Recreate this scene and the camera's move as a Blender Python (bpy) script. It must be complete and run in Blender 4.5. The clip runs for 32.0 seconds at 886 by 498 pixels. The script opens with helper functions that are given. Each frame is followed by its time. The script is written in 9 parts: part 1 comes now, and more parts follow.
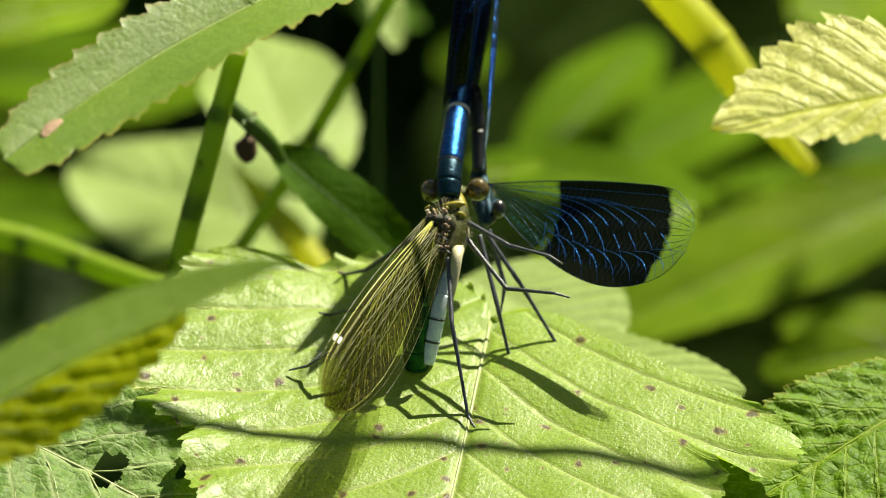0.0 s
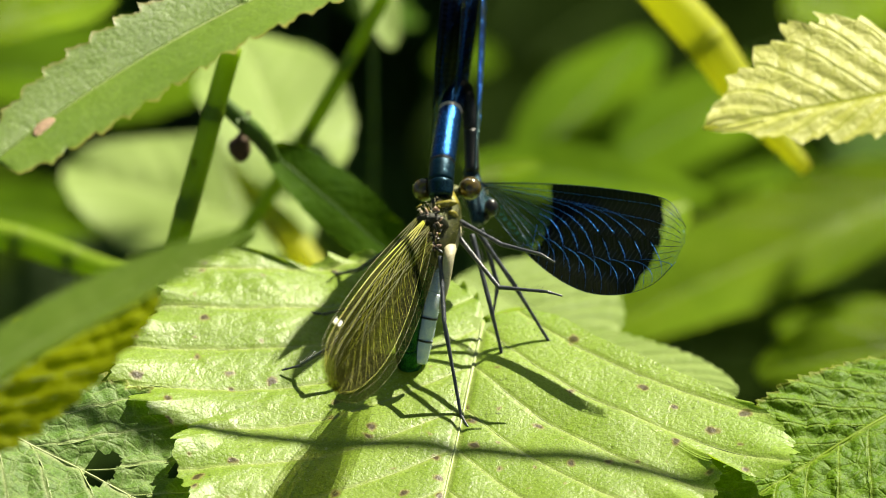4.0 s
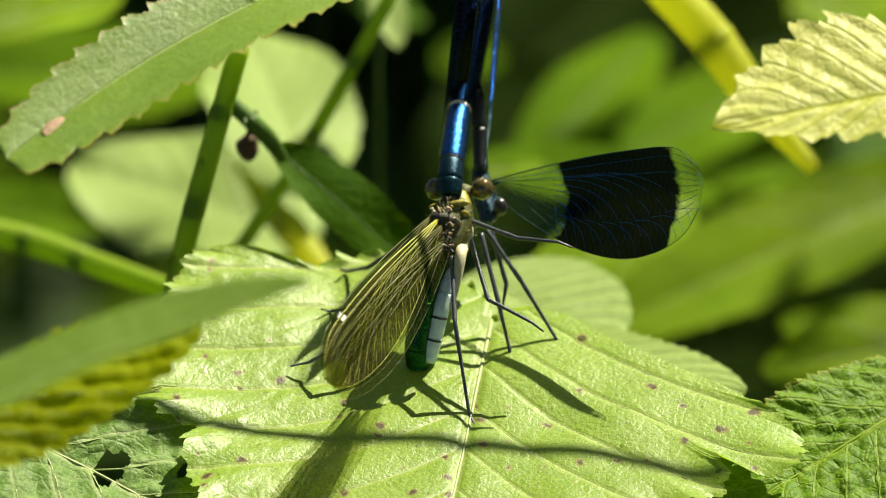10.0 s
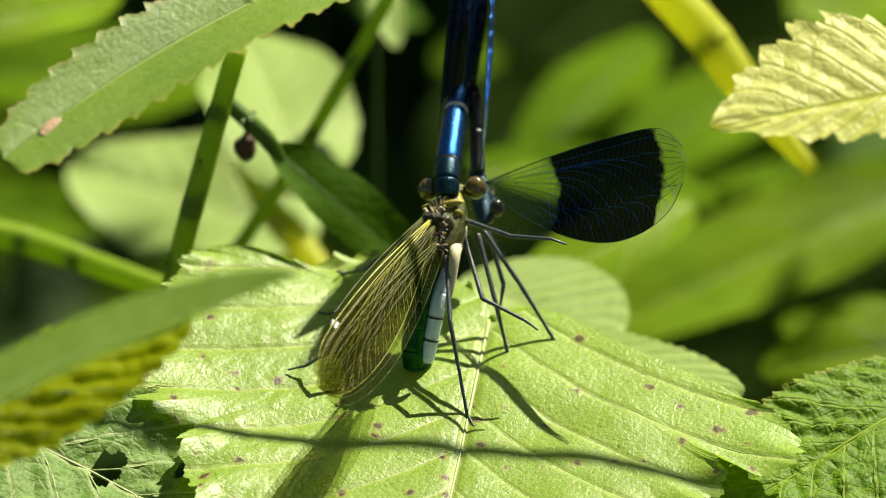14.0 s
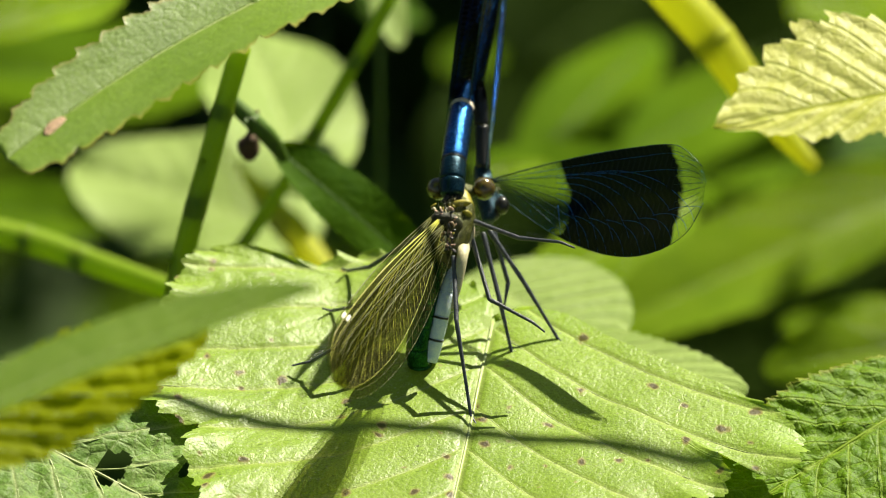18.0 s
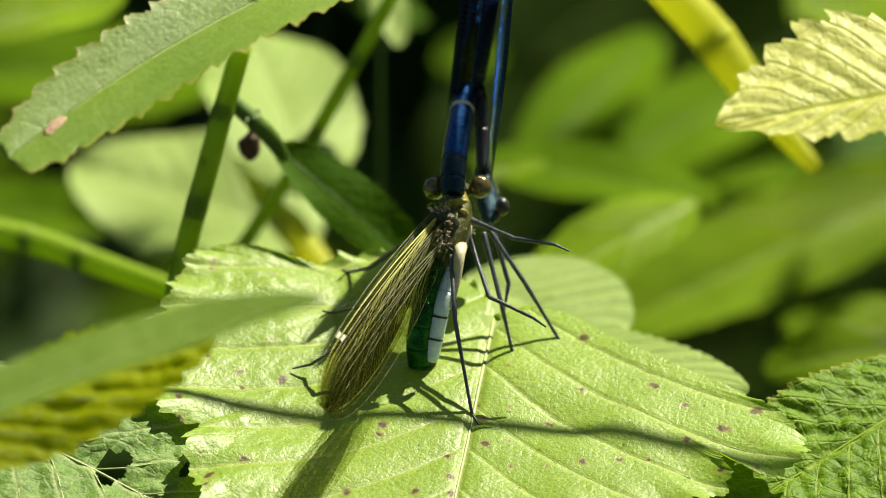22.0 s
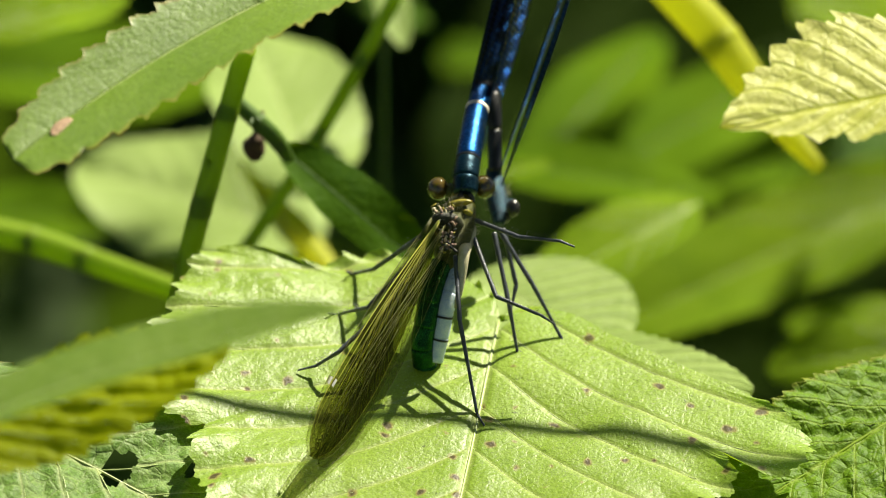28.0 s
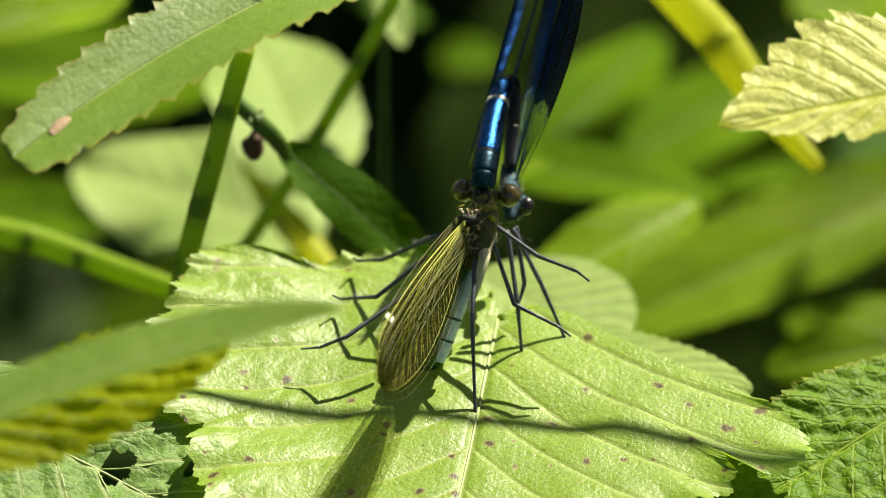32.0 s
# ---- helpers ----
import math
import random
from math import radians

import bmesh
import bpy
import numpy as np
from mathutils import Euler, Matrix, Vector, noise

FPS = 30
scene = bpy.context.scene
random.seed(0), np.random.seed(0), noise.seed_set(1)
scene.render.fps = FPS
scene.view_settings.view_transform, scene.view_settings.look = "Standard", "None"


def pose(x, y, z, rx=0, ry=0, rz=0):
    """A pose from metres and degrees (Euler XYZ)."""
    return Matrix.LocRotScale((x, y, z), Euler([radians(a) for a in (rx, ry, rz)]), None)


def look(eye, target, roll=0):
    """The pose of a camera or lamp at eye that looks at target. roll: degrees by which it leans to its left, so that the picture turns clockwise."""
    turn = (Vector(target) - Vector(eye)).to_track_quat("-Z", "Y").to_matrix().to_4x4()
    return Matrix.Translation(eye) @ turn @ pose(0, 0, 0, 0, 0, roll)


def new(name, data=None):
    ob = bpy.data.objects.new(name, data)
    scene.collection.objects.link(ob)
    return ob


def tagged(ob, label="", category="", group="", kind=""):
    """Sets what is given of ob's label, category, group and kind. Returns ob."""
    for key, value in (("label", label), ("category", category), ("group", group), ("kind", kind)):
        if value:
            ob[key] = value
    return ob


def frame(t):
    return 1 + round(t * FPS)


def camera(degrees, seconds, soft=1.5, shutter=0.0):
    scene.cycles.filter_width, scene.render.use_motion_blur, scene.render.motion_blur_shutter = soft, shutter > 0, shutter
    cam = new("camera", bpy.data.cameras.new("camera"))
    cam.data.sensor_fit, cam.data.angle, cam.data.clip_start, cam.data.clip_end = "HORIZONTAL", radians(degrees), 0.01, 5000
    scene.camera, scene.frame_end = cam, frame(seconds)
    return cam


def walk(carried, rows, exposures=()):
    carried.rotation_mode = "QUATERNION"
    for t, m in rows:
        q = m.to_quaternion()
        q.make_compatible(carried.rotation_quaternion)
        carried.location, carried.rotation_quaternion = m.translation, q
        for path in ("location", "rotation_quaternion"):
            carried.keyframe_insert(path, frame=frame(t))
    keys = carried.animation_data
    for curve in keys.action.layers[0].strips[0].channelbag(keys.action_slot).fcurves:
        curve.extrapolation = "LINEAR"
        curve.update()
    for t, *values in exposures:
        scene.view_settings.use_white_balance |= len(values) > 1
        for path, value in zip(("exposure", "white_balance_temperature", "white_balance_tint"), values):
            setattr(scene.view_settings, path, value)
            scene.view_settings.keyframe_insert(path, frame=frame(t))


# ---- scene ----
# ---------------- camera ----------------
cam = camera(7.0, 32.0, soft=0.7)
cam.data.dof.use_dof = True
cam.data.dof.focus_distance = 0.987
cam.data.dof.aperture_fstop = 17.0
walk(cam, [
    (0.0, pose(0.00070, -0.86603, 1.10000, 60.0067, 0, 0.0268)),
    (0.5, pose(0.00257, -0.86603, 1.10000, 60.0045, 0, 0.0983)),
    (1.0, pose(0.00257, -0.86603, 1.10000, 60.0000, 0, 0.0983)),
    (1.5, pose(0.00211, -0.86603, 1.10000, 59.9955, 0, 0.0805)),
    (2.0, pose(0.00257, -0.86603, 1.10000, 59.9933, 0, 0.0983)),
    (2.5, pose(0.00328, -0.86603, 1.10000, 60.0000, 0, 0.1252)),
    (3.0, pose(0.00421, -0.86603, 1.10000, 59.9933, 0, 0.1609)),
    (3.5, pose(0.00328, -0.86603, 1.10000, 60.0000, 0, 0.1252)),
    (5.5, pose(0.00257, -0.86603, 1.10000, 60.0000, 0, 0.0983)),
    (6.0, pose(0.00117, -0.86603, 1.10000, 60.0000, 0, 0.0447)),
    (6.5, pose(0.00000, -0.86603, 1.10000, 59.9978, 0, -0.0000)),
    (7.0, pose(0.00000, -0.86603, 1.10000, 60.0000, 0, -0.0000)),
    (7.5, pose(0.00000, -0.86603, 1.10000, 59.9955, 0, -0.0000)),
    (8.0, pose(-0.00047, -0.86603, 1.10000, 60.0000, 0, -0.0179)),
    (8.5, pose(-0.00047, -0.86603, 1.10000, 60.0000, 0, -0.0179)),
    (9.0, pose(0.00000, -0.86603, 1.10000, 60.0000, 0, -0.0000)),
    (9.5, pose(0.00000, -0.86603, 1.10000, 60.0022, 0, -0.0000)),
    (10.0, pose(0.00023, -0.86603, 1.10000, 59.9933, 0, 0.0089)),
    (10.5, pose(0.00023, -0.86603, 1.10000, 59.9933, 0, 0.0089)),
    (11.0, pose(0.00000, -0.86603, 1.10000, 59.9978, 0, -0.0000)),
    (11.5, pose(0.00023, -0.86603, 1.10000, 59.9933, 0, 0.0089)),
    (12.0, pose(-0.00047, -0.86603, 1.10000, 60.0000, 0, -0.0179)),
    (12.5, pose(0.00035, -0.86603, 1.10000, 59.9955, 0, 0.0134)),
    (13.0, pose(0.00094, -0.86603, 1.10000, 59.9933, 0, 0.0358)),
    (13.5, pose(0.00070, -0.86603, 1.10000, 59.9978, 0, 0.0268)),
    (14.0, pose(0.00105, -0.86603, 1.10000, 59.9955, 0, 0.0402)),
    (14.5, pose(0.00082, -0.86603, 1.10000, 59.9933, 0, 0.0313)),
    (16.5, pose(0.00082, -0.86603, 1.10000, 59.9933, 0, 0.0313)),
    (17.0, pose(0.00012, -0.86603, 1.10000, 59.9978, 0, 0.0045)),
    (17.5, pose(-0.00047, -0.86603, 1.10000, 59.9911, 0, -0.0179)),
    (18.0, pose(-0.00023, -0.86603, 1.10000, 59.9911, 0, -0.0089)),
    (18.5, pose(0.00023, -0.86603, 1.10000, 59.9866, 0, 0.0089)),
    (19.0, pose(0.00023, -0.86603, 1.10000, 59.9866, 0, 0.0089)),
    (19.5, pose(0.00000, -0.86603, 1.10000, 59.9866, 0, -0.0000)),
    (20.0, pose(-0.00023, -0.86603, 1.10000, 59.9866, 0, -0.0089)),
    (20.5, pose(-0.00047, -0.86603, 1.10000, 59.9866, 0, -0.0179)),
    (21.0, pose(-0.00082, -0.86603, 1.10000, 59.9888, 0, -0.0313)),
    (21.5, pose(-0.00082, -0.86603, 1.10000, 59.9888, 0, -0.0313)),
    (22.0, pose(-0.00047, -0.86603, 1.10000, 59.9866, 0, -0.0179)),
    (22.5, pose(-0.00059, -0.86603, 1.10000, 59.9888, 0, -0.0224)),
    (23.0, pose(-0.00082, -0.86603, 1.10000, 59.9911, 0, -0.0313)),
    (23.5, pose(-0.00094, -0.86603, 1.10000, 59.9911, 0, -0.0358)),
    (24.0, pose(-0.00117, -0.86603, 1.10000, 59.9888, 0, -0.0447)),
    (24.5, pose(-0.00117, -0.86603, 1.10000, 59.9888, 0, -0.0447)),
    (25.0, pose(-0.00117, -0.86603, 1.10000, 59.9888, 0, -0.0447)),
    (25.5, pose(-0.00117, -0.86603, 1.10000, 59.9888, 0, -0.0447)),
    (27.5, pose(-0.00176, -0.86603, 1.10000, 59.9933, 0, -0.0670)),
    (28.0, pose(-0.00211, -0.86603, 1.10000, 59.9933, 0, -0.0805)),
    (28.5, pose(-0.00176, -0.86603, 1.10000, 59.9911, 0, -0.0670)),
    (29.0, pose(-0.00211, -0.86603, 1.10000, 59.9911, 0, -0.0805)),
    (29.5, pose(-0.00211, -0.86603, 1.10000, 59.9933, 0, -0.0805)),
    (30.0, pose(-0.00211, -0.86603, 1.10000, 59.9933, 0, -0.0805)),
    (30.5, pose(-0.00211, -0.86603, 1.10000, 59.9933, 0, -0.0805)),
    (31.0, pose(-0.00211, -0.86603, 1.10000, 59.9933, 0, -0.0805)),
    (31.5, pose(-0.00211, -0.86603, 1.10000, 59.9933, 0, -0.0805)),
    (32.0, pose(-0.00176, -0.86603, 1.10000, 59.9866, 0, -0.0670)),
], exposures=[(0.0, 1.31, 6900, 3), (32.0, 1.31, 6900, 3)])

# ---------------- daylight ----------------
SUN = Vector((0.55, 0.75, 1.0)).normalized()
world = bpy.data.worlds.new("sky")
scene.world = world
world.use_nodes = True
wn = world.node_tree.nodes
sky = wn.new("ShaderNodeTexSky")
sky.sky_type = "NISHITA"
sky.sun_disc = False
sky.sun_elevation = math.asin(SUN.z)
sky.sun_rotation = math.atan2(SUN.x, SUN.y)
wn["Background"].inputs["Strength"].default_value = 0.024
world.node_tree.links.new(sky.outputs[0], wn["Background"].inputs["Color"])
sun = new("sun", bpy.data.lights.new("sun", "SUN"))
sun.data.energy, sun.data.angle, sun.data.color = 4.8, radians(0.53), (1.0, 0.93, 0.80)
sun.matrix_world = look(SUN * 3, (0, 0, 0))


# ---------------- materials ----------------
def base_mat(name):
    m = bpy.data.materials.new(name)
    m.use_nodes = True
    nt = m.node_tree
    return m, nt, nt.nodes["Principled BSDF"], nt.links.new


def coords(nt, kind="Object"):
    return nt.nodes.new("ShaderNodeTexCoord").outputs[kind]


def noise_of(nt, vec, scale, detail=4.0, rough=0.55):
    n = nt.nodes.new("ShaderNodeTexNoise")
    n.inputs["Scale"].default_value, n.inputs["Detail"].default_value, n.inputs["Roughness"].default_value = scale, detail, rough
    nt.links.new(vec, n.inputs["Vector"])
    return n.outputs["Fac"]


def ramp_of(nt, fac, stops):
    r = nt.nodes.new("ShaderNodeValToRGB")
    while len(r.color_ramp.elements) < len(stops):
        r.color_ramp.elements.new(0.5)
    for e, (p, c) in zip(r.color_ramp.elements, stops):
        e.position = p
        e.color = (c, c, c, 1) if isinstance(c, (int, float)) else (*c, 1)
    nt.links.new(fac, r.inputs[0])
    return r.outputs[0]


def maths(nt, op, a, b=None, c=None):
    n = nt.nodes.new("ShaderNodeMath")
    n.operation = op
    for i, v in enumerate((a, b, c)):
        if v is None:
            continue
        if isinstance(v, (int, float)):
            n.inputs[i].default_value = v
        else:
            nt.links.new(v, n.inputs[i])
    return n.outputs[0]


def mix_col(nt, fac, a, b, mode="MIX"):
    n = nt.nodes.new("ShaderNodeMix")
    n.data_type, n.blend_type = "RGBA", mode
    for sock, v in ((n.inputs[0], fac), (n.inputs[6], a), (n.inputs[7], b)):
        if isinstance(v, (int, float)):
            sock.default_value = v
        elif isinstance(v, tuple):
            sock.default_value = (*v, 1)
        else:
            nt.links.new(v, sock)
    return n.outputs[2]


def bump_to(nt, height, strength, dist, target):
    b = nt.nodes.new("ShaderNodeBump")
    b.inputs["Strength"].default_value, b.inputs["Distance"].default_value = strength, dist
    nt.links.new(height, b.inputs["Height"])
    nt.links.new(b.outputs[0], target.inputs["Normal"])
    return b.outputs[0]


def leaf_mat(name, dark, light, vein, through_col, thin=0.4, rough=0.42, veins=11, spots=0.0, net=420.0, island=False, gloss=0.5, net_mix=0.30, speckle=0.0, quilt=0.0, margin=0.0, fan=False, grain=1.0, side_mix=0.75):
    """A leaf blade: lamina with two scales of colour, pale side veins, a fine net, spots, and light through it."""
    m, nt, bsdf, link = base_mat(name)
    obj, uv = coords(nt), coords(nt, "UV")
    sep = nt.nodes.new("ShaderNodeSeparateXYZ")
    link(uv, sep.inputs[0])
    u, v = sep.outputs[0], sep.outputs[1]
    av = maths(nt, "ABSOLUTE", maths(nt, "MULTIPLY_ADD", v, 2.0, -1.0))
    wob = noise_of(nt, obj, 60.0, 2.0)
    s = maths(nt, "MULTIPLY", maths(nt, "SUBTRACT", u, maths(nt, "MULTIPLY", maths(nt, "POWER", av, 0.8), 0.30)), float(veins))
    s = maths(nt, "ADD", s, maths(nt, "MULTIPLY", wob, 0.35))
    if fan:
        s, av = maths(nt, "ADD", u, maths(nt, "MULTIPLY_ADD", wob, 0.16, -0.08)), v
    f = maths(nt, "ABSOLUTE", maths(nt, "SUBTRACT", maths(nt, "FRACT", s), 0.5))
    side = ramp_of(nt, f, [(0.0, 1.0), (0.035, 0.55), (0.10, 0.0)])
    mid = ramp_of(nt, av, [(0.0, 1.0), (0.02, 0.6), (0.045, 0.0)])
    vor = nt.nodes.new("ShaderNodeTexVoronoi")
    vor.feature = "DISTANCE_TO_EDGE"
    vor.inputs["Scale"].default_value = net
    link(obj, vor.inputs["Vector"])
    fine = ramp_of(nt, vor.outputs["Distance"], [(0.0, 1.0), (0.10, 0.25), (0.3, 0.0)])
    vm = maths(nt, "MAXIMUM", mid, maths(nt, "MAXIMUM", maths(nt, "MULTIPLY", side, side_mix), maths(nt, "MULTIPLY", fine, net_mix)))
    if fan:
        rungs = maths(nt, "FRACT", maths(nt, "ADD", maths(nt, "MULTIPLY", v, 13.0), maths(nt, "MULTIPLY", noise_of(nt, obj, 170.0, 3.0), 2.6)))
        rungs = ramp_of(nt, maths(nt, "ABSOLUTE", maths(nt, "SUBTRACT", rungs, 0.5)), [(0.0, 1.0), (0.04, 0.5), (0.10, 0.0)])
        vm = maths(nt, "MAXIMUM", vm, maths(nt, "MULTIPLY", rungs, 0.07))
    tone = maths(nt, "ADD", maths(nt, "MULTIPLY", noise_of(nt, obj, 45.0, 3.0), 0.65), maths(nt, "MULTIPLY", noise_of(nt, obj, 900.0, 3.0), 0.35))
    if island:
        geo = nt.nodes.new("ShaderNodeNewGeometry")
        tone = maths(nt, "MULTIPLY_ADD", geo.outputs["Random Per Island"], 0.6, maths(nt, "MULTIPLY", tone, 0.5))
    lam = mix_col(nt, ramp_of(nt, tone, [(0.32, 0.0), (0.68, 1.0)]), dark, light)
    col = mix_col(nt, vm, lam, vein)
    if speckle:
        fleck = ramp_of(nt, noise_of(nt, obj, 1700.0, 4.0, 0.7), [(0.58, 0.0), (0.70, 1.0)])
        patch = ramp_of(nt, noise_of(nt, obj, 110.0, 2.0), [(0.40, 0.25), (0.65, 1.0)])
        col = mix_col(nt, maths(nt, "MULTIPLY", maths(nt, "MULTIPLY", fleck, patch), speckle), col, (0.56, 0.61, 0.32))
    bulge = None
    if quilt:
        wv = nt.nodes.new("ShaderNodeTexNoise")
        wv.inputs["Scale"].default_value = 160.0
        link(obj, wv.inputs["Vector"])
        shift = nt.nodes.new("ShaderNodeVectorMath")
        shift.operation = "MULTIPLY_ADD"
        link(wv.outputs["Color"], shift.inputs[0])
        shift.inputs[1].default_value = (0.004, 0.004, 0.004)
        link(obj, shift.inputs[2])
        cell = nt.nodes.new("ShaderNodeTexVoronoi")
        cell.feature = "DISTANCE_TO_EDGE"
        cell.inputs["Scale"].default_value = 230.0
        link(shift.outputs[0], cell.inputs["Vector"])
        groove = ramp_of(nt, cell.outputs["Distance"], [(0.0, 1.0), (0.05, 0.5), (0.14, 0.0)])
        bulge = ramp_of(nt, cell.outputs["Distance"], [(0.0, 0.0), (0.16, 0.7), (0.4, 1.0)])
        bulge = maths(nt, "MULTIPLY_ADD", fine, -0.35, bulge)
        grit = ramp_of(nt, noise_of(nt, obj, 3800.0, 2.0, 0.6), [(0.36, 0.55), (0.50, 0.95), (0.66, 1.25)])
        col = mix_col(nt, 0.7, col, grit, "MULTIPLY")
        pore = ramp_of(nt, noise_of(nt, obj, 900.0, 2.0, 0.5), [(0.24, 1.0), (0.29, 0.0)])
        col = mix_col(nt, maths(nt, "MULTIPLY", pore, 0.7), col, (0.05, 0.06, 0.01))
        col = mix_col(nt, maths(nt, "MULTIPLY", groove, 0.35 * quilt), col, tuple(0.75 * c for c in dark))
    if margin:
        rim = ramp_of(nt, maths(nt, "ADD", av, maths(nt, "MULTIPLY_ADD", noise_of(nt, obj, 350.0, 3.0), 0.10, -0.05)), [(0.94, 0.0), (1.0, 1.0)])
        col = mix_col(nt, maths(nt, "MULTIPLY", rim, margin), col, (0.42, 0.27, 0.06))
    if spots:
        sp = nt.nodes.new("ShaderNodeTexVoronoi")
        sp.inputs["Scale"].default_value = 215.0
        sp.voronoi_dimensions = "2D"
        warp = nt.nodes.new("ShaderNodeTexNoise")
        warp.inputs["Scale"].default_value = 400.0
        link(obj, warp.inputs["Vector"])
        add = nt.nodes.new("ShaderNodeVectorMath")
        add.operation = "MULTIPLY_ADD"
        link(warp.outputs["Color"], add.inputs[0])
        add.inputs[1].default_value = (0.0022, 0.0022, 0.0022)
        flat = nt.nodes.new("ShaderNodeVectorMath")
        flat.operation = "MULTIPLY"
        flat.inputs[1].default_value = (1.0, 1.0, 0.0)
        link(obj, flat.inputs[0])
        link(flat.outputs[0], add.inputs[2])
        link(add.outputs[0], sp.inputs["Vector"])
        sepc = nt.nodes.new("ShaderNodeSeparateColor")
        link(sp.outputs["Color"], sepc.inputs[0])
        size = maths(nt, "MULTIPLY", maths(nt, "MAXIMUM", maths(nt, "SUBTRACT", sepc.outputs[0], 1.0 - spots), 0.0), 0.23 / spots)
        halo = ramp_of(nt, maths(nt, "SUBTRACT", size, sp.outputs["Distance"]), [(0.0, 0.0), (0.07, 1.0)])
        core = ramp_of(nt, maths(nt, "SUBTRACT", size, sp.outputs["Distance"]), [(0.06, 0.0), (0.12, 1.0)])
        col = mix_col(nt, maths(nt, "MULTIPLY", halo, 0.75), col, (0.32, 0.24, 0.09))
        col = mix_col(nt, maths(nt, "MULTIPLY", core, 0.9), col, (0.055, 0.030, 0.016))
    link(col, bsdf.inputs["Base Color"])
    bsdf.inputs["Specular IOR Level"].default_value = gloss
    link(ramp_of(nt, noise_of(nt, obj, 260.0), [(0.2, rough - 0.09), (0.8, rough + 0.12)]), bsdf.inputs["Roughness"])
    hgt = maths(nt, "ADD", maths(nt, "MULTIPLY", vm, -1.0), maths(nt, "MULTIPLY", noise_of(nt, obj, 1500.0, 3.0), (1.1 if quilt else 0.7) * grain))
    if bulge is not None:
        hgt = maths(nt, "MULTIPLY_ADD", bulge, 1.6 * quilt, hgt)
    nrm = bump_to(nt, hgt, 0.55, 0.00035, bsdf)
    tl = nt.nodes.new("ShaderNodeBsdfTranslucent")
    link(mix_col(nt, maths(nt, "MULTIPLY", vm, 0.5), mix_col(nt, 0.7, col, through_col), tuple(0.6 * c for c in through_col)), tl.inputs["Color"])
    link(nrm, tl.inputs["Normal"])
    mx = nt.nodes.new("ShaderNodeMixShader")
    mx.inputs[0].default_value = thin
    link(bsdf.outputs[0], mx.inputs[1])
    link(tl.outputs[0], mx.inputs[2])
    link(mx.outputs[0], nt.nodes["Material Output"].inputs[0])
    return m


def plain_mat(name, a, b, scale, rough=0.5, metal=0.0, bump=0.3, dist=0.0001, spec=0.5, thin=0.0, coat=0.0):
    m, nt, bsdf, link = base_mat(name)
    obj = coords(nt)
    n = noise_of(nt, obj, scale)
    fine = noise_of(nt, obj, scale * 7.0, 3.0)
    link(mix_col(nt, ramp_of(nt, maths(nt, "ADD", maths(nt, "MULTIPLY", n, 0.6), maths(nt, "MULTIPLY", fine, 0.4)), [(0.35, 0.0), (0.65, 1.0)]), a, b), bsdf.inputs["Base Color"])
    bsdf.inputs["Metallic"].default_value = metal
    bsdf.inputs["Specular IOR Level"].default_value = spec
    bsdf.inputs["Coat Weight"].default_value = coat
    link(ramp_of(nt, fine, [(0.3, max(0.02, rough - 0.08)), (0.7, rough + 0.08)]), bsdf.inputs["Roughness"])
    if bump:
        bump_to(nt, fine, bump, dist, bsdf)
    if thin:
        tl = nt.nodes.new("ShaderNodeBsdfTranslucent")
        tl.inputs["Color"].default_value = (*b, 1)
        mx = nt.nodes.new("ShaderNodeMixShader")
        mx.inputs[0].default_value = thin
        link(bsdf.outputs[0], mx.inputs[1])
        link(tl.outputs[0], mx.inputs[2])
        link(mx.outputs[0], nt.nodes["Material Output"].inputs[0])
    return m


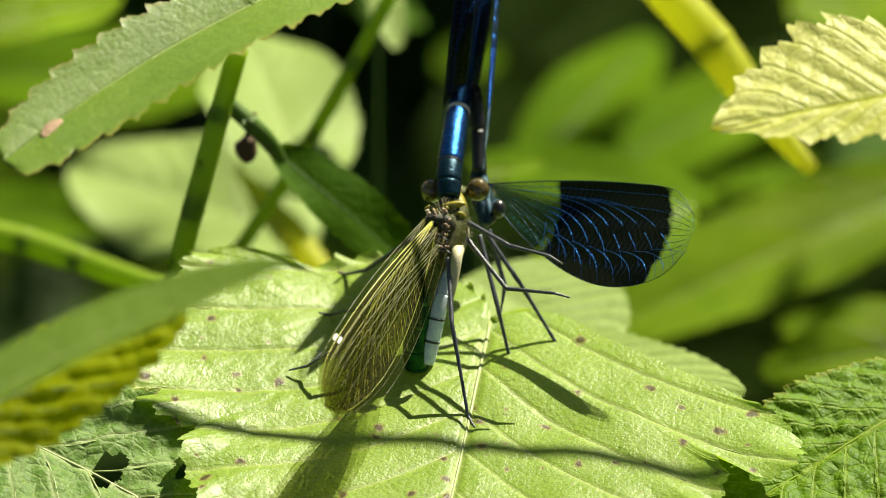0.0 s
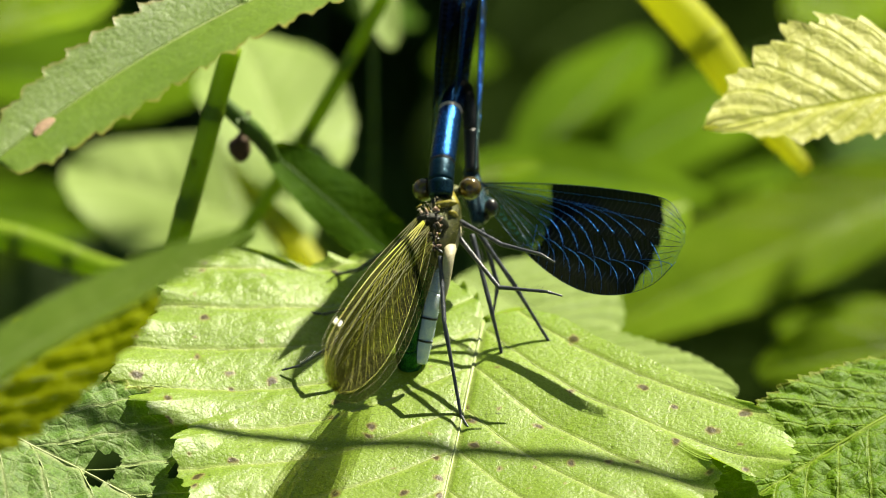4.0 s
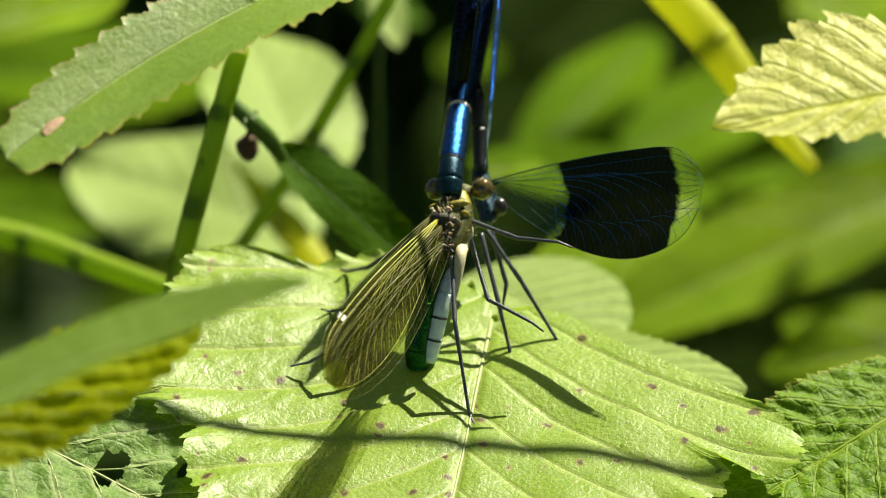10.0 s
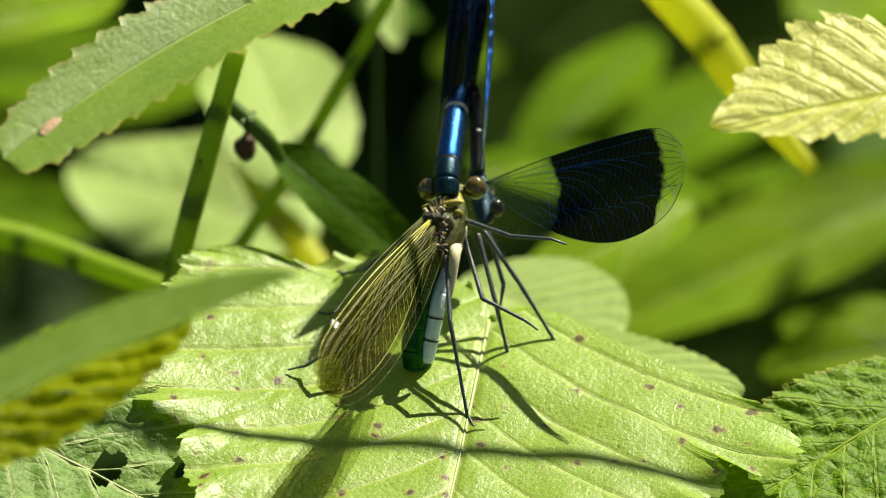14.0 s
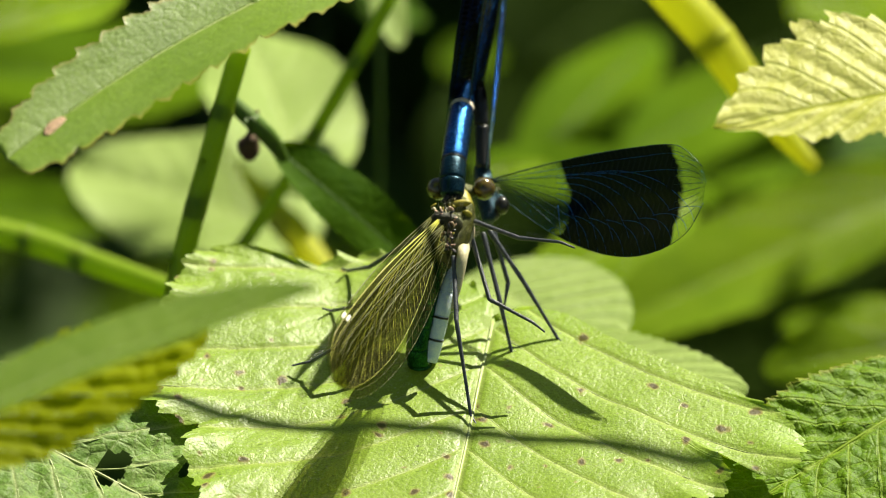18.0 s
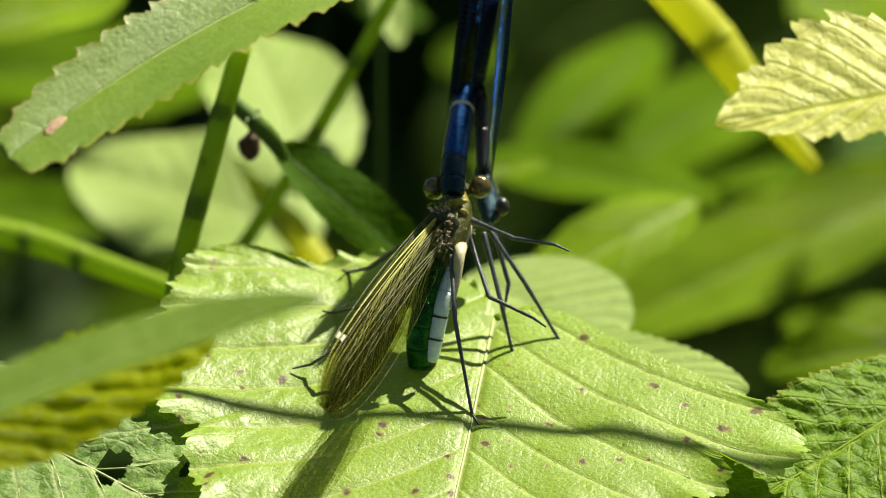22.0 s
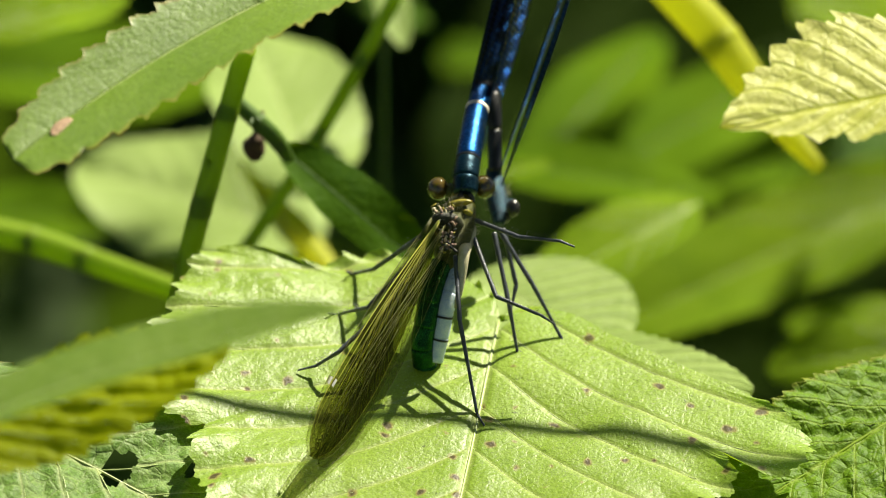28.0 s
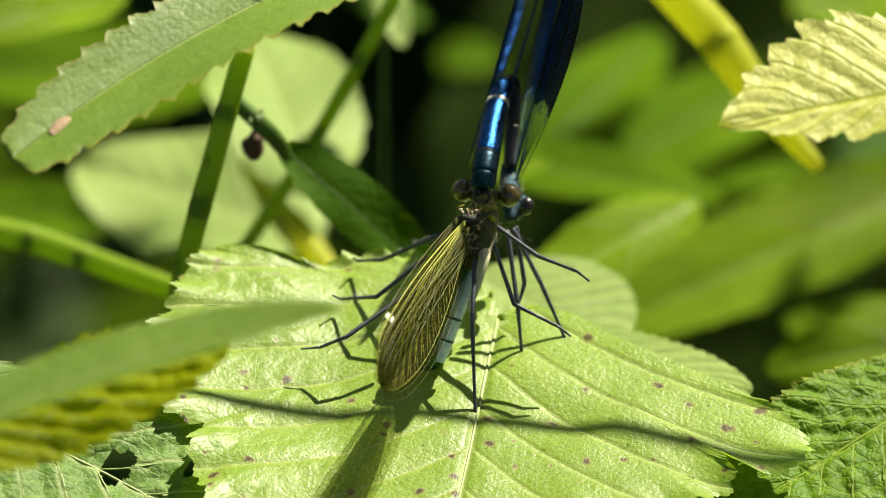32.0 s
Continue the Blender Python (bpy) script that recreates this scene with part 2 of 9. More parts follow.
def membrane_mat(name, tint, clear, band=None, rough=0.25, mesh_col=(0.3, 0.28, 0.04), filter_col=(1, 1, 1)):
    """A wing's skin: partly clear; band: (start, end, colour) of the dark pigment along the wing."""
    m, nt, bsdf, link = base_mat(name)
    uv, obj = coords(nt, "UV"), coords(nt)
    sep = nt.nodes.new("ShaderNodeSeparateXYZ")
    link(uv, sep.inputs[0])
    cells = nt.nodes.new("ShaderNodeTexVoronoi")
    cells.feature = "DISTANCE_TO_EDGE"
    cells.inputs["Scale"].default_value = 1700.0
    link(obj, cells.inputs["Vector"])
    net = ramp_of(nt, cells.outputs["Distance"], [(0.0, 1.0), (0.13, 0.0)])
    opaque = maths(nt, "MULTIPLY_ADD", net, 0.24 if band else 0.30, 1.0 - clear)
    col = mix_col(nt, maths(nt, "MULTIPLY", net, 0.75), tint, mesh_col)
    if band:
        edge = maths(nt, "ADD", sep.outputs[0], maths(nt, "MULTIPLY_ADD", noise_of(nt, obj, 700.0, 2.0), 0.06, -0.03))
        arc = maths(nt, "MULTIPLY", maths(nt, "POWER", maths(nt, "ABSOLUTE", maths(nt, "SUBTRACT", sep.outputs[1], 0.45)), 2.0), 0.22)
        a = ramp_of(nt, maths(nt, "ADD", edge, arc), [(band[0] - 0.015, 0.0), (band[0] + 0.015, 1.0)])
        b = ramp_of(nt, maths(nt, "ADD", edge, arc), [(band[1] - 0.015, 1.0), (band[1] + 0.015, 0.0)])
        dark = maths(nt, "MULTIPLY", a, b)
        opaque = maths(nt, "MAXIMUM", opaque, maths(nt, "MULTIPLY", dark, 0.985))
        col = mix_col(nt, dark, col, band[2])
        link(col, bsdf.inputs["Base Color"])
        bsdf.inputs["Metallic"].default_value = 0.0
        bsdf.inputs["Specular Tint"].default_value = (0.10, 0.35, 1.0, 1)
    else:
        link(col, bsdf.inputs["Base Color"])
    bsdf.inputs["Roughness"].default_value = rough
    bsdf.inputs["Specular IOR Level"].default_value = 0.10 if band else 0.06
    if band:
        pleat = maths(nt, "ABSOLUTE", maths(nt, "SUBTRACT", maths(nt, "FRACT", maths(nt, "MULTIPLY", sep.outputs[1], 4.5)), 0.5))
        rung = maths(nt, "SINE", maths(nt, "MULTIPLY", maths(nt, "MULTIPLY_ADD", sep.outputs[0], 39.0, maths(nt, "MULTIPLY", pleat, 1.3)), 6.283))
        bump_to(nt, maths(nt, "ADD", rung, maths(nt, "MULTIPLY", noise_of(nt, obj, 1500.0, 2.0), 0.8)), 0.8, 0.00008, bsdf)
    else:
        bump_to(nt, noise_of(nt, obj, 900.0, 2.0), 0.3, 0.0001, bsdf)
    tr = nt.nodes.new("ShaderNodeBsdfTransparent")
    tr.inputs[0].default_value = (*filter_col, 1)
    mx = nt.nodes.new("ShaderNodeMixShader")
    link(maths(nt, "MINIMUM", opaque, 1.0), mx.inputs[0])
    link(tr.outputs[0], mx.inputs[1])
    link(bsdf.outputs[0], mx.inputs[2])
    link(mx.outputs[0], nt.nodes["Material Output"].inputs[0])
    return m


LEAF_BROAD = leaf_mat("broad_bramble_blade", (0.20, 0.33, 0.026), (0.315, 0.455, 0.056), (0.45, 0.54, 0.16), (0.42, 0.60, 0.012), thin=0.40, rough=0.42, spots=0.66, gloss=0.43, net_mix=0.08, speckle=1.0, quilt=0.07, fan=True, grain=0.55)
LEAF_TOP = leaf_mat("matt_blade", (0.11, 0.20, 0.012), (0.19, 0.30, 0.028), (0.20, 0.30, 0.04), (0.28, 0.42, 0.008), thin=0.34, rough=0.45, veins=8, gloss=0.7, net_mix=0.08, speckle=0.3, quilt=0.03, margin=0.5, grain=0.35, side_mix=0.08)
LEAF_NEAR = leaf_mat("smooth_blade", (0.085, 0.165, 0.009), (0.15, 0.25, 0.022), (0.22, 0.31, 0.05), (0.28, 0.43, 0.008), thin=0.34, rough=0.5, veins=8, gloss=0.3)
LEAF_CRINKLE = leaf_mat("crinkled_blade", (0.055, 0.145, 0.003), (0.145, 0.265, 0.010), (0.24, 0.34, 0.04), (0.26, 0.41, 0.002), thin=0.34, rough=0.50, veins=9, gloss=0.16, speckle=0.15, quilt=0.6, margin=0.3)
LEAF_EATEN = leaf_mat("dull_veined_blade", (0.085, 0.185, 0.025), (0.17, 0.30, 0.050), (0.42, 0.48, 0.22), (0.28, 0.44, 0.03), thin=0.35, rough=0.5, veins=7, gloss=0.18, speckle=0.4, quilt=0.35, margin=0.5)
# near-black background blade: deep shade is put into its colour
LEAF_DEEP_SHADE = leaf_mat("deep_shade_blade", (0.005, 0.015, 0.0004), (0.014, 0.032, 0.0005), (0.03, 0.05, 0.002), (0.03, 0.06, 0.0005), thin=0.4, rough=0.7, veins=8, gloss=0.03)
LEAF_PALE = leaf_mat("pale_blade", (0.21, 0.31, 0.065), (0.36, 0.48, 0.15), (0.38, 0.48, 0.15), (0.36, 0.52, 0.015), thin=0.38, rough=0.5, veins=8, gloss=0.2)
# blade colour darkened to carry the shade on leaves behind
LEAF_SHADE = leaf_mat("shade_blade", (0.028, 0.080, 0.002), (0.065, 0.14, 0.004), (0.05, 0.11, 0.003), (0.14, 0.24, 0.003), thin=0.30, rough=0.55, veins=10, gloss=0.06, side_mix=0.08)
LEAF_YOUNG = leaf_mat("young_blade", (0.52, 0.54, 0.07), (0.84, 0.82, 0.30), (0.42, 0.48, 0.04), (0.82, 0.84, 0.08), thin=0.5, rough=0.45, veins=6, gloss=0.4)
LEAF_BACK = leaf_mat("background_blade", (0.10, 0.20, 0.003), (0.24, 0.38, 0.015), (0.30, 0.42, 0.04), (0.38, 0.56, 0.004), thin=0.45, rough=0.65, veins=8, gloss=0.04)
# darker copy of the background blade, half shade put into its colour
LEAF_HALF_SHADE = leaf_mat("half_shade_blade", (0.040, 0.102, 0.002), (0.118, 0.21, 0.004), (0.15, 0.25, 0.015), (0.26, 0.44, 0.002), thin=0.4, rough=0.7, veins=8, gloss=0.03)
LEAF_FOLD = leaf_mat("translucent_blade", (0.17, 0.22, 0.002), (0.34, 0.40, 0.004), (0.40, 0.46, 0.02), (0.62, 0.70, 0.004), thin=0.6, rough=0.5, veins=9, gloss=0.12)
LITTER = leaf_mat("undergrowth_blade", (0.02, 0.05, 0.005), (0.06, 0.12, 0.010), (0.08, 0.14, 0.02), (0.14, 0.24, 0.01), thin=0.3, rough=0.6, island=True, gloss=0.2)
STEM = plain_mat("green_stem", (0.26, 0.40, 0.016), (0.38, 0.53, 0.040), 300.0, rough=0.45, bump=0.3, thin=0.6)
DRY = plain_mat("dry_straw", (0.40, 0.32, 0.18), (0.66, 0.58, 0.40), 700.0, rough=0.6, bump=0.3)
STEM_DARK = plain_mat("dark_green_stem", (0.06, 0.13, 0.012), (0.12, 0.21, 0.03), 300.0, rough=0.45, bump=0.3, thin=0.3)
STEM_YELLOW = plain_mat("yellow_green_stem", (0.56, 0.60, 0.06), (0.72, 0.75, 0.11), 250.0, rough=0.45, bump=0.2, thin=0.7)
SOIL = plain_mat("dark_soil", (0.012, 0.010, 0.007), (0.03, 0.025, 0.015), 30.0, rough=0.9, bump=0.8, dist=0.01)
VEIN = plain_mat("pale_vein", (0.34, 0.44, 0.13), (0.44, 0.53, 0.20), 400.0, rough=0.45, bump=0.2, thin=0.2)
RIB_BROWN = plain_mat("withered_brown", (0.05, 0.03, 0.015), (0.12, 0.07, 0.03), 500.0, rough=0.8)
GREEN_METAL = plain_mat("metallic_green_shell", (0.002, 0.030, 0.008), (0.022, 0.13, 0.022), 900.0, rough=0.24, metal=0.9, bump=0.5, spec=0.6)
BRONZE = plain_mat("bronze_green_shell", (0.012, 0.016, 0.003), (0.10, 0.11, 0.012), 1700.0, rough=0.38, metal=0.3, bump=0.9)
CREAM = plain_mat("cream_shell", (0.42, 0.38, 0.22), (0.62, 0.57, 0.38), 1200.0, rough=0.5, bump=0.5)
BLUE_WHITE = plain_mat("waxy_blue_white_shell", (0.42, 0.56, 0.78), (0.80, 0.87, 0.94), 900.0, rough=0.35, bump=0.6)
BLACK = plain_mat("black_shell", (0.006, 0.007, 0.008), (0.022, 0.024, 0.026), 1500.0, rough=0.32, bump=0.4)
LEG = plain_mat("dark_grey_leg", (0.03, 0.034, 0.042), (0.10, 0.11, 0.13), 1500.0, rough=0.34, bump=0.4)
BLUE_METAL = plain_mat("metallic_blue_shell", (0.002, 0.026, 0.11), (0.005, 0.08, 0.26), 800.0, rough=0.26, metal=0.9, bump=0.55, spec=0.6)
TEAL_METAL = plain_mat("metallic_teal_shell", (0.002, 0.018, 0.03), (0.003, 0.035, 0.06), 800.0, rough=0.3, metal=0.7, bump=0.45)
RING = plain_mat("pale_joint_skin", (0.55, 0.5, 0.4), (0.75, 0.7, 0.6), 1500.0, rough=0.5)
EYE = plain_mat("amber_eye", (0.03, 0.026, 0.006), (0.13, 0.085, 0.015), 1300.0, rough=0.1, bump=0.06, coat=0.8)
EYE_DARK = plain_mat("dark_eye", (0.010, 0.010, 0.010), (0.030, 0.028, 0.024), 900.0, rough=0.3, bump=0.1, coat=0.1)
SCLERITE = plain_mat("red_brown_hinge_plates", (0.05, 0.02, 0.015), (0.40, 0.25, 0.18), 1600.0, rough=0.45, bump=0.8)
VEIN_YELLOW = plain_mat("yellow_wing_vein", (0.30, 0.31, 0.024), (0.50, 0.50, 0.07), 800.0, rough=0.4, bump=0.1)
VEIN_OLIVE = plain_mat("olive_wing_vein", (0.07, 0.075, 0.012), (0.16, 0.16, 0.03), 900.0, rough=0.4, bump=0.1)
VEIN_BLUE = plain_mat("blue_wing_vein", (0.012, 0.08, 0.34), (0.035, 0.20, 0.66), 800.0, rough=0.34, metal=0.95, bump=0.1)
VEIN_DARK = plain_mat("dark_wing_vein", (0.008, 0.02, 0.03), (0.02, 0.07, 0.08), 800.0, rough=0.35, metal=0.5, bump=0.1)
STIGMA = plain_mat("white_wing_spot", (0.7, 0.7, 0.66), (0.85, 0.85, 0.82), 1200.0, rough=0.5, bump=0.1)
DUSKY = plain_mat("dusky_hairy_shell", (0.003, 0.010, 0.018), (0.020, 0.075, 0.11), 1500.0, rough=0.30, metal=0.6, bump=1.0)
BRONZE_DARK = plain_mat("dark_bronze_plate", (0.004, 0.005, 0.002), (0.035, 0.038, 0.008), 1900.0, rough=0.5, bump=0.9)
SPOT_BROWN = plain_mat("dry_brown_spot", (0.16, 0.09, 0.05), (0.42, 0.28, 0.16), 1400.0, rough=0.7)
PINK_PLATE = plain_mat("pale_pink_hinge_plates", (0.35, 0.20, 0.14), (0.62, 0.46, 0.36), 1600.0, rough=0.45, bump=0.6)
YELLOW_PLATE = plain_mat("yellow_green_plate", (0.12, 0.11, 0.01), (0.34, 0.29, 0.02), 1300.0, rough=0.4, bump=0.4)
SKIN_MALE = membrane_mat("dark_banded_wing_skin", (0.02, 0.06, 0.05), 0.88, (0.36, 0.89, (0.0010, 0.0014, 0.0035)), rough=0.32, mesh_col=(0.05, 0.32, 0.36))
SKIN_SMOKY = membrane_mat("dark_smoky_wing_skin", (0.012, 0.013, 0.004), 0.40, rough=0.6, mesh_col=(0.08, 0.08, 0.014), filter_col=(0.90, 0.86, 0.34))
SKIN_FEMALE = membrane_mat("smoky_olive_wing_skin", (0.012, 0.015, 0.002), 0.82, rough=0.6, mesh_col=(0.055, 0.058, 0.012), filter_col=(0.90, 0.91, 0.66))


# ---------------- building helpers ----------------
def smooth(me):
    me.polygons.foreach_set("use_smooth", [True] * len(me.polygons))


def part(name, bm, material, parent=None, label=""):
    me = bpy.data.meshes.new(name)
    bm.to_mesh(me)
    bm.free()
    smooth(me)
    me.materials.append(material)
    ob = new(name, me)
    if parent:
        ob.parent = parent
    return tagged(ob, label)


def empty(name, at):
    ob = new(name)
    ob.location = at
    return ob


def spline(pts, n):
    """Points along a Catmull-Rom curve; each point may carry more numbers than three."""
    pts = [np.array(p, float) for p in pts]
    if len(pts) == 2:
        return [pts[0] + (pts[1] - pts[0]) * i / n for i in range(n + 1)]
    ext = [2 * pts[0] - pts[1]] + pts + [2 * pts[-1] - pts[-2]]
    out = []
    for i in range(n + 1):
        s = i / n * (len(pts) - 1)
        k = min(int(s), len(pts) - 2)
        f = s - k
        a, b, c, d = ext[k:k + 4]
        out.append(0.5 * (2 * b + (c - a) * f + (2 * a - 5 * b + 4 * c - d) * f * f + (3 * b - a - 3 * c + d) * f ** 3))
    return out


def tube(bm, pts, radii, sides=8, n=None, flat=1.0):
    """A rounded tube along pts; radii by station; returns nothing."""
    n = n or max(2, (len(pts) - 1) * 4)
    line = spline([(*p, r) for p, r in zip(pts, radii)], n)
    rings, up = [], Vector((0.31, 0.2, 0.93))
    for i, p in enumerate(line):
        q, w = line[max(0, i - 1)], line[min(n, i + 1)]
        way = Vector(w[:3] - q[:3]).normalized()
        a = (up - way * up.dot(way)).normalized()
        up = a
        b = way.cross(a)
        r = max(p[3], 1e-6)
        rings.append([bm.verts.new(Vector(p[:3]) + a * (r * math.cos(2 * math.pi * k / sides)) * flat + b * (r * math.sin(2 * math.pi * k / sides))) for k in range(sides)])
    for r1, r2 in zip(rings, rings[1:]):
        for k in range(sides):
            bm.faces.new((r1[k], r1[(k + 1) % sides], r2[(k + 1) % sides], r2[k]))
    bm.faces.new(rings[0][::-1])
    bm.faces.new(rings[-1])


def blob(bm, at, size, turn=(0, 0, 0), seg=20, rings=14):
    m = Matrix.Translation(at) @ Euler([radians(a) for a in turn]).to_matrix().to_4x4() @ Matrix.Diagonal((*size, 1))
    bmesh.ops.create_uvsphere(bm, u_segments=seg, v_segments=rings, radius=1.0, matrix=m)


def leaf_frame(base, tip, normal):
    x = (Vector(tip) - Vector(base)).normalized()
    z = (Vector(normal) - x * Vector(normal).dot(x)).normalized()
    y = z.cross(x)
    m = Matrix((x, y, z)).transposed().to_4x4()
    m.translation = base
    return m


def leaf_shape(u, a, b):
    peak = (a / (a + b)) ** a * (b / (a + b)) ** b
    return max(0.0, u) ** a * max(0.0, 1 - u) ** b / peak


class Blade:
    """The form of one leaf: half widths, fold along the midrib, droop along it, pleats between its side veins."""

    def __init__(self, length, left, right, a=0.55, b=0.75, fold=0.1, droop=0.1, pleat=0.02, veins=9, teeth=26, tooth=0.07, twist=0.0, wave=0.0, seed=1, bend=0.0, crinkle=0.0):
        self.length, self.left, self.right, self.a, self.b = length, left, right, a, b
        self.fold, self.droop, self.pleat, self.veins, self.teeth, self.tooth = fold, droop, pleat, veins, teeth, tooth
        self.twist, self.wave, self.seed, self.bend, self.crinkle = twist, wave, seed, bend, crinkle

    def at(self, u, v):
        w = (self.left if v > 0 else self.right) * leaf_shape(u, self.a, self.b)
        e = abs(v)
        k = u * self.teeth
        t = k - math.floor(k)
        saw = (t / 0.7 if t < 0.7 else (1 - t) / 0.3)
        k2 = k * 2.7
        t2 = k2 - math.floor(k2)
        saw += 0.35 * (t2 / 0.7 if t2 < 0.7 else (1 - t2) / 0.3)
        rnd = noise.noise(Vector((math.floor(k) * 1.7, self.seed * 3.1 + (v > 0) * 9, 0.5)))
        edge = max(0.0, (e - 0.8) / 0.2) ** 1.5
        grow = 1 + self.tooth * (saw - 0.5) * (1 + 0.6 * rnd) * edge + 0.05 * noise.noise(Vector((u * 4, self.seed, v > 0)))
        y = math.copysign(e * w * grow, v)
        x = u * self.length + edge * self.tooth * saw * 0.5 * w + e * e * w * 0.06
        s = (u - 0.30 * e ** 0.8) * self.veins + 0.17
        pl = abs(math.sin(math.pi * s)) * min(1.0, e * 5) * (1 - 0.4 * e)
        z = self.fold * abs(y) - self.droop * self.length * u * u + self.pleat * self.left * pl
        z += self.twist * y * (u - 0.3) + self.wave * self.left * e * e * math.sin(u * 9 + self.seed * 2 + (2 if v > 0 else 0))
        z += 0.015 * self.left * noise.noise(Vector((x * 60, y * 60, self.seed)))
        if self.crinkle:
            z += self.crinkle * self.left * (abs(noise.noise(Vector((x * 260, y * 260, self.seed)))) + 0.5 * noise.noise(Vector((x * 120, y * 120, self.seed + 5))))
        y -= self.bend * self.length * 4 * u * (1 - u)
        return Vector((x, y, z))

    def mesh(self, nu, nv, hole=None):
        bm = bmesh.new()
        uvl = bm.loops.layers.uv.new("UVMap")
        g = []
        for i in range(nu + 1):
            u = i / nu
            row = []
            for j in range(nv + 1):
                v = 2 * j / nv - 1
                v = math.copysign(abs(v) ** 0.85, v)
                row.append((bm.verts.new(self.at(u, v)), u, 0.5 + v / 2))
            g.append(row)
        for i in range(nu):
            for j in range(nv):
                q = (g[i][j], g[i + 1][j], g[i + 1][j + 1], g[i][j + 1])
                if hole and hole(q[0][1], 2 * q[0][2] - 1):
                    continue
                f = bm.faces.new([c[0] for c in q])
                for lp, c in zip(f.loops, q):
                    lp[uvl].uv = (c[1], c[2])
        loose = [vv for vv in bm.verts if not vv.link_faces]
        bmesh.ops.delete(bm, geom=loose, context="VERTS")
        return bm


FORMS = {}


def leaf(name, base, tip, normal, left, right, material, label, group="", nu=60, nv=24, stalk=None, stalk_mat=None, ribs=0, rib=1.0, rib_mat=None, hole=None, category="leaf", **form):
    """A leaf as a thing: blade, midrib, and its larger side veins."""
    length = (Vector(tip) - Vector(base)).length
    top = new(name)
    top.matrix_world = leaf_frame(base, tip, normal)
    tagged(top, label, category, group)
    bl = Blade(length, left, right, **form)
    FORMS[top.name] = bl
    part("blade", bl.mesh(nu, nv, hole), material, top)
    bm = bmesh.new()
    rr = left * 0.009 + 0.00018
    tube(bm, [bl.at(u, 0.0) + Vector((0, 0, -rr * 0.25)) for u in np.linspace(0.0, 0.98, 9)], list(np.linspace(rr, rr * 0.25, 9)), 6, 30)
    part("midrib", bm, rib_mat or VEIN, top)
    for k in range(ribs):
        for sgn in (-1, 1):
            pts = []
            for e in np.linspace(0.0, 0.93, 7):
                u = 0.30 * e ** 0.8 + (k + 0.5 - 0.17 + (0.06 if sgn > 0 else 0)) / bl.veins
                if u < 0.97:
                    pts.append(bl.at(u, sgn * e) + Vector((0, 0, -0.00005)))
            if len(pts) > 2:
                bm = bmesh.new()
                tube(bm, pts, list(np.linspace(rr * 0.6 * rib, rr * 0.18 * rib, len(pts))), 5, 16)
                part("side_vein", bm, rib_mat or VEIN, top)
    if stalk:
        bm = bmesh.new()
        inv = top.matrix_world.inverted()
        tube(bm, [inv @ Vector(p) for p in stalk] + [Vector((0.001, 0, 0))], [rr * 1.5] * len(stalk) + [rr], 8)
        part("leaf_stalk", bm, stalk_mat or STEM, top)
    return top


def stem(name, pts, radii, material, label, category="bramble cane", group="", prickles=0):
    bm = bmesh.new()
    at = Vector(pts[0])
    top = new(name)
    top.location = at
    tube(bm, [Vector(p) - at for p in pts], radii, 10, 24)
    part("stalk", bm, material, top)
    for f in (0.3, 0.62):
        q = spline([(*(Vector(p) - at), r) for p, r in zip(pts, radii)], 100)
        a, b, c = (Vector(q[int(100 * f) + k][:3]) for k in (-3, 0, 3))
        r = q[int(100 * f)][3]
        bm = bmesh.new()
        tube(bm, [a, b, c], [r * 0.98, r * 1.05, r * 0.98], 10, 6)
        part("node", bm, material, top)
    rng = random.Random(len(pts) * 7 + int(1e4 * abs(pts[0][0])))
    line = spline([(*(Vector(p) - at), r) for p, r in zip(pts, radii)], 40)
    for k in range(prickles):
        c = line[rng.randrange(3, 37)]
        out = Vector((rng.uniform(-1, 1), rng.uniform(-1, 0.2), rng.uniform(-0.6, 1))).normalized()
        bm = bmesh.new()
        p = Vector(c[:3])
        tube(bm, [p, p + out * c[3] * 1.6, p + out * c[3] * 2.3 + Vector((0, 0, -0.4 * c[3]))], [c[3] * 0.35, c[3] * 0.16, c[3] * 0.02], 5, 4)
        part("prickle", bm, material, top)
    return tagged(top, label, category, group)


# ---------------- ground and undergrowth ----------------
def ground():
    bm = bmesh.new()
    xs = [-400, -60, -10] + list(np.linspace(-3, 3, 41)) + [10, 60, 400]
    g = [[bm.verts.new((x, y, 0.05 * noise.noise(Vector((x * 1.3, y * 1.3, 0))) - 0.03)) for x in xs] for y in xs]
    for i in range(len(xs) - 1):
        for j in range(len(xs) - 1):
            bm.faces.new((g[i][j], g[i][j + 1], g[i + 1][j + 1], g[i + 1][j]))
    tagged(part("ground", bm, SOIL), "dark shaded soil under the bramble leaves", "ground", kind="structure")


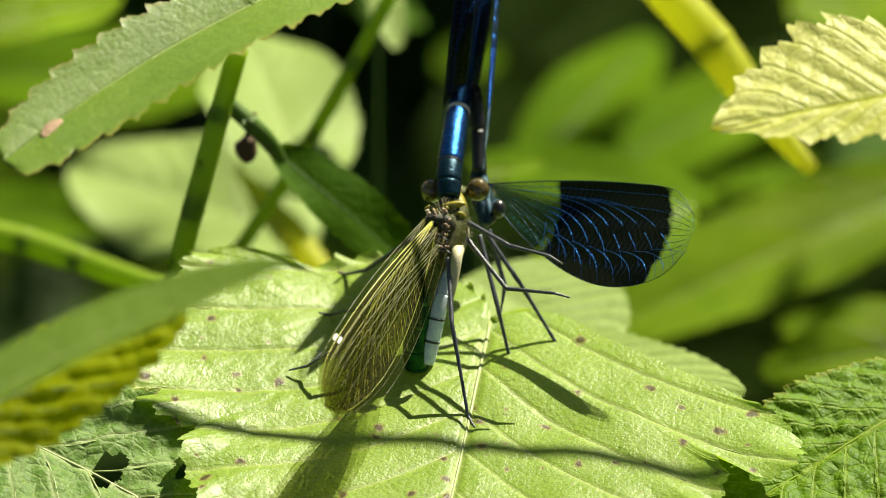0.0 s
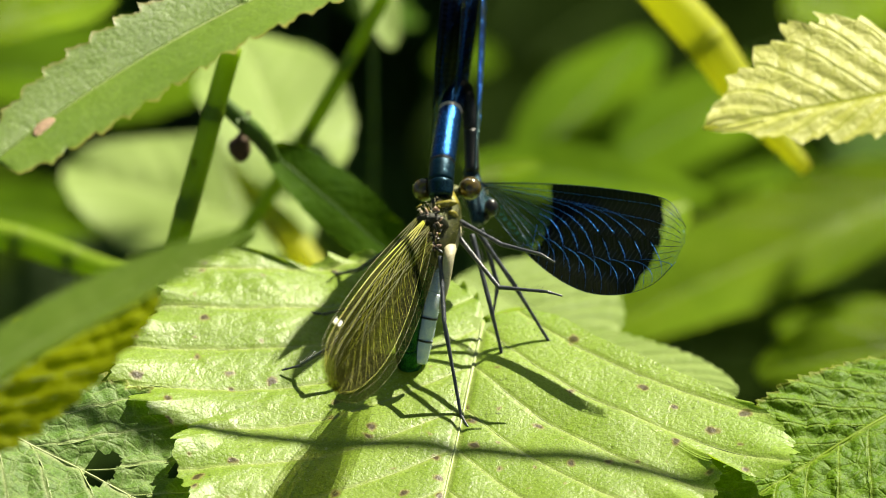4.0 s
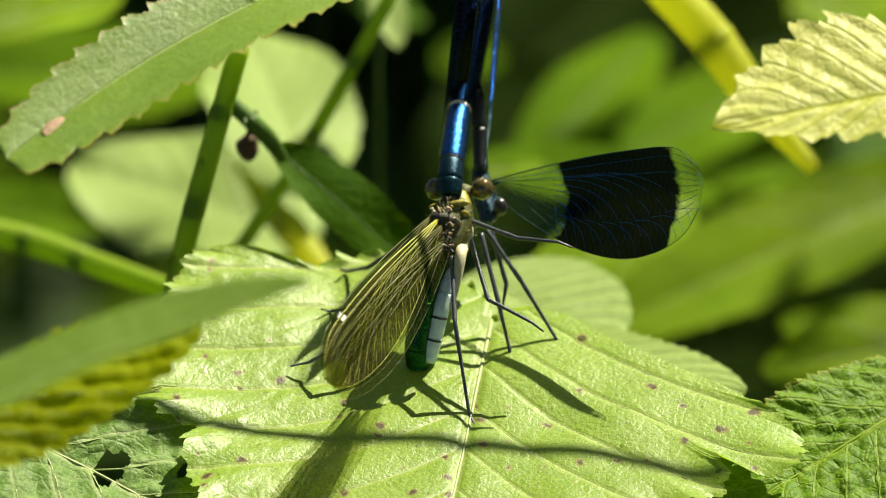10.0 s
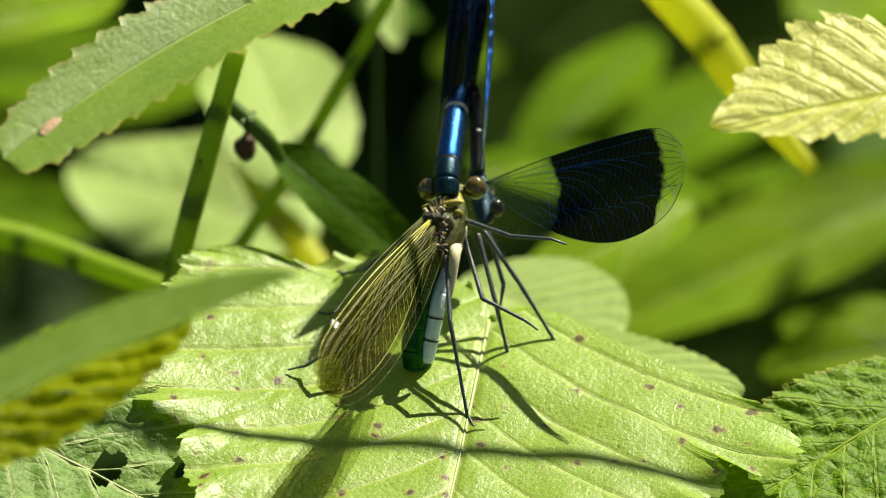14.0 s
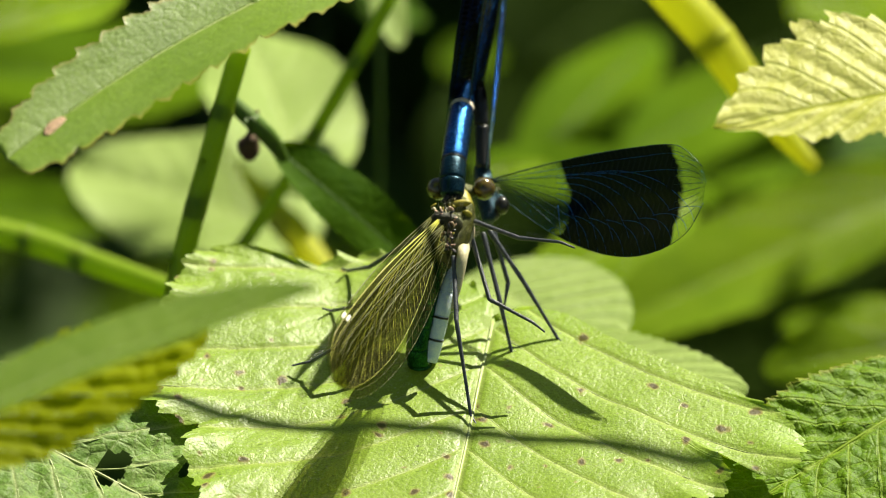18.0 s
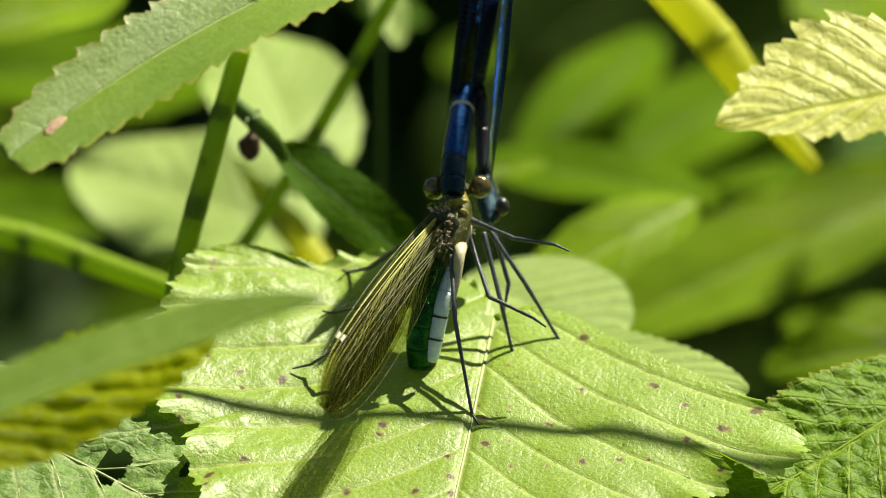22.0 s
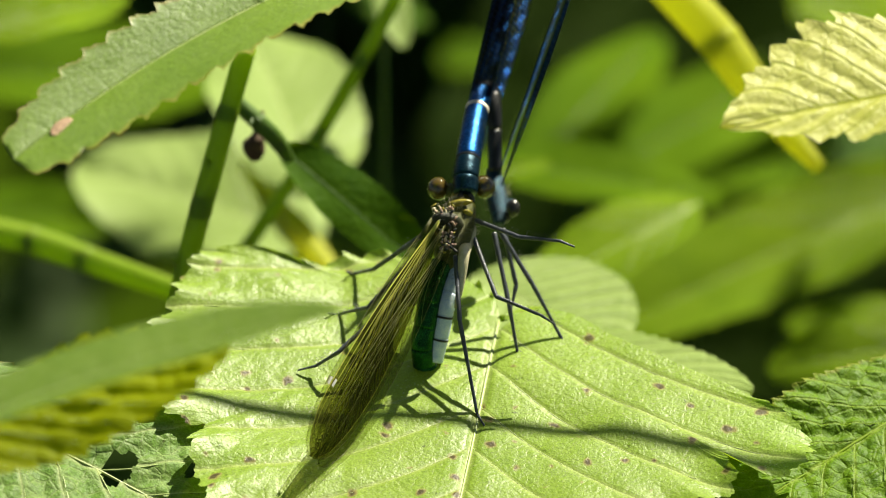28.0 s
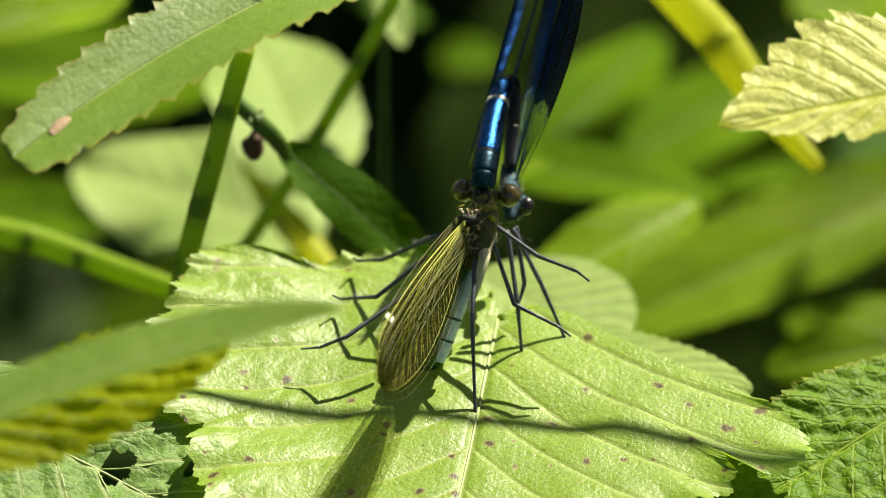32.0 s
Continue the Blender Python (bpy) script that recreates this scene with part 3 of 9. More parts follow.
def leaf_mass(name, count, box, size, seed, label, tilt=0.6, keep=None):
    """Many small folded leaves in one mesh."""
    rng = random.Random(seed)
    verts, faces, uvs = [], [], []
    prof = [(0.0, 0.04), (0.18, 0.55), (0.42, 1.0), (0.7, 0.72), (0.9, 0.28), (1.0, 0.02)]
    for _ in range(count):
        at = Vector([rng.uniform(*box[k]) for k in range(3)])
        while keep and not keep(at):
            at = Vector([rng.uniform(*box[k]) for k in range(3)])
        ln = rng.uniform(*size)
        wd = ln * rng.uniform(0.26, 0.38)
        m = Euler((rng.gauss(0, tilt), rng.gauss(0.25, tilt), rng.uniform(0, 6.28))).to_matrix()
        n0 = len(verts)
        for i, (u, w) in enumerate(prof):
            for v in (-1, 0, 1):
                p = Vector(((u - 0.5) * ln, v * w * wd, abs(v) * w * wd * 0.25 - 0.2 * ln * u * u))
                verts.append(at + m @ p)
                uvs.append((u, 0.5 + v / 2))
        for i in range(len(prof) - 1):
            for v in range(2):
                k = n0 + i * 3 + v
                faces.append((k, k + 3, k + 4, k + 1))
    me = bpy.data.meshes.new(name)
    me.from_pydata([tuple(v) for v in verts], [], faces)
    lay = me.uv_layers.new(name="UVMap")
    for lp in me.loops:
        lay.data[lp.index].uv = uvs[lp.vertex_index]
    smooth(me)
    me.materials.append(LITTER)
    tagged(new(name, me), label, "undergrowth", kind="stuff")


def mounded(p):
    """Inside the rounded, uneven outline of the added shading thicket."""
    bulge = 1 + 0.30 * noise.noise(Vector((p.x * 2.5, p.y * 2.5, 3)))
    return (abs(p.x - 0.3) / 1.3) ** 3 + (abs(p.y - 1.92) / 0.68) ** 3 + (max(0.0, p.z) / 1.3) ** 3 < bulge


def outside_clearing(p):
    far = math.hypot(p.x - 0.2, p.y - 1.0) + 0.7 * noise.noise(Vector((p.x * 1.5, p.y * 1.5, 7)))
    return far < 2.1 and math.hypot(p.x - 0.05, (p.y - 0.1) * 0.6) > 0.75


ground()
leaf_mass("undergrowth", 4200, ((-2.2, 2.6), (-1.6, 3.4), (0.0, 0.14)), (0.05, 0.10), 13, "low green leaves covering the ground round the thicket", keep=outside_clearing)
leaf_mass("undergrowth", 900, ((-0.5, 0.5), (0.35, 1.3), (0.0, 0.16)), (0.04, 0.09), 3, "low shaded green leaves covering the ground")
# unseen leaf mass, added to keep the sun off the undergrowth
leaf_mass("unseen_shade_thicket", 5600, ((-0.9, 1.5), (1.35, 2.5), (0.1, 1.25)), (0.06, 0.12), 5, "unseen bramble thicket added behind to shade the ground", keep=mounded)

# out-of-view leaves added between sun and background to break up the light
leaf_mass("unseen_dapple_leaves", 15, ((0.10, 0.28), (0.36, 0.50), (0.78, 0.84)), (0.012, 0.030), 31, "small unseen leaves added overhead to dapple the background with shade")
leaf_mass("unseen_dapple_leaves", 11, ((0.08, 0.40), (0.46, 0.64), (0.76, 0.92)), (0.025, 0.05), 9, "unseen leaves added overhead to dapple the background with shade")

# ---------------- leaves and stems round the insects ----------------
PLANT = "bramble leaves round the insects"
# the broad leaf: the reach of its margin, by the angle round its stalk (degrees, metres)
REACH = ((92, .003), (112, .009), (122, .0165), (134, .020), (148, .0255), (157, .0285), (160.5, .0395), (166, .043), (173, .0445), (184, .0465), (195, .053), (204, .0535), (209, .051), (213, .048), (216, .052), (226, .057), (233, .061),
         (247, .062), (262, .066), (280, .055), (292, .050), (303, .048), (312, .0475), (315, .043), (318, .049), (322, .0515), (327, .0505), (331, .046), (334.5, .036), (337.5, .026), (345, .016), (365, .010), (380, .006))
AXIS = 262.0
VEIN_GAP = 0.0088


def ground_of_leaf(x, y):
    return 0.5875 + 0.1405 * (y - 0.0035) + 0.12 * max(0.0, -0.015 - x)


def broad_leaf():
    o = Vector((0.0069, 0.0024, ground_of_leaf(0.0069, 0.0024)))
    top = new("bramble_leaf")
    top.location = o
    tagged(top, "broad light green toothed bramble leaf with brown spots under the damselflies", "leaf", PLANT)

    way, across = Vector((math.cos(radians(AXIS)), math.sin(radians(AXIS)))), Vector((-math.sin(radians(AXIS)), math.cos(radians(AXIS))))

    def sweep(off):
        return 0.028 * (1 - math.exp(-off / 0.026))

    def local(x, y):
        """Vein phase, distance from the midrib, and height of the blade."""
        along, off = x * way.x + y * way.y, abs(x * across.x + y * across.y)
        phase = (along - sweep(off)) / VEIN_GAP + 0.3
        swell = abs(math.sin(math.pi * (phase + 0.5))) ** 0.7 * min(1.0, off / 0.003)
        left = min(1.0, max(0.0, -x - 0.012) / 0.02)
        z = ground_of_leaf(x + o.x, y + o.y) - o.z + (0.00020 + 0.00016 * left) * swell - 0.0003 * max(0.0, 1 - off / 0.0012)
        z += 0.0004 * noise.noise(Vector((x * 110, y * 110, 3))) + 0.0008 * noise.noise(Vector((x * 45, y * 45, 6))) + (0.00006 + 0.00024 * left) * (abs(noise.noise(Vector((x * 330, y * 330, 9)))) - 0.25)
        return phase, off, z

    knots = spline([(a, r) for a, r in REACH], 720)
    rim, run, last = [], 0.0, None
    for a, r in knots:
        p = Vector((r * math.cos(radians(a)), r * math.sin(radians(a))))
        if last is not None:
            run += (p - last).length
        last = p
        k = run / 0.0031
        t = k - math.floor(k)
        saw = t / 0.72 if t < 0.72 else (1 - t) / 0.28
        t2 = k * 2.6 - math.floor(k * 2.6)
        saw += 0.4 * (t2 / 0.7 if t2 < 0.7 else (1 - t2) / 0.3)
        size = 0.00125 * (1 + 0.6 * noise.noise(Vector((math.floor(k) * 1.7, 4.2, 0.5)))) * min(1.0, r / 0.02) * (a < 334)
        rim.append((radians(a), r + size * (saw - 0.6)))
    bm = bmesh.new()
    uvl = bm.loops.layers.uv.new("UVMap")
    rows, n = [], 64
    for a, r in rim:
        row = []
        for j in range(1, n + 1):
            q = (j / n) ** 0.8 * r
            x, y = q * math.cos(a), q * math.sin(a)
            phase, off, z = local(x, y)
            e = (j / n) ** 10
            z += e * 0.0007 * math.sin(a * 37) * (a < radians(333)) + e * 0.0007 * math.exp(-((math.degrees(a) - 315) / 2.5) ** 2)
            row.append((bm.verts.new((x, y, z)), phase, off / 0.02))
        rows.append(row)
    for r1, r2 in zip(rows, rows[1:]):
        for j in range(n - 1):
            q = (r1[j], r1[j + 1], r2[j + 1], r2[j])
            f = bm.faces.new([c[0] for c in q])
            for lp, c in zip(f.loops, q):
                lp[uvl].uv = (c[1], c[2])
    part("blade", bm, LEAF_BROAD, top)

    def reach(ang):
        return min(rim, key=lambda q: abs(math.degrees(q[0]) - ang))[1]

    pts = [way * reach(AXIS) * f for f in np.linspace(0.0, 0.97, 14)]
    bm = bmesh.new()
    tube(bm, [Vector((p.x, p.y, local(p.x, p.y)[2] + 0.00002)) for p in pts], list(np.linspace(0.00030, 0.00010, 14)), 6, 40)
    part("midrib", bm, VEIN, top)
    for sgn in (-1, 1):
        for k in range(-2, 8):
            pts = []
            for off in np.linspace(0.0, 0.050, 22):
                p = way * ((k + 0.2) * VEIN_GAP + sweep(off)) + across * sgn * off
                ang = math.degrees(math.atan2(p.y, p.x)) % 360
                if not 95 < ang < 340 or p.length > 0.93 * reach(ang):
                    if pts:
                        break
                    continue
                pts.append(Vector((p.x, p.y, local(p.x, p.y)[2] - 0.00003)))
            if len(pts) > 3:
                bm = bmesh.new()
                tube(bm, pts, list(np.linspace(0.00011, 0.00005, len(pts))), 5, 24)
                part("side_vein", bm, VEIN, top)
    bm = bmesh.new()
    tube(bm, [Vector(p) - o for p in ((0.0147, 0.0288, 0.5722), (0.0116, 0.0109, 0.5836), (0.0072, 0.0024, 0.5873))], [0.0007, 0.0006, 0.0005], 8)
    part("leaf_stalk", bm, STEM, top)


broad_leaf()
leaf("bramble_leaflet", (0.0054, 0.0299, 0.5678), (0.0427, 0.0091, 0.5718), (0.0, -0.1, 1), 0.0078, 0.019, LEAF_PALE, "pale green toothed bramble leaflet behind the broad leaf", PLANT,
     nu=110, nv=36, ribs=4, rib=0.5, a=0.5, b=0.6, fold=0.04, droop=0.02, pleat=0.03, teeth=20, tooth=0.07, seed=5)
leaf("bramble_leaflet", (0.0037, 0.0517, 0.5655), (0.0246, 0.0346, 0.5639), (0.0, -0.1, 1), 0.013, 0.013, LEAF_PALE, "light green bramble leaflet behind the broad leaf", PLANT,
     nu=80, nv=30, ribs=3, rib=0.5, a=0.5, b=0.55, fold=0.04, droop=0.02, pleat=0.03, teeth=18, tooth=0.07, seed=6)


def eaten(u, v):
    h = ((u - 0.52) / 0.035) ** 2 + ((v - 0.10) / 0.20) ** 2
    h2 = ((u - 0.68) / 0.016) ** 2 + ((v - 0.45) / 0.12) ** 2
    return h + 0.6 * noise.noise(Vector((u * 30, v * 9, 1))) < 1 or h2 + 0.7 * noise.noise(Vector((u * 25, v * 9, 4))) < 0.8


leaf("eaten_leaf", (-0.0703, -0.0229, 0.5912), (-0.0232, -0.0411, 0.5758), (0.05, -0.2, 1), 0.0165, 0.022, LEAF_EATEN, "pale green veined leaf with holes eaten through it", PLANT,
     nu=170, nv=100, ribs=6, rib=0.6, hole=eaten, a=0.5, b=0.5, fold=0.05, droop=0.03, pleat=0.03, veins=7, teeth=16, tooth=0.12, wave=0.06, seed=7, crinkle=0.05)
leaf("crinkled_leaf", (0.0744, -0.0013, 0.5818), (0.0361, -0.0343, 0.5770), (0.0, -0.35, 1), 0.020, 0.0115, LEAF_CRINKLE, "dark green crinkled leaf with raised veins", PLANT,
     nu=180, nv=90, ribs=6, rib=0.35, rib_mat=STEM, a=0.40, b=0.42, fold=0.06, droop=0.05, pleat=0.02, veins=9, teeth=26, tooth=0.07, wave=0.06, seed=8, crinkle=0.055)
near_leaf = leaf("drooping_leaf", (-0.0669, -0.1199, 0.6403), (-0.0151, -0.1023, 0.6528), (0.0, -0.12, 1), 0.0062, 0.0025, LEAF_NEAR, "matt green leaf reaching in over the broad leaf", PLANT,
     nu=110, nv=30, ribs=0, a=0.35, b=0.5, bend=-0.05, fold=0.06, droop=0.0, pleat=0.03, veins=10, teeth=24, tooth=0.04, wave=0.03, seed=9)
near_leaf_rest = near_leaf.matrix_basis.copy()
under_leaf = leaf("folded_leaf", (-0.0753, -0.0797, 0.6119), (-0.0308, -0.0636, 0.6259), (0.15, -0.30, 0.95), 0.0060, 0.0092, LEAF_FOLD, "yellow-green leaf with the sun shining through it", PLANT,
     nu=120, nv=44, ribs=5, a=0.5, b=0.42, fold=0.05, droop=0.0, pleat=0.09, veins=9, teeth=15, tooth=0.12, wave=0.20, seed=19, crinkle=0.13)
under_leaf_rest = under_leaf.matrix_basis.copy()
spotted = leaf("spotted_leaf", (0.0089, 0.0058, 0.6501), (-0.0572, -0.0386, 0.6371), (-0.05, -0.25, 0.97), 0.0094, 0.0062, LEAF_TOP, "matt green toothed leaf with one brown spot", PLANT,
     nu=190, nv=50, ribs=0, a=0.28, b=0.24, bend=0.06, fold=0.26, droop=0.02, pleat=0.003, veins=8, teeth=19, tooth=0.19, wave=0.07, seed=10)


def brown_spot(at, size, parent, k):
    bm = bmesh.new()
    for rad, up in ((1.0, 0.0), (0.6, 0.00004)):
        blob(bm, Vector(at) + Vector((0, 0, up)), (size * rad, size * 0.5 * rad, 0.00006), (0, 0, 20 * k), 14, 6)
    part("brown_spot", bm, SPOT_BROWN, parent, "dry brown spot")


brown_spot(FORMS[spotted.name].at(0.90, 0.10) + Vector((0, 0, 0.00012)), 0.0021, spotted, 1)
leaf("small_leaf", (-0.0322, -0.0041, 0.6489), (-0.0255, -0.0139, 0.6440), (-0.1, -0.4, 0.9), 0.0028, 0.0028, LEAF_PALE, "small pale blue-green leaf over the spotted one", PLANT, nu=40, nv=16, a=0.5, b=0.5, seed=11)
leaf("young_leaf", (0.0660, -0.0264, 0.6403), (0.0354, -0.0353, 0.6389), (0.05, -0.35, 0.95), 0.0064, 0.0138, LEAF_YOUNG, "yellowish young toothed leaf with pleated veins", PLANT,
     nu=190, nv=60, ribs=5, rib=0.5, a=0.42, b=0.98, fold=0.04, droop=0.02, pleat=0.06, veins=6, teeth=6, tooth=0.22, wave=0.04, seed=12, crinkle=0.05, rib_mat=STEM_YELLOW)

stem("bramble_cane", [(-0.0286, 0.0332, 0.6136), (-0.0308, 0.0312, 0.6061), (-0.0335, 0.0273, 0.5973), (-0.0368, 0.0230, 0.5859), (-0.0397, 0.0188, 0.5725)], [0.0015, 0.0015, 0.0016, 0.0016, 0.0017], STEM, "upright green bramble stem", prickles=5)
stem("bramble_cane", [(-0.0305, 0.0382, 0.6022), (-0.0253, 0.0376, 0.5970), (-0.0231, 0.0429, 0.5903)], [0.0012, 0.0013, 0.0009], STEM_DARK, "dark green side stem", prickles=3)
stem("bramble_cane", [(-0.0070, 0.0799, 0.5983), (-0.0120, 0.0770, 0.5894), (-0.0167, 0.0746, 0.5812), (-0.0222, 0.0735, 0.5713), (-0.0307, 0.0689, 0.5593)], [0.0011] * 5, STEM, "green stem behind the leaves")
stem("bramble_shoot", [(0.0308, 0.0898, 0.5955), (0.0391, 0.0855, 0.5882), (0.0453, 0.0813, 0.5809), (0.0498, 0.0784, 0.5758), (0.0552, 0.0735, 0.5713)], [0.0030, 0.0034, 0.0030, 0.0022, 0.0012], STEM_YELLOW, "thick smooth yellow-green stem")
stem("bramble_shoot", [(-0.0316, 0.1192, 0.5465), (-0.0267, 0.1114, 0.5429), (-0.0231, 0.1051, 0.5420), (-0.0168, 0.0927, 0.5406)], [0.0010, 0.0020, 0.0024, 0.0016], STEM_YELLOW, "short yellow-green stem in the sun")
stem("bramble_shoot", [(-0.0721, 0.0840, 0.5555), (-0.0617, 0.0801, 0.5548), (-0.0530, 0.0752, 0.5542), (-0.0391, 0.0659, 0.5542)], [0.0020, 0.0022, 0.0020, 0.0016], STEM, "leaning pale green stem")
for foot, pts, text in (
        ((0.05, 0.10, 0.0), [(0.025, 0.040, 0.30), (0.0095, 0.0019, 0.5835)], "bramble cane rising from the ground to the broad leaf"),
        ((0.20, 0.20, 0.0), [(0.125, 0.20, 0.35), (0.0855, 0.1878, 0.5053)], "bramble cane rising from the ground beside the clearing"),
        ((0.13, 0.05, 0.0), [(0.100, 0.03, 0.35), (0.0744, -0.0013, 0.5818)], "bramble cane rising from the ground beside the clearing"),
        ((-0.16, -0.10, 0.0), [(-0.120, -0.12, 0.35), (-0.0669, -0.1199, 0.6403)], "bramble cane rising from the ground beside the clearing")):
    stem("bramble_cane", [foot] + pts, [0.0024, 0.0020, 0.0010], STEM, text)
grass_stalk = stem("grass_stalk", [(-0.064, 0.077, 0.721), (0.032, 0.0735, 0.714), (0.086, 0.0695, 0.711), (0.176, 0.061, 0.711), (0.26, 0.060, 0.62), (0.33, 0.070, 0.0)], [0.0008] * 6, STEM, "thin grass stalk hanging over the leaf", "grass stalk")
grass_stalk_rest = grass_stalk.matrix_basis.copy()


def withered_bud(at):
    top = empty("withered_bud", at)
    bm = bmesh.new()
    blob(bm, (0, 0, 0), (0.0017, 0.0014, 0.0020))
    for v in bm.verts:
        v.co *= 1 + 0.25 * noise.noise(v.co * 900)
    part("bud", bm, RIB_BROWN, top)
    bm = bmesh.new()
    tube(bm, [(0, 0, 0.0015), (0.0005, 0.0004, 0.0035), (0.0012, 0.0006, 0.0055)], [0.0005, 0.0004, 0.0003], 6)
    part("bud_stalk", bm, RIB_BROWN, top)
    tagged(top, "withered brown bud on a side stem", "bud")


withered_bud((-0.0278, 0.0402, 0.5936))


def dry_sliver():
    pts = [Vector(p) for p in ((0.0565, -0.0038, 0.5820), (0.0575, -0.0052, 0.5814), (0.0590, -0.0072, 0.5808), (0.0624, -0.0104, 0.5798))]
    top = empty("dry_sliver", pts[0])
    bm = bmesh.new()
    tube(bm, [p - pts[0] for p in pts], [0.00012, 0.00022, 0.00042, 0.00060], 6, 14, flat=0.5)
    part("sliver", bm, DRY, top)
    tagged(top, "pale dry plant sliver lying on the crinkled leaf", "plant sliver")


dry_sliver()

BEHIND = "blurred leaves in the background"
FACE = (0.08, -0.30, 0.95)
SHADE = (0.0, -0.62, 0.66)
far_leaves = [
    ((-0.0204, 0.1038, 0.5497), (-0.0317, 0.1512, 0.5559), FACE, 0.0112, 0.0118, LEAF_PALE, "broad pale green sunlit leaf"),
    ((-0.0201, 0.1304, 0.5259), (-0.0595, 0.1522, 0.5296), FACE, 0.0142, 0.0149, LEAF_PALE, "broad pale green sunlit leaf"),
    ((-0.0244, 0.0454, 0.5906), (-0.0007, 0.0357, 0.5738), (0.15, -0.55, 0.7), 0.0052, 0.0040, LEAF_SHADE, "green leaf on a side stem, darkened for shade"),
    ((0.0141, 0.2142, 0.4910), (0.0381, 0.2555, 0.4985), FACE, 0.0080, 0.0080, LEAF_HALF_SHADE, "green leaf in half shade"),
    ((0.0233, 0.2341, 0.4775), (0.0619, 0.2669, 0.4843), FACE, 0.0105, 0.0105, LEAF_HALF_SHADE, "green leaf in half shade"),
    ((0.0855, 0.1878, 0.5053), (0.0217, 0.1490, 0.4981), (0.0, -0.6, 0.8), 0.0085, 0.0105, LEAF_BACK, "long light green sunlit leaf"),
    ((0.0042, 0.1526, 0.5283), (0.0450, 0.1451, 0.5273), (0.0, -0.2, 1), 0.0065, 0.0065, LEAF_HALF_SHADE, "green leaf lying level"),
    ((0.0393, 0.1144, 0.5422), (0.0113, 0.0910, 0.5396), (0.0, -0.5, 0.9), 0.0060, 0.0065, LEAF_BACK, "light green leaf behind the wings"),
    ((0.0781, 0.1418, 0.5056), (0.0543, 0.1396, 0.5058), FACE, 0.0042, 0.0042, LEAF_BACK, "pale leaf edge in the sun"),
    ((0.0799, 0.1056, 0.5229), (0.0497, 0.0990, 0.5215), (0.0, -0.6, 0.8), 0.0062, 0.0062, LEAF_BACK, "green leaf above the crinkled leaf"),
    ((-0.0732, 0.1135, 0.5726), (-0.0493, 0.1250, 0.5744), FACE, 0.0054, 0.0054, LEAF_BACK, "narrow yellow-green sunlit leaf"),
    ((-0.0805, 0.1948, 0.5214), (-0.0343, 0.1961, 0.5217), FACE, 0.0108, 0.0115, LEAF_HALF_SHADE, "green leaf in half shade"),
    ((-0.0817, 0.2113, 0.4859), (-0.0573, 0.2077, 0.4858), FACE, 0.0074, 0.0074, LEAF_HALF_SHADE, "dim green leaf far behind"),
    ((-0.0015, 0.3364, 0.4466), (0.0113, 0.3380, 0.4475), FACE, 0.0047, 0.0047, LEAF_HALF_SHADE, "small leaf far behind, dimmed in its colour"),
    ((0.0717, 0.2844, 0.4526), (0.0889, 0.2992, 0.4562), FACE, 0.0121, 0.0121, LEAF_SHADE, "green leaf with shade put into its colour"),
    ((0.0619, 0.2701, 0.4918), (0.0865, 0.2793, 0.4937), FACE, 0.0101, 0.0101, LEAF_BACK, "green leaf in half shade"),
    ((0.0018, 0.3649, 0.3920), (0.0243, 0.3991, 0.4112), SHADE, 0.0170, 0.0170, LEAF_DEEP_SHADE, "deep bramble leaf with shade put into its colour"),
    ((0.0086, 0.4045, 0.4006), (0.0454, 0.4369, 0.4167), SHADE, 0.0170, 0.0170, LEAF_DEEP_SHADE, "deep bramble leaf with shade put into its colour"),
    ((0.0375, 0.3870, 0.4102), (0.0878, 0.4135, 0.4162), SHADE, 0.0150, 0.0150, LEAF_DEEP_SHADE, "deep bramble leaf with shade put into its colour"),
    ((0.0576, 0.3736, 0.3870), (0.1007, 0.3873, 0.3908), SHADE, 0.0150, 0.0150, LEAF_DEEP_SHADE, "deep bramble leaf with shade put into its colour"),
    ((0.0276, 0.2755, 0.4171), (0.0867, 0.2781, 0.4216), SHADE, 0.0110, 0.0110, LEAF_DEEP_SHADE, "deep bramble leaf with shade put into its colour"),
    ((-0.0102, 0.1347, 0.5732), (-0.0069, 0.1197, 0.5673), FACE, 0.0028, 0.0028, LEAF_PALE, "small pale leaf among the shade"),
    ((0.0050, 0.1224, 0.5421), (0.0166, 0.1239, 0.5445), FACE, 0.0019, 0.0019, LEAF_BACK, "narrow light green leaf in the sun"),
    ((0.0440, 0.2749, 0.4562), (0.0676, 0.2867, 0.4566), FACE, 0.0075, 0.0085, LEAF_HALF_SHADE, "green leaf in half shade"),
    ((-0.0218, 0.2395, 0.5148), (-0.0024, 0.2454, 0.5050), FACE, 0.0050, 0.0050, LEAF_SHADE, "green leaf with shade put into its colour"),
]
# ribs of the shade-coloured blades are darkened as well
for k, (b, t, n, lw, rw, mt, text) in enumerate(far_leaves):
    leaf("bramble_leaf", b, t, n, lw, rw, mt, text, BEHIND, nu=44, nv=18, stalk=[(b[0], b[1] + 0.02, 0.0), (b[0], b[1] + 0.012, b[2] * 0.5)] if k >= 12 else None, stalk_mat=STEM_DARK, ribs=0 if mt in (LEAF_HALF_SHADE, LEAF_DEEP_SHADE, LEAF_SHADE) else 3, rib_mat=STEM_DARK if mt in (LEAF_HALF_SHADE, LEAF_DEEP_SHADE, LEAF_SHADE) else None, a=0.5, b=0.6, fold=0.10, droop=0.06, pleat=0.012 if mt is LEAF_SHADE else 0.05, teeth=18, tooth=0.08, wave=0.12, seed=20 + k)


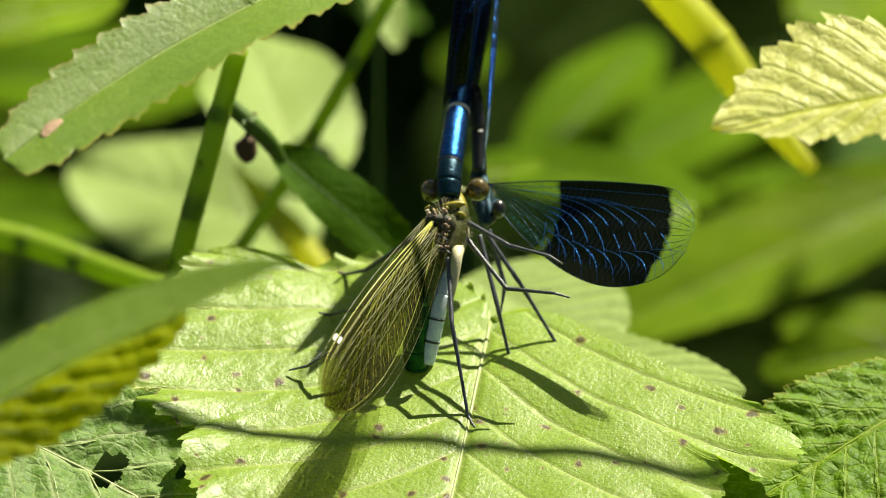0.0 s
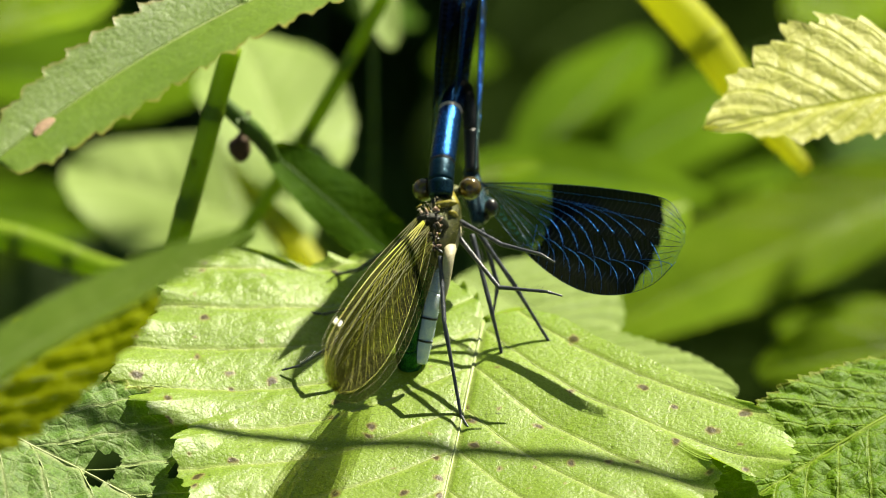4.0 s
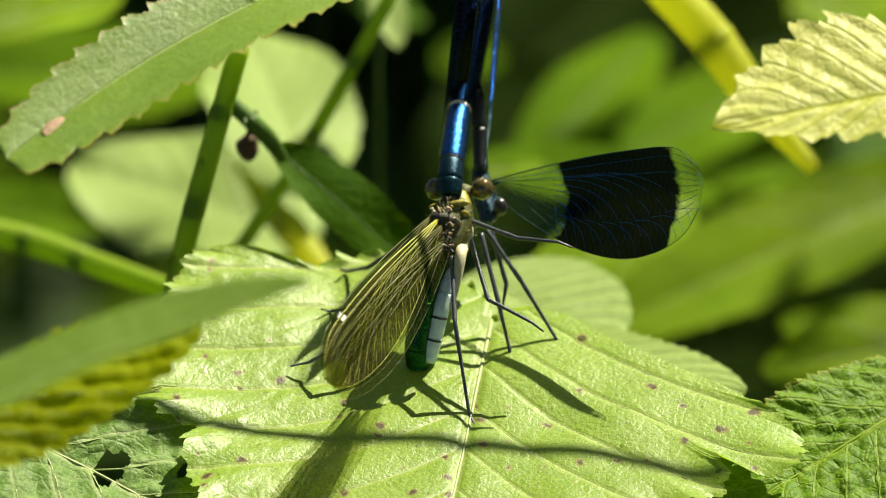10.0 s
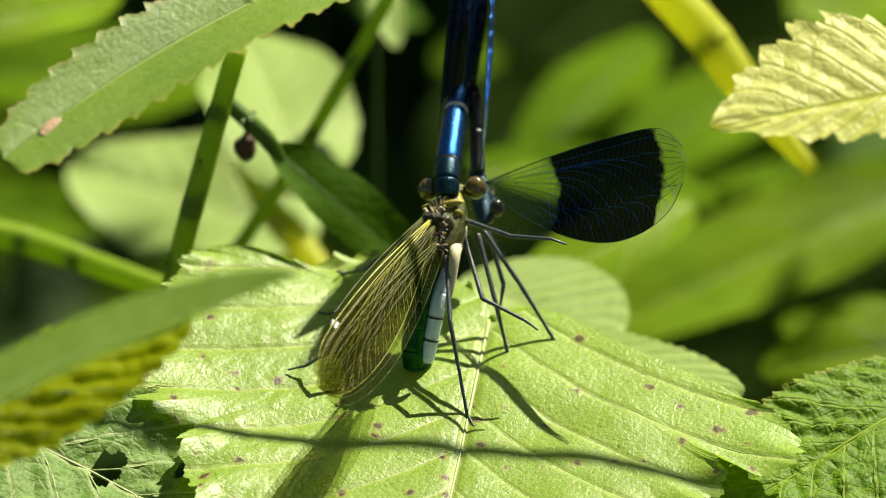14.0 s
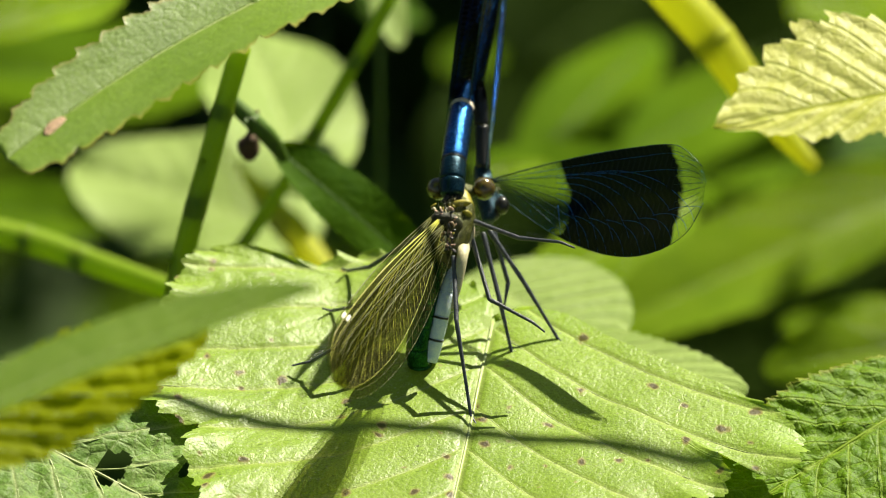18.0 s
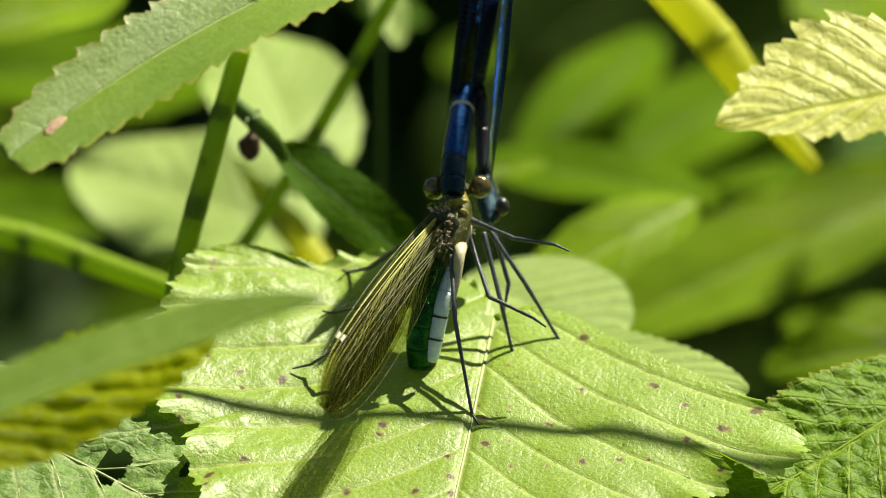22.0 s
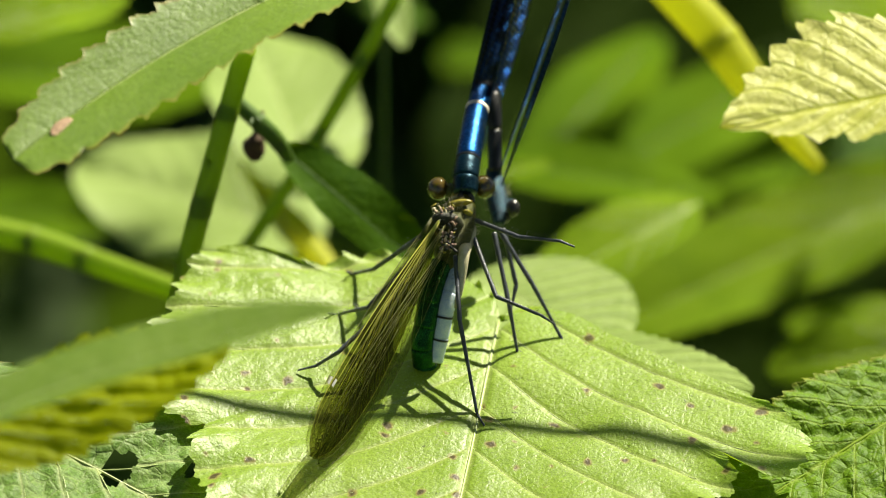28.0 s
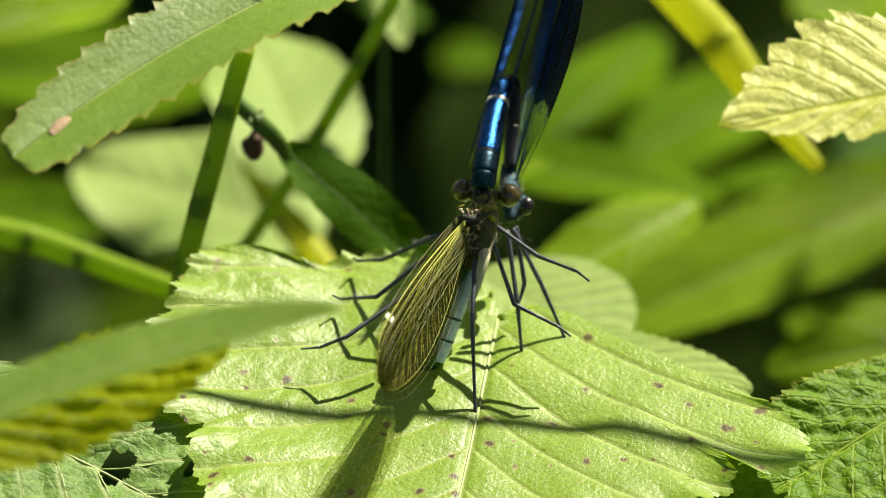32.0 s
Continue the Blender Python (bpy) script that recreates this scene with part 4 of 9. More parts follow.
# ---------------- the two damselflies ----------------
def wing_edge(u, broad):
    """Leading and trailing edge of a wing of unit length."""
    tip = -0.40 * broad
    lead = 0.012 + 0.035 * math.sin(math.pi * min(1.0, u * 0.9))
    if u > 0.78:
        lead = tip + (lead - tip) * math.sqrt(max(0.0, 1 - ((u - 0.78) / 0.22) ** 2.6))
    body = 0.02 + broad * (1 - (1 - min(1.0, u / 0.66)) ** 1.7)
    trail = -body
    if u > 0.66:
        trail = tip - (body + tip) * math.sqrt(max(0.0, 1 - ((u - 0.66) / 0.34) ** 2.3))
    return lead, trail


def wing_point(u, f, length, broad):
    lead, trail = wing_edge(u, broad)
    y = lead + (trail - lead) * f
    fold = abs((f * 9.0) % 2.0 - 1.0) - 0.5
    z = 0.0030 * fold * min(1.0, u * 3) * min(1.0, (1.02 - u) * 6) + 0.015 * (f - 0.4) * u
    return Vector((u * length, y * length, z * length))


def wing_kit(length, broad, skin, vein_main, vein_fine, edge, count, thick, tidy=False):
    """Meshes of a wing: skin, leading edge, and the veins that fan out to the margin."""
    kit = []

    def keep(bm, name, mat):
        me = bpy.data.meshes.new(name)
        bm.to_mesh(me)
        bm.free()
        smooth(me)
        me.materials.append(mat)
        kit.append((name, me))

    bm = bmesh.new()
    uvl = bm.loops.layers.uv.new("UVMap")
    nu, nv = 70, 36
    g = [[(bm.verts.new(wing_point(i / nu, j / nv, length, broad)), i / nu, j / nv) for j in range(nv + 1)] for i in range(nu + 1)]
    for i in range(nu):
        for j in range(nv):
            q = (g[i][j], g[i + 1][j], g[i + 1][j + 1], g[i][j + 1])
            f = bm.faces.new([c[0] for c in q])
            for lp, c in zip(f.loops, q):
                lp[uvl].uv = (c[1], c[2])
    keep(bm, "wing", skin)
    bm = bmesh.new()
    tube(bm, [wing_point(u, 0.0, length, broad) for u in np.linspace(0, 0.985, 12)], list(np.linspace(thick * 2.4, thick, 12)), 6, 40)
    keep(bm, "leading_edge", edge)
    bm = bmesh.new()
    tube(bm, [wing_point(u, 1.0, length, broad) for u in np.linspace(0.02, 0.985, 16)], [thick * (1.2 if tidy else 0.7)] * 16, 5, 50)
    keep(bm, "trailing_edge", edge)
    for k in range(count):
        end = 0.24 + 0.75 * ((k + 0.5) / count) ** 0.9
        start, f0 = (0.03 + 0.50 * (end - 0.24), 0.24 - 0.12 * end) if k % 2 else (0.10 + 0.72 * (end - 0.24), 0.40 - 0.12 * end)
        if tidy:
            start = max(0.31, end - 0.44) if k % 2 else max(0.33, end - 0.15)
            f0 = (0.18 + 0.9 * max(0.0, 0.75 - end)) if k % 2 else max(0.66, 0.30 + 1.2 * max(0.0, 0.75 - end))
        pts = []
        for s in np.linspace(0, 1, 9):
            u = start + (end - start) * (1 - (1 - s) ** 1.7 if tidy else s)
            pts.append(wing_point(u, f0 + (0.985 - f0) * s ** 2.0, length, broad))
        bm = bmesh.new()
        tube(bm, pts, list(np.linspace(thick * 1.1, thick * 0.55, 9)), 4, 18)
        keep(bm, "wing_vein", vein_main if tidy or k % 3 != 1 else vein_fine)
    for k in range(6 if tidy else 0):
        bm = bmesh.new()
        tube(bm, [wing_point(u, 0.12 + (0.10 + 0.15 * k) * (u / 0.36) ** 0.6, length, broad) for u in np.linspace(0.01, 0.36, 7)], [thick * 0.9] * 7, 4, 14)
        keep(bm, "wing_vein", vein_fine)
    for k in range(9 if tidy else 0):
        bm = bmesh.new()
        f = 0.06 + 0.09 * k
        tube(bm, [wing_point(u, f + 0.25 * (u - 0.85), length, broad) for u in np.linspace(0.85, 0.985 - 0.008 * abs(k - 4), 5)], [thick * 0.9] * 5, 4, 8)
        keep(bm, "wing_vein", edge)
    for k, f in enumerate((0.09, 0.17) if tidy else (0.09, 0.17, 0.30)):
        bm = bmesh.new()
        tube(bm, [wing_point(u, f + 0.12 * k * u * u, length, broad) for u in np.linspace(0.0, 0.955 - 0.03 * k, 10)], list(np.linspace(thick * (1.1 if tidy else 1.7), thick * 0.6, 10)), 5, 26)
        keep(bm, "wing_vein", vein_main)
    return kit


def add_wing(kit, thing, label, spot=None):
    top = None
    for name, me in kit:
        ob = new(name, me)
        ob.parent = top or thing
        if top is None:
            top = tagged(ob, label)
    if spot:
        length, broad = spot
        bm = bmesh.new()
        us = np.linspace(0.745, 0.775, 6)
        for side in (-1, 1):
            r = [[bm.verts.new(wing_point(u, f, length, broad) + Vector((0, 0, side * 0.00012))) for f in (0.02, 0.045, 0.07)] for u in us]
            for i in range(5):
                for j in range(2):
                    bm.faces.new((r[i][j], r[i + 1][j], r[i + 1][j + 1], r[i][j + 1]))
        part("pterostigma", bm, STIGMA, top, "small white spot near the wing tip")
    return top


def leg(thing, pts, radii, spines=13, seed=1, material=None, label=""):
    """One leg: thigh, shin with a comb of bristles, and foot, as one part with its bristles under it."""
    o = thing.location
    p = [Vector(q) - o for q in pts]
    bm = bmesh.new()
    line, rad = [], []
    for a, b, ra, rb in zip(p, p[1:], radii, radii[1:]):
        for s in (0.0, 0.08, 0.5, 0.92):
            line.append(a.lerp(b, s))
            rad.append((ra + (rb - ra) * s) * (1.12 if s in (0.08, 0.92) else 0.95))
    line.append(p[-1])
    rad.append(radii[-1] * 0.5)
    tube(bm, line, rad, 7, len(line) * 2)
    top = part("leg", bm, material or LEG, thing, label)
    bm = bmesh.new()
    rng = random.Random(seed)
    for seg in (1, 2):
        if seg + 1 >= len(p):
            continue
        a, b = p[seg - 1 if seg == 1 else 1], p[seg if seg == 1 else 2]
        way = (b - a).normalized()
        for side in (Vector((0.8, -0.4, 0.4)), Vector((-0.6, 0.3, 0.75))):
            side = (side - way * side.dot(way)).normalized()
            for k in range(spines):
                q = a.lerp(b, 0.12 + 0.8 * (k + rng.random() * 0.5) / spines)
                tube(bm, [q, q + (side + way * 0.6).normalized() * rng.uniform(0.0008, 0.0015)], [0.000022, 0.00001], 3, 1)
    part("bristles", bm, material or LEG, top)
    return top


def hairs(thing, at, size, count, seed, name="hairs"):
    rng = random.Random(seed)
    bm = bmesh.new()
    for _ in range(count):
        d = Vector((rng.gauss(0, 1), rng.gauss(0, 1), rng.gauss(0.2, 1))).normalized()
        p = Vector(at) + Vector((d.x * size[0], d.y * size[1], d.z * size[2]))
        tube(bm, [p, p + (d + Vector((0, 0, 0.3))) * rng.uniform(0.0004, 0.0010)], [0.000016, 0.000008], 3, 1)
    part(name, bm, CREAM, thing)


def make_female():
    o = Vector((-0.0019, -0.0083, 0.5855))
    top = empty("damselfly", o)
    tagged(top, "green female damselfly with folded smoky olive wings standing on the leaf", "damselfly", "damselfly pair")
    P = lambda p: Vector(p) - o
    # thorax: two flanks and a keel, from the neck to the waist
    bm = bmesh.new()
    tube(bm, [P((0.0022, 0.0061, 0.6045)), P((0.0017, 0.0039, 0.6037)), P((0.0009, 0.0012, 0.6021)), P((0.0002, -0.0012, 0.5999)), P((-0.0007, -0.0028, 0.5981))], [0.0011, 0.0023, 0.0027, 0.0023, 0.0012], 18, 30)
    part("thorax", bm, BRONZE, top, "bronze-green hairy thorax")
    bm = bmesh.new()
    tube(bm, [P((0.0034, 0.0025, 0.6024)), P((0.0032, 0.0010, 0.6018)), P((0.0024, -0.0008, 0.6006)), P((0.0022, -0.0039, 0.6013)), P((0.0017, -0.0062, 0.5983)), P((0.0010, -0.0078, 0.5949))], [0.0004, 0.0007, 0.0009, 0.0008, 0.0006, 0.0003], 12, 30)
    part("thorax_side", bm, CREAM, top, "cream side of the thorax")
    hairs(top, P((0.0009, 0.0014, 0.6024)), (0.0028, 0.0026, 0.0036), 320, 5)
    rng = random.Random(4)
    bm = bmesh.new()
    blob(bm, P((-0.0003, -0.0002, 0.6033)), (0.0026, 0.0014, 0.0034), (25, -14, 0), 22, 18)
    for v in bm.verts:
        v.co += Vector((0, -0.0002, 0)) * noise.noise(v.co * 1800)
    part("thorax_back", bm, BRONZE_DARK, top, "dark bronze back between the wings")
    hinge = (BLACK, PINK_PLATE, BLACK, CREAM, BLACK, SCLERITE, PINK_PLATE, YELLOW_PLATE)
    head_end, tail_end, spread = P((-0.0008, -0.0004, 0.6069)), P((0.0000, -0.0047, 0.6023)), Vector((0.0019, 0.0, 0.0))
    for k in range(96):
        g = rng.random()
        at = head_end.lerp(tail_end, g) + spread * rng.uniform(-1, 1) * (1 - 0.45 * g) + Vector((0, rng.uniform(-0.0003, 0.0004), rng.uniform(-0.0003, 0.0003)))
        bm = bmesh.new()
        long = rng.uniform(0.00020, 0.00055)
        blob(bm, at, (long, 0.00022, rng.uniform(0.00008, 0.00018)), (rng.uniform(-30, 30), rng.uniform(-80, 80), rng.uniform(-30, 30)), 8, 6)
        part("wing_hinge", bm, hinge[k % 8], top)
    # head
    bm = bmesh.new()
    blob(bm, P((0.0016, 0.0071, 0.6050)), (0.0026, 0.0013, 0.0012))
    part("head", bm, BRONZE, top)
    for px in ((-0.0013, 0.0074, 0.6052), (0.0051, 0.0070, 0.6056)):
        bm = bmesh.new()
        blob(bm, P(px), (0.00158, 0.0016, 0.00165), seg=28, rings=20)
        part("eye", bm, EYE, top, "shiny amber-brown eye")
    bm = bmesh.new()
    tube(bm, [P((0.0017, 0.0063, 0.6050)), P((0.0019, 0.0053, 0.6044)), P((0.0020, 0.0041, 0.6039))], [0.0013, 0.0016, 0.0019], 14)
    part("neck_shield", bm, YELLOW_PLATE, top, "yellow-green plate behind the head")
    for at, size, label in ((P((0.0017, 0.0023, 0.6058)), (0.0017, 0.0005, 0.0006), "yellow collar"), (P((0.0027, 0.0018, 0.6041)), (0.0008, 0.0005, 0.0015), "olive-yellow shoulder")):
        bm = bmesh.new()
        blob(bm, at, size, (30, -8, 0), 18, 12)
        for v in bm.verts:
            v.co += Vector((0, -0.00015, 0.00008)) * noise.noise(v.co * 1500)
        part("collar_plate", bm, YELLOW_PLATE, top, label)
    # abdomen: green upper side going down, then bent back up under itself, pale below
    down = [P((-0.0009, -0.0024, 0.5989)), P((-0.0021, -0.0046, 0.5969)), P((-0.0030, -0.0069, 0.5933)), P((-0.0037, -0.0085, 0.5897)), P((-0.0035, -0.0091, 0.5866))]
    line = spline(down, 40)
    for k in range(5):
        seg = [Vector(q[:3]) for q in line[k * 8:k * 8 + 9]]
        bm = bmesh.new()
        r = 0.00160
        tube(bm, seg, [r * 0.985] + [r] * 7 + [r * 0.985], 16, 12)
        part("abdomen_segment", bm, GREEN_METAL, top)
    bm = bmesh.new()
    blob(bm, P((-0.0033, -0.0087, 0.5862)), (0.0017, 0.0016, 0.0012))
    part("abdomen_bend", bm, GREEN_METAL, top)
    up = [P((-0.0023, -0.0086, 0.5871)), P((-0.0013, -0.0074, 0.5908)), P((-0.0005, -0.0060, 0.5941)), P((0.0006, -0.0037, 0.5968)), P((0.0010, -0.0016, 0.5986)), P((0.0012, 0.0004, 0.5998))]
    line = spline(up, 48)
    for k in range(6):
        seg = [Vector(q[:3]) for q in line[k * 8:k * 8 + 9]]
        bm = bmesh.new()
        r = 0.00140 - 0.00003 * k
        tube(bm, seg, [r * 0.975] + [r] * 7 + [r * 0.975], 16, 12)
        part("abdomen_segment", bm, BLUE_WHITE, top, "waxy blue-white underside segment")
        if k < 2:
            c = Vector(line[k * 8 + 4][:3]).lerp(Vector(line[k * 8 + 8][:3]), 0.9)
            way = (Vector(line[k * 8 + 8][:3]) - Vector(line[k * 8 + 6][:3])).normalized()
            bm = bmesh.new()
            tube(bm, [c - way * 0.00015, c + way * 0.00015], [r * 1.03, r * 1.03], 16, 2)
            part("joint_band", bm, BLACK, top)
    # legs
    R = [0.00034, 0.00030, 0.00021, 0.00012]
    legs = []
    legs.append(leg(top, [(0.0037, 0.0019, 0.6033), (0.0094, -0.0041, 0.6030), (0.0148, -0.0074, 0.6033), (0.0167, -0.0079, 0.6023)], R, seed=1))
    legs.append(leg(top, [(0.0033, 0.0009, 0.6016), (0.0090, -0.0070, 0.5979), (0.0156, -0.0095, 0.5986), (0.0177, -0.0098, 0.5981)], R, seed=2))
    leg(top, [(0.0010, -0.0036, 0.6008), (0.0015, -0.0120, 0.5952), (0.0037, -0.0185, 0.5844), (0.0047, -0.0212, 0.5841)], R, seed=3)
    leg(top, [(-0.0038, 0.0034, 0.5999), (-0.0106, 0.0081, 0.5920), (-0.0136, 0.0124, 0.5888), (-0.0144, 0.0113, 0.5899)], R, seed=4)
    leg(top, [(-0.0050, 0.0010, 0.5977), (-0.0113, -0.0015, 0.5915), (-0.0157, 0.0035, 0.5875), (-0.0170, 0.0023, 0.5886)], R, seed=5)
    leg(top, [(-0.0065, -0.0048, 0.5957), (-0.0152, -0.0114, 0.5903), (-0.0184, -0.0102, 0.5874), (-0.0210, -0.0102, 0.5867)], R, seed=6)
    # wings
    kit = wing_kit(0.0405, 0.168, SKIN_FEMALE, VEIN_OLIVE, VEIN_OLIVE, VEIN_OLIVE, 12, 0.000024)
    outer = wing_kit(0.0405, 0.168, SKIN_SMOKY, VEIN_YELLOW, VEIN_YELLOW, VEIN_YELLOW, 21, 0.000039)
    wings = [add_wing(outer if k == 2 else kit, top, "smoky olive wing with yellow veins and a white spot", (0.0405, 0.168) if k % 2 == 0 else None) for k in range(4)]
    return top, wings, legs


def make_male():
    o = Vector((0.0083, -0.0069, 0.5861))
    top = empty("damselfly", o)
    tagged(top, "metallic blue male damselfly with dark-banded wings holding the female", "damselfly", "damselfly pair")
    P = lambda p: Vector(p) - o
    bm = bmesh.new()
    tube(bm, [P((0.0052, 0.0173, 0.6029)), P((0.0054, 0.0160, 0.6016)), P((0.0058, 0.0135, 0.6005)), P((0.0062, 0.0111, 0.5993)), P((0.0061, 0.0095, 0.5984))], [0.0010, 0.0013, 0.0015, 0.0013, 0.0008], 18, 28)
    part("thorax", bm, DUSKY, top, "dark metallic blue-green thorax")
    hairs(top, P((0.0058, 0.0135, 0.6003)), (0.0014, 0.0014, 0.0024), 160, 8)
    bm = bmesh.new()
    blob(bm, P((0.0076, 0.0138, 0.5989)), (0.0012, 0.0012, 0.0012))
    part("head", bm, DUSKY, top)
    for px in ((0.0068, 0.0111, 0.5990), (0.0080, 0.0100, 0.6008)):
        bm = bmesh.new()
        blob(bm, P(px), (0.0010, 0.0012, 0.0013), seg=28, rings=20)
        part("eye", bm, EYE_DARK, top, "dark brown eye")
    # abdomen: up from the thorax, over, and down to the female's neck
    arch = [P((0.0054, 0.0162, 0.6030)), P((0.0052, 0.0197, 0.6061)), P((0.0049, 0.0223, 0.6096)), P((0.0043, 0.0245, 0.6115)), P((0.0033, 0.0231, 0.6120)), P((0.0025, 0.0199, 0.6114)), P((0.0018, 0.0146, 0.6103)), P((0.0013, 0.0099, 0.6088)), P((0.0010, 0.0065, 0.6073)), P((0.0010, 0.0045, 0.6058))]
    line = spline(arch, 81)
    cuts = [0, 12, 24, 36, 47, 65, 73, 81]
    for k, (a, b) in enumerate(zip(cuts, cuts[1:])):
        seg = [Vector(q[:3]) for q in line[a:b + 1]]
        n = len(seg)
        r0 = [0.00100, 0.00100, 0.00110, 0.00136, 0.00165, 0.00180, 0.00184][k]
        r1 = [0.00100, 0.00110, 0.00132, 0.00163, 0.00180, 0.00184, 0.00165][k]
        rad = [r0 + (r1 - r0) * i / (n - 1) for i in range(n)]
        rad[0] *= 0.93
        rad[-1] *= 0.95
        bm = bmesh.new()
        tube(bm, seg, rad, 18, n)
        part("abdomen_segment", bm, BLUE_METAL if k in (3, 4) else TEAL_METAL if k > 4 else BLACK, top, "" if k < 5 else "dark blue-green end segment")
        if k in (3, 4):
            c, way = seg[-1], (seg[-1] - seg[-3]).normalized()
            bm = bmesh.new()
            half = 0.00034 if k == 3 else 0.00010
            tube(bm, [c - way * half, c + way * half], [r1 * 1.005, r1 * 1.005], 18, 2)
            part("joint_ring", bm, RING if k == 3 else BLACK, top, "pale ring at the joint" if k == 3 else "")
    for s in (-1, 1):
        bm = bmesh.new()
        e = P((0.0010, 0.0045, 0.6058))
        tube(bm, [e + Vector((s * 0.0005, 0, 0)), e + Vector((s * 0.0011, -0.0005, -0.0008)), e + Vector((s * 0.0006, -0.0008, -0.0016))], [0.0004, 0.0003, 0.00015], 8)
        part("clasper", bm, BLACK, top)
    R = [0.00036, 0.00031, 0.00021, 0.00012]
    leg(top, [(0.0053, 0.0036, 0.6003), (0.0078, -0.0034, 0.5931), (0.0095, -0.0057, 0.5862), (0.0114, -0.0071, 0.5860)], R, seed=11)
    leg(top, [(0.0061, 0.0047, 0.6001), (0.0110, 0.0007, 0.5942), (0.0160, -0.0027, 0.5867), (0.0183, -0.0036, 0.5865)], R, seed=12)
    leg(top, [(0.0066, 0.0057, 0.5999), (0.0089, 0.0027, 0.5927), (0.0082, 0.0001, 0.5892)], R[:2] + R[3:], seed=13, spines=5)
    kit = wing_kit(0.0328, 0.405, SKIN_MALE, VEIN_BLUE, VEIN_DARK, VEIN_DARK, 19, 0.000040, True)
    wings = [add_wing(kit, top, "broad wing with a dark blue-black band and clear ends") for _ in range(4)]
    return top, wings


female, female_wings, female_legs = make_female()
male, male_wings = make_male()


# ---------------- all that moves ----------------
def wing_pose(at, along, chord):
    """A wing's pose: x runs to its tip, -y to its trailing edge."""
    x = Vector(along).normalized()
    y = -Vector(chord)
    y = (y - x * y.dot(x)).normalized()
    m = Matrix((x, y, x.cross(y))).transposed().to_4x4()
    m.translation = at
    return m


def turned(hip, degrees):
    """A leg turned about its hip, in the plane across the line of sight."""
    turn = Matrix.Rotation(radians(degrees), 4, Vector((0.0, 0.866, -0.5)))
    return Matrix.Translation(hip) @ turn @ Matrix.Translation(-Vector(hip))


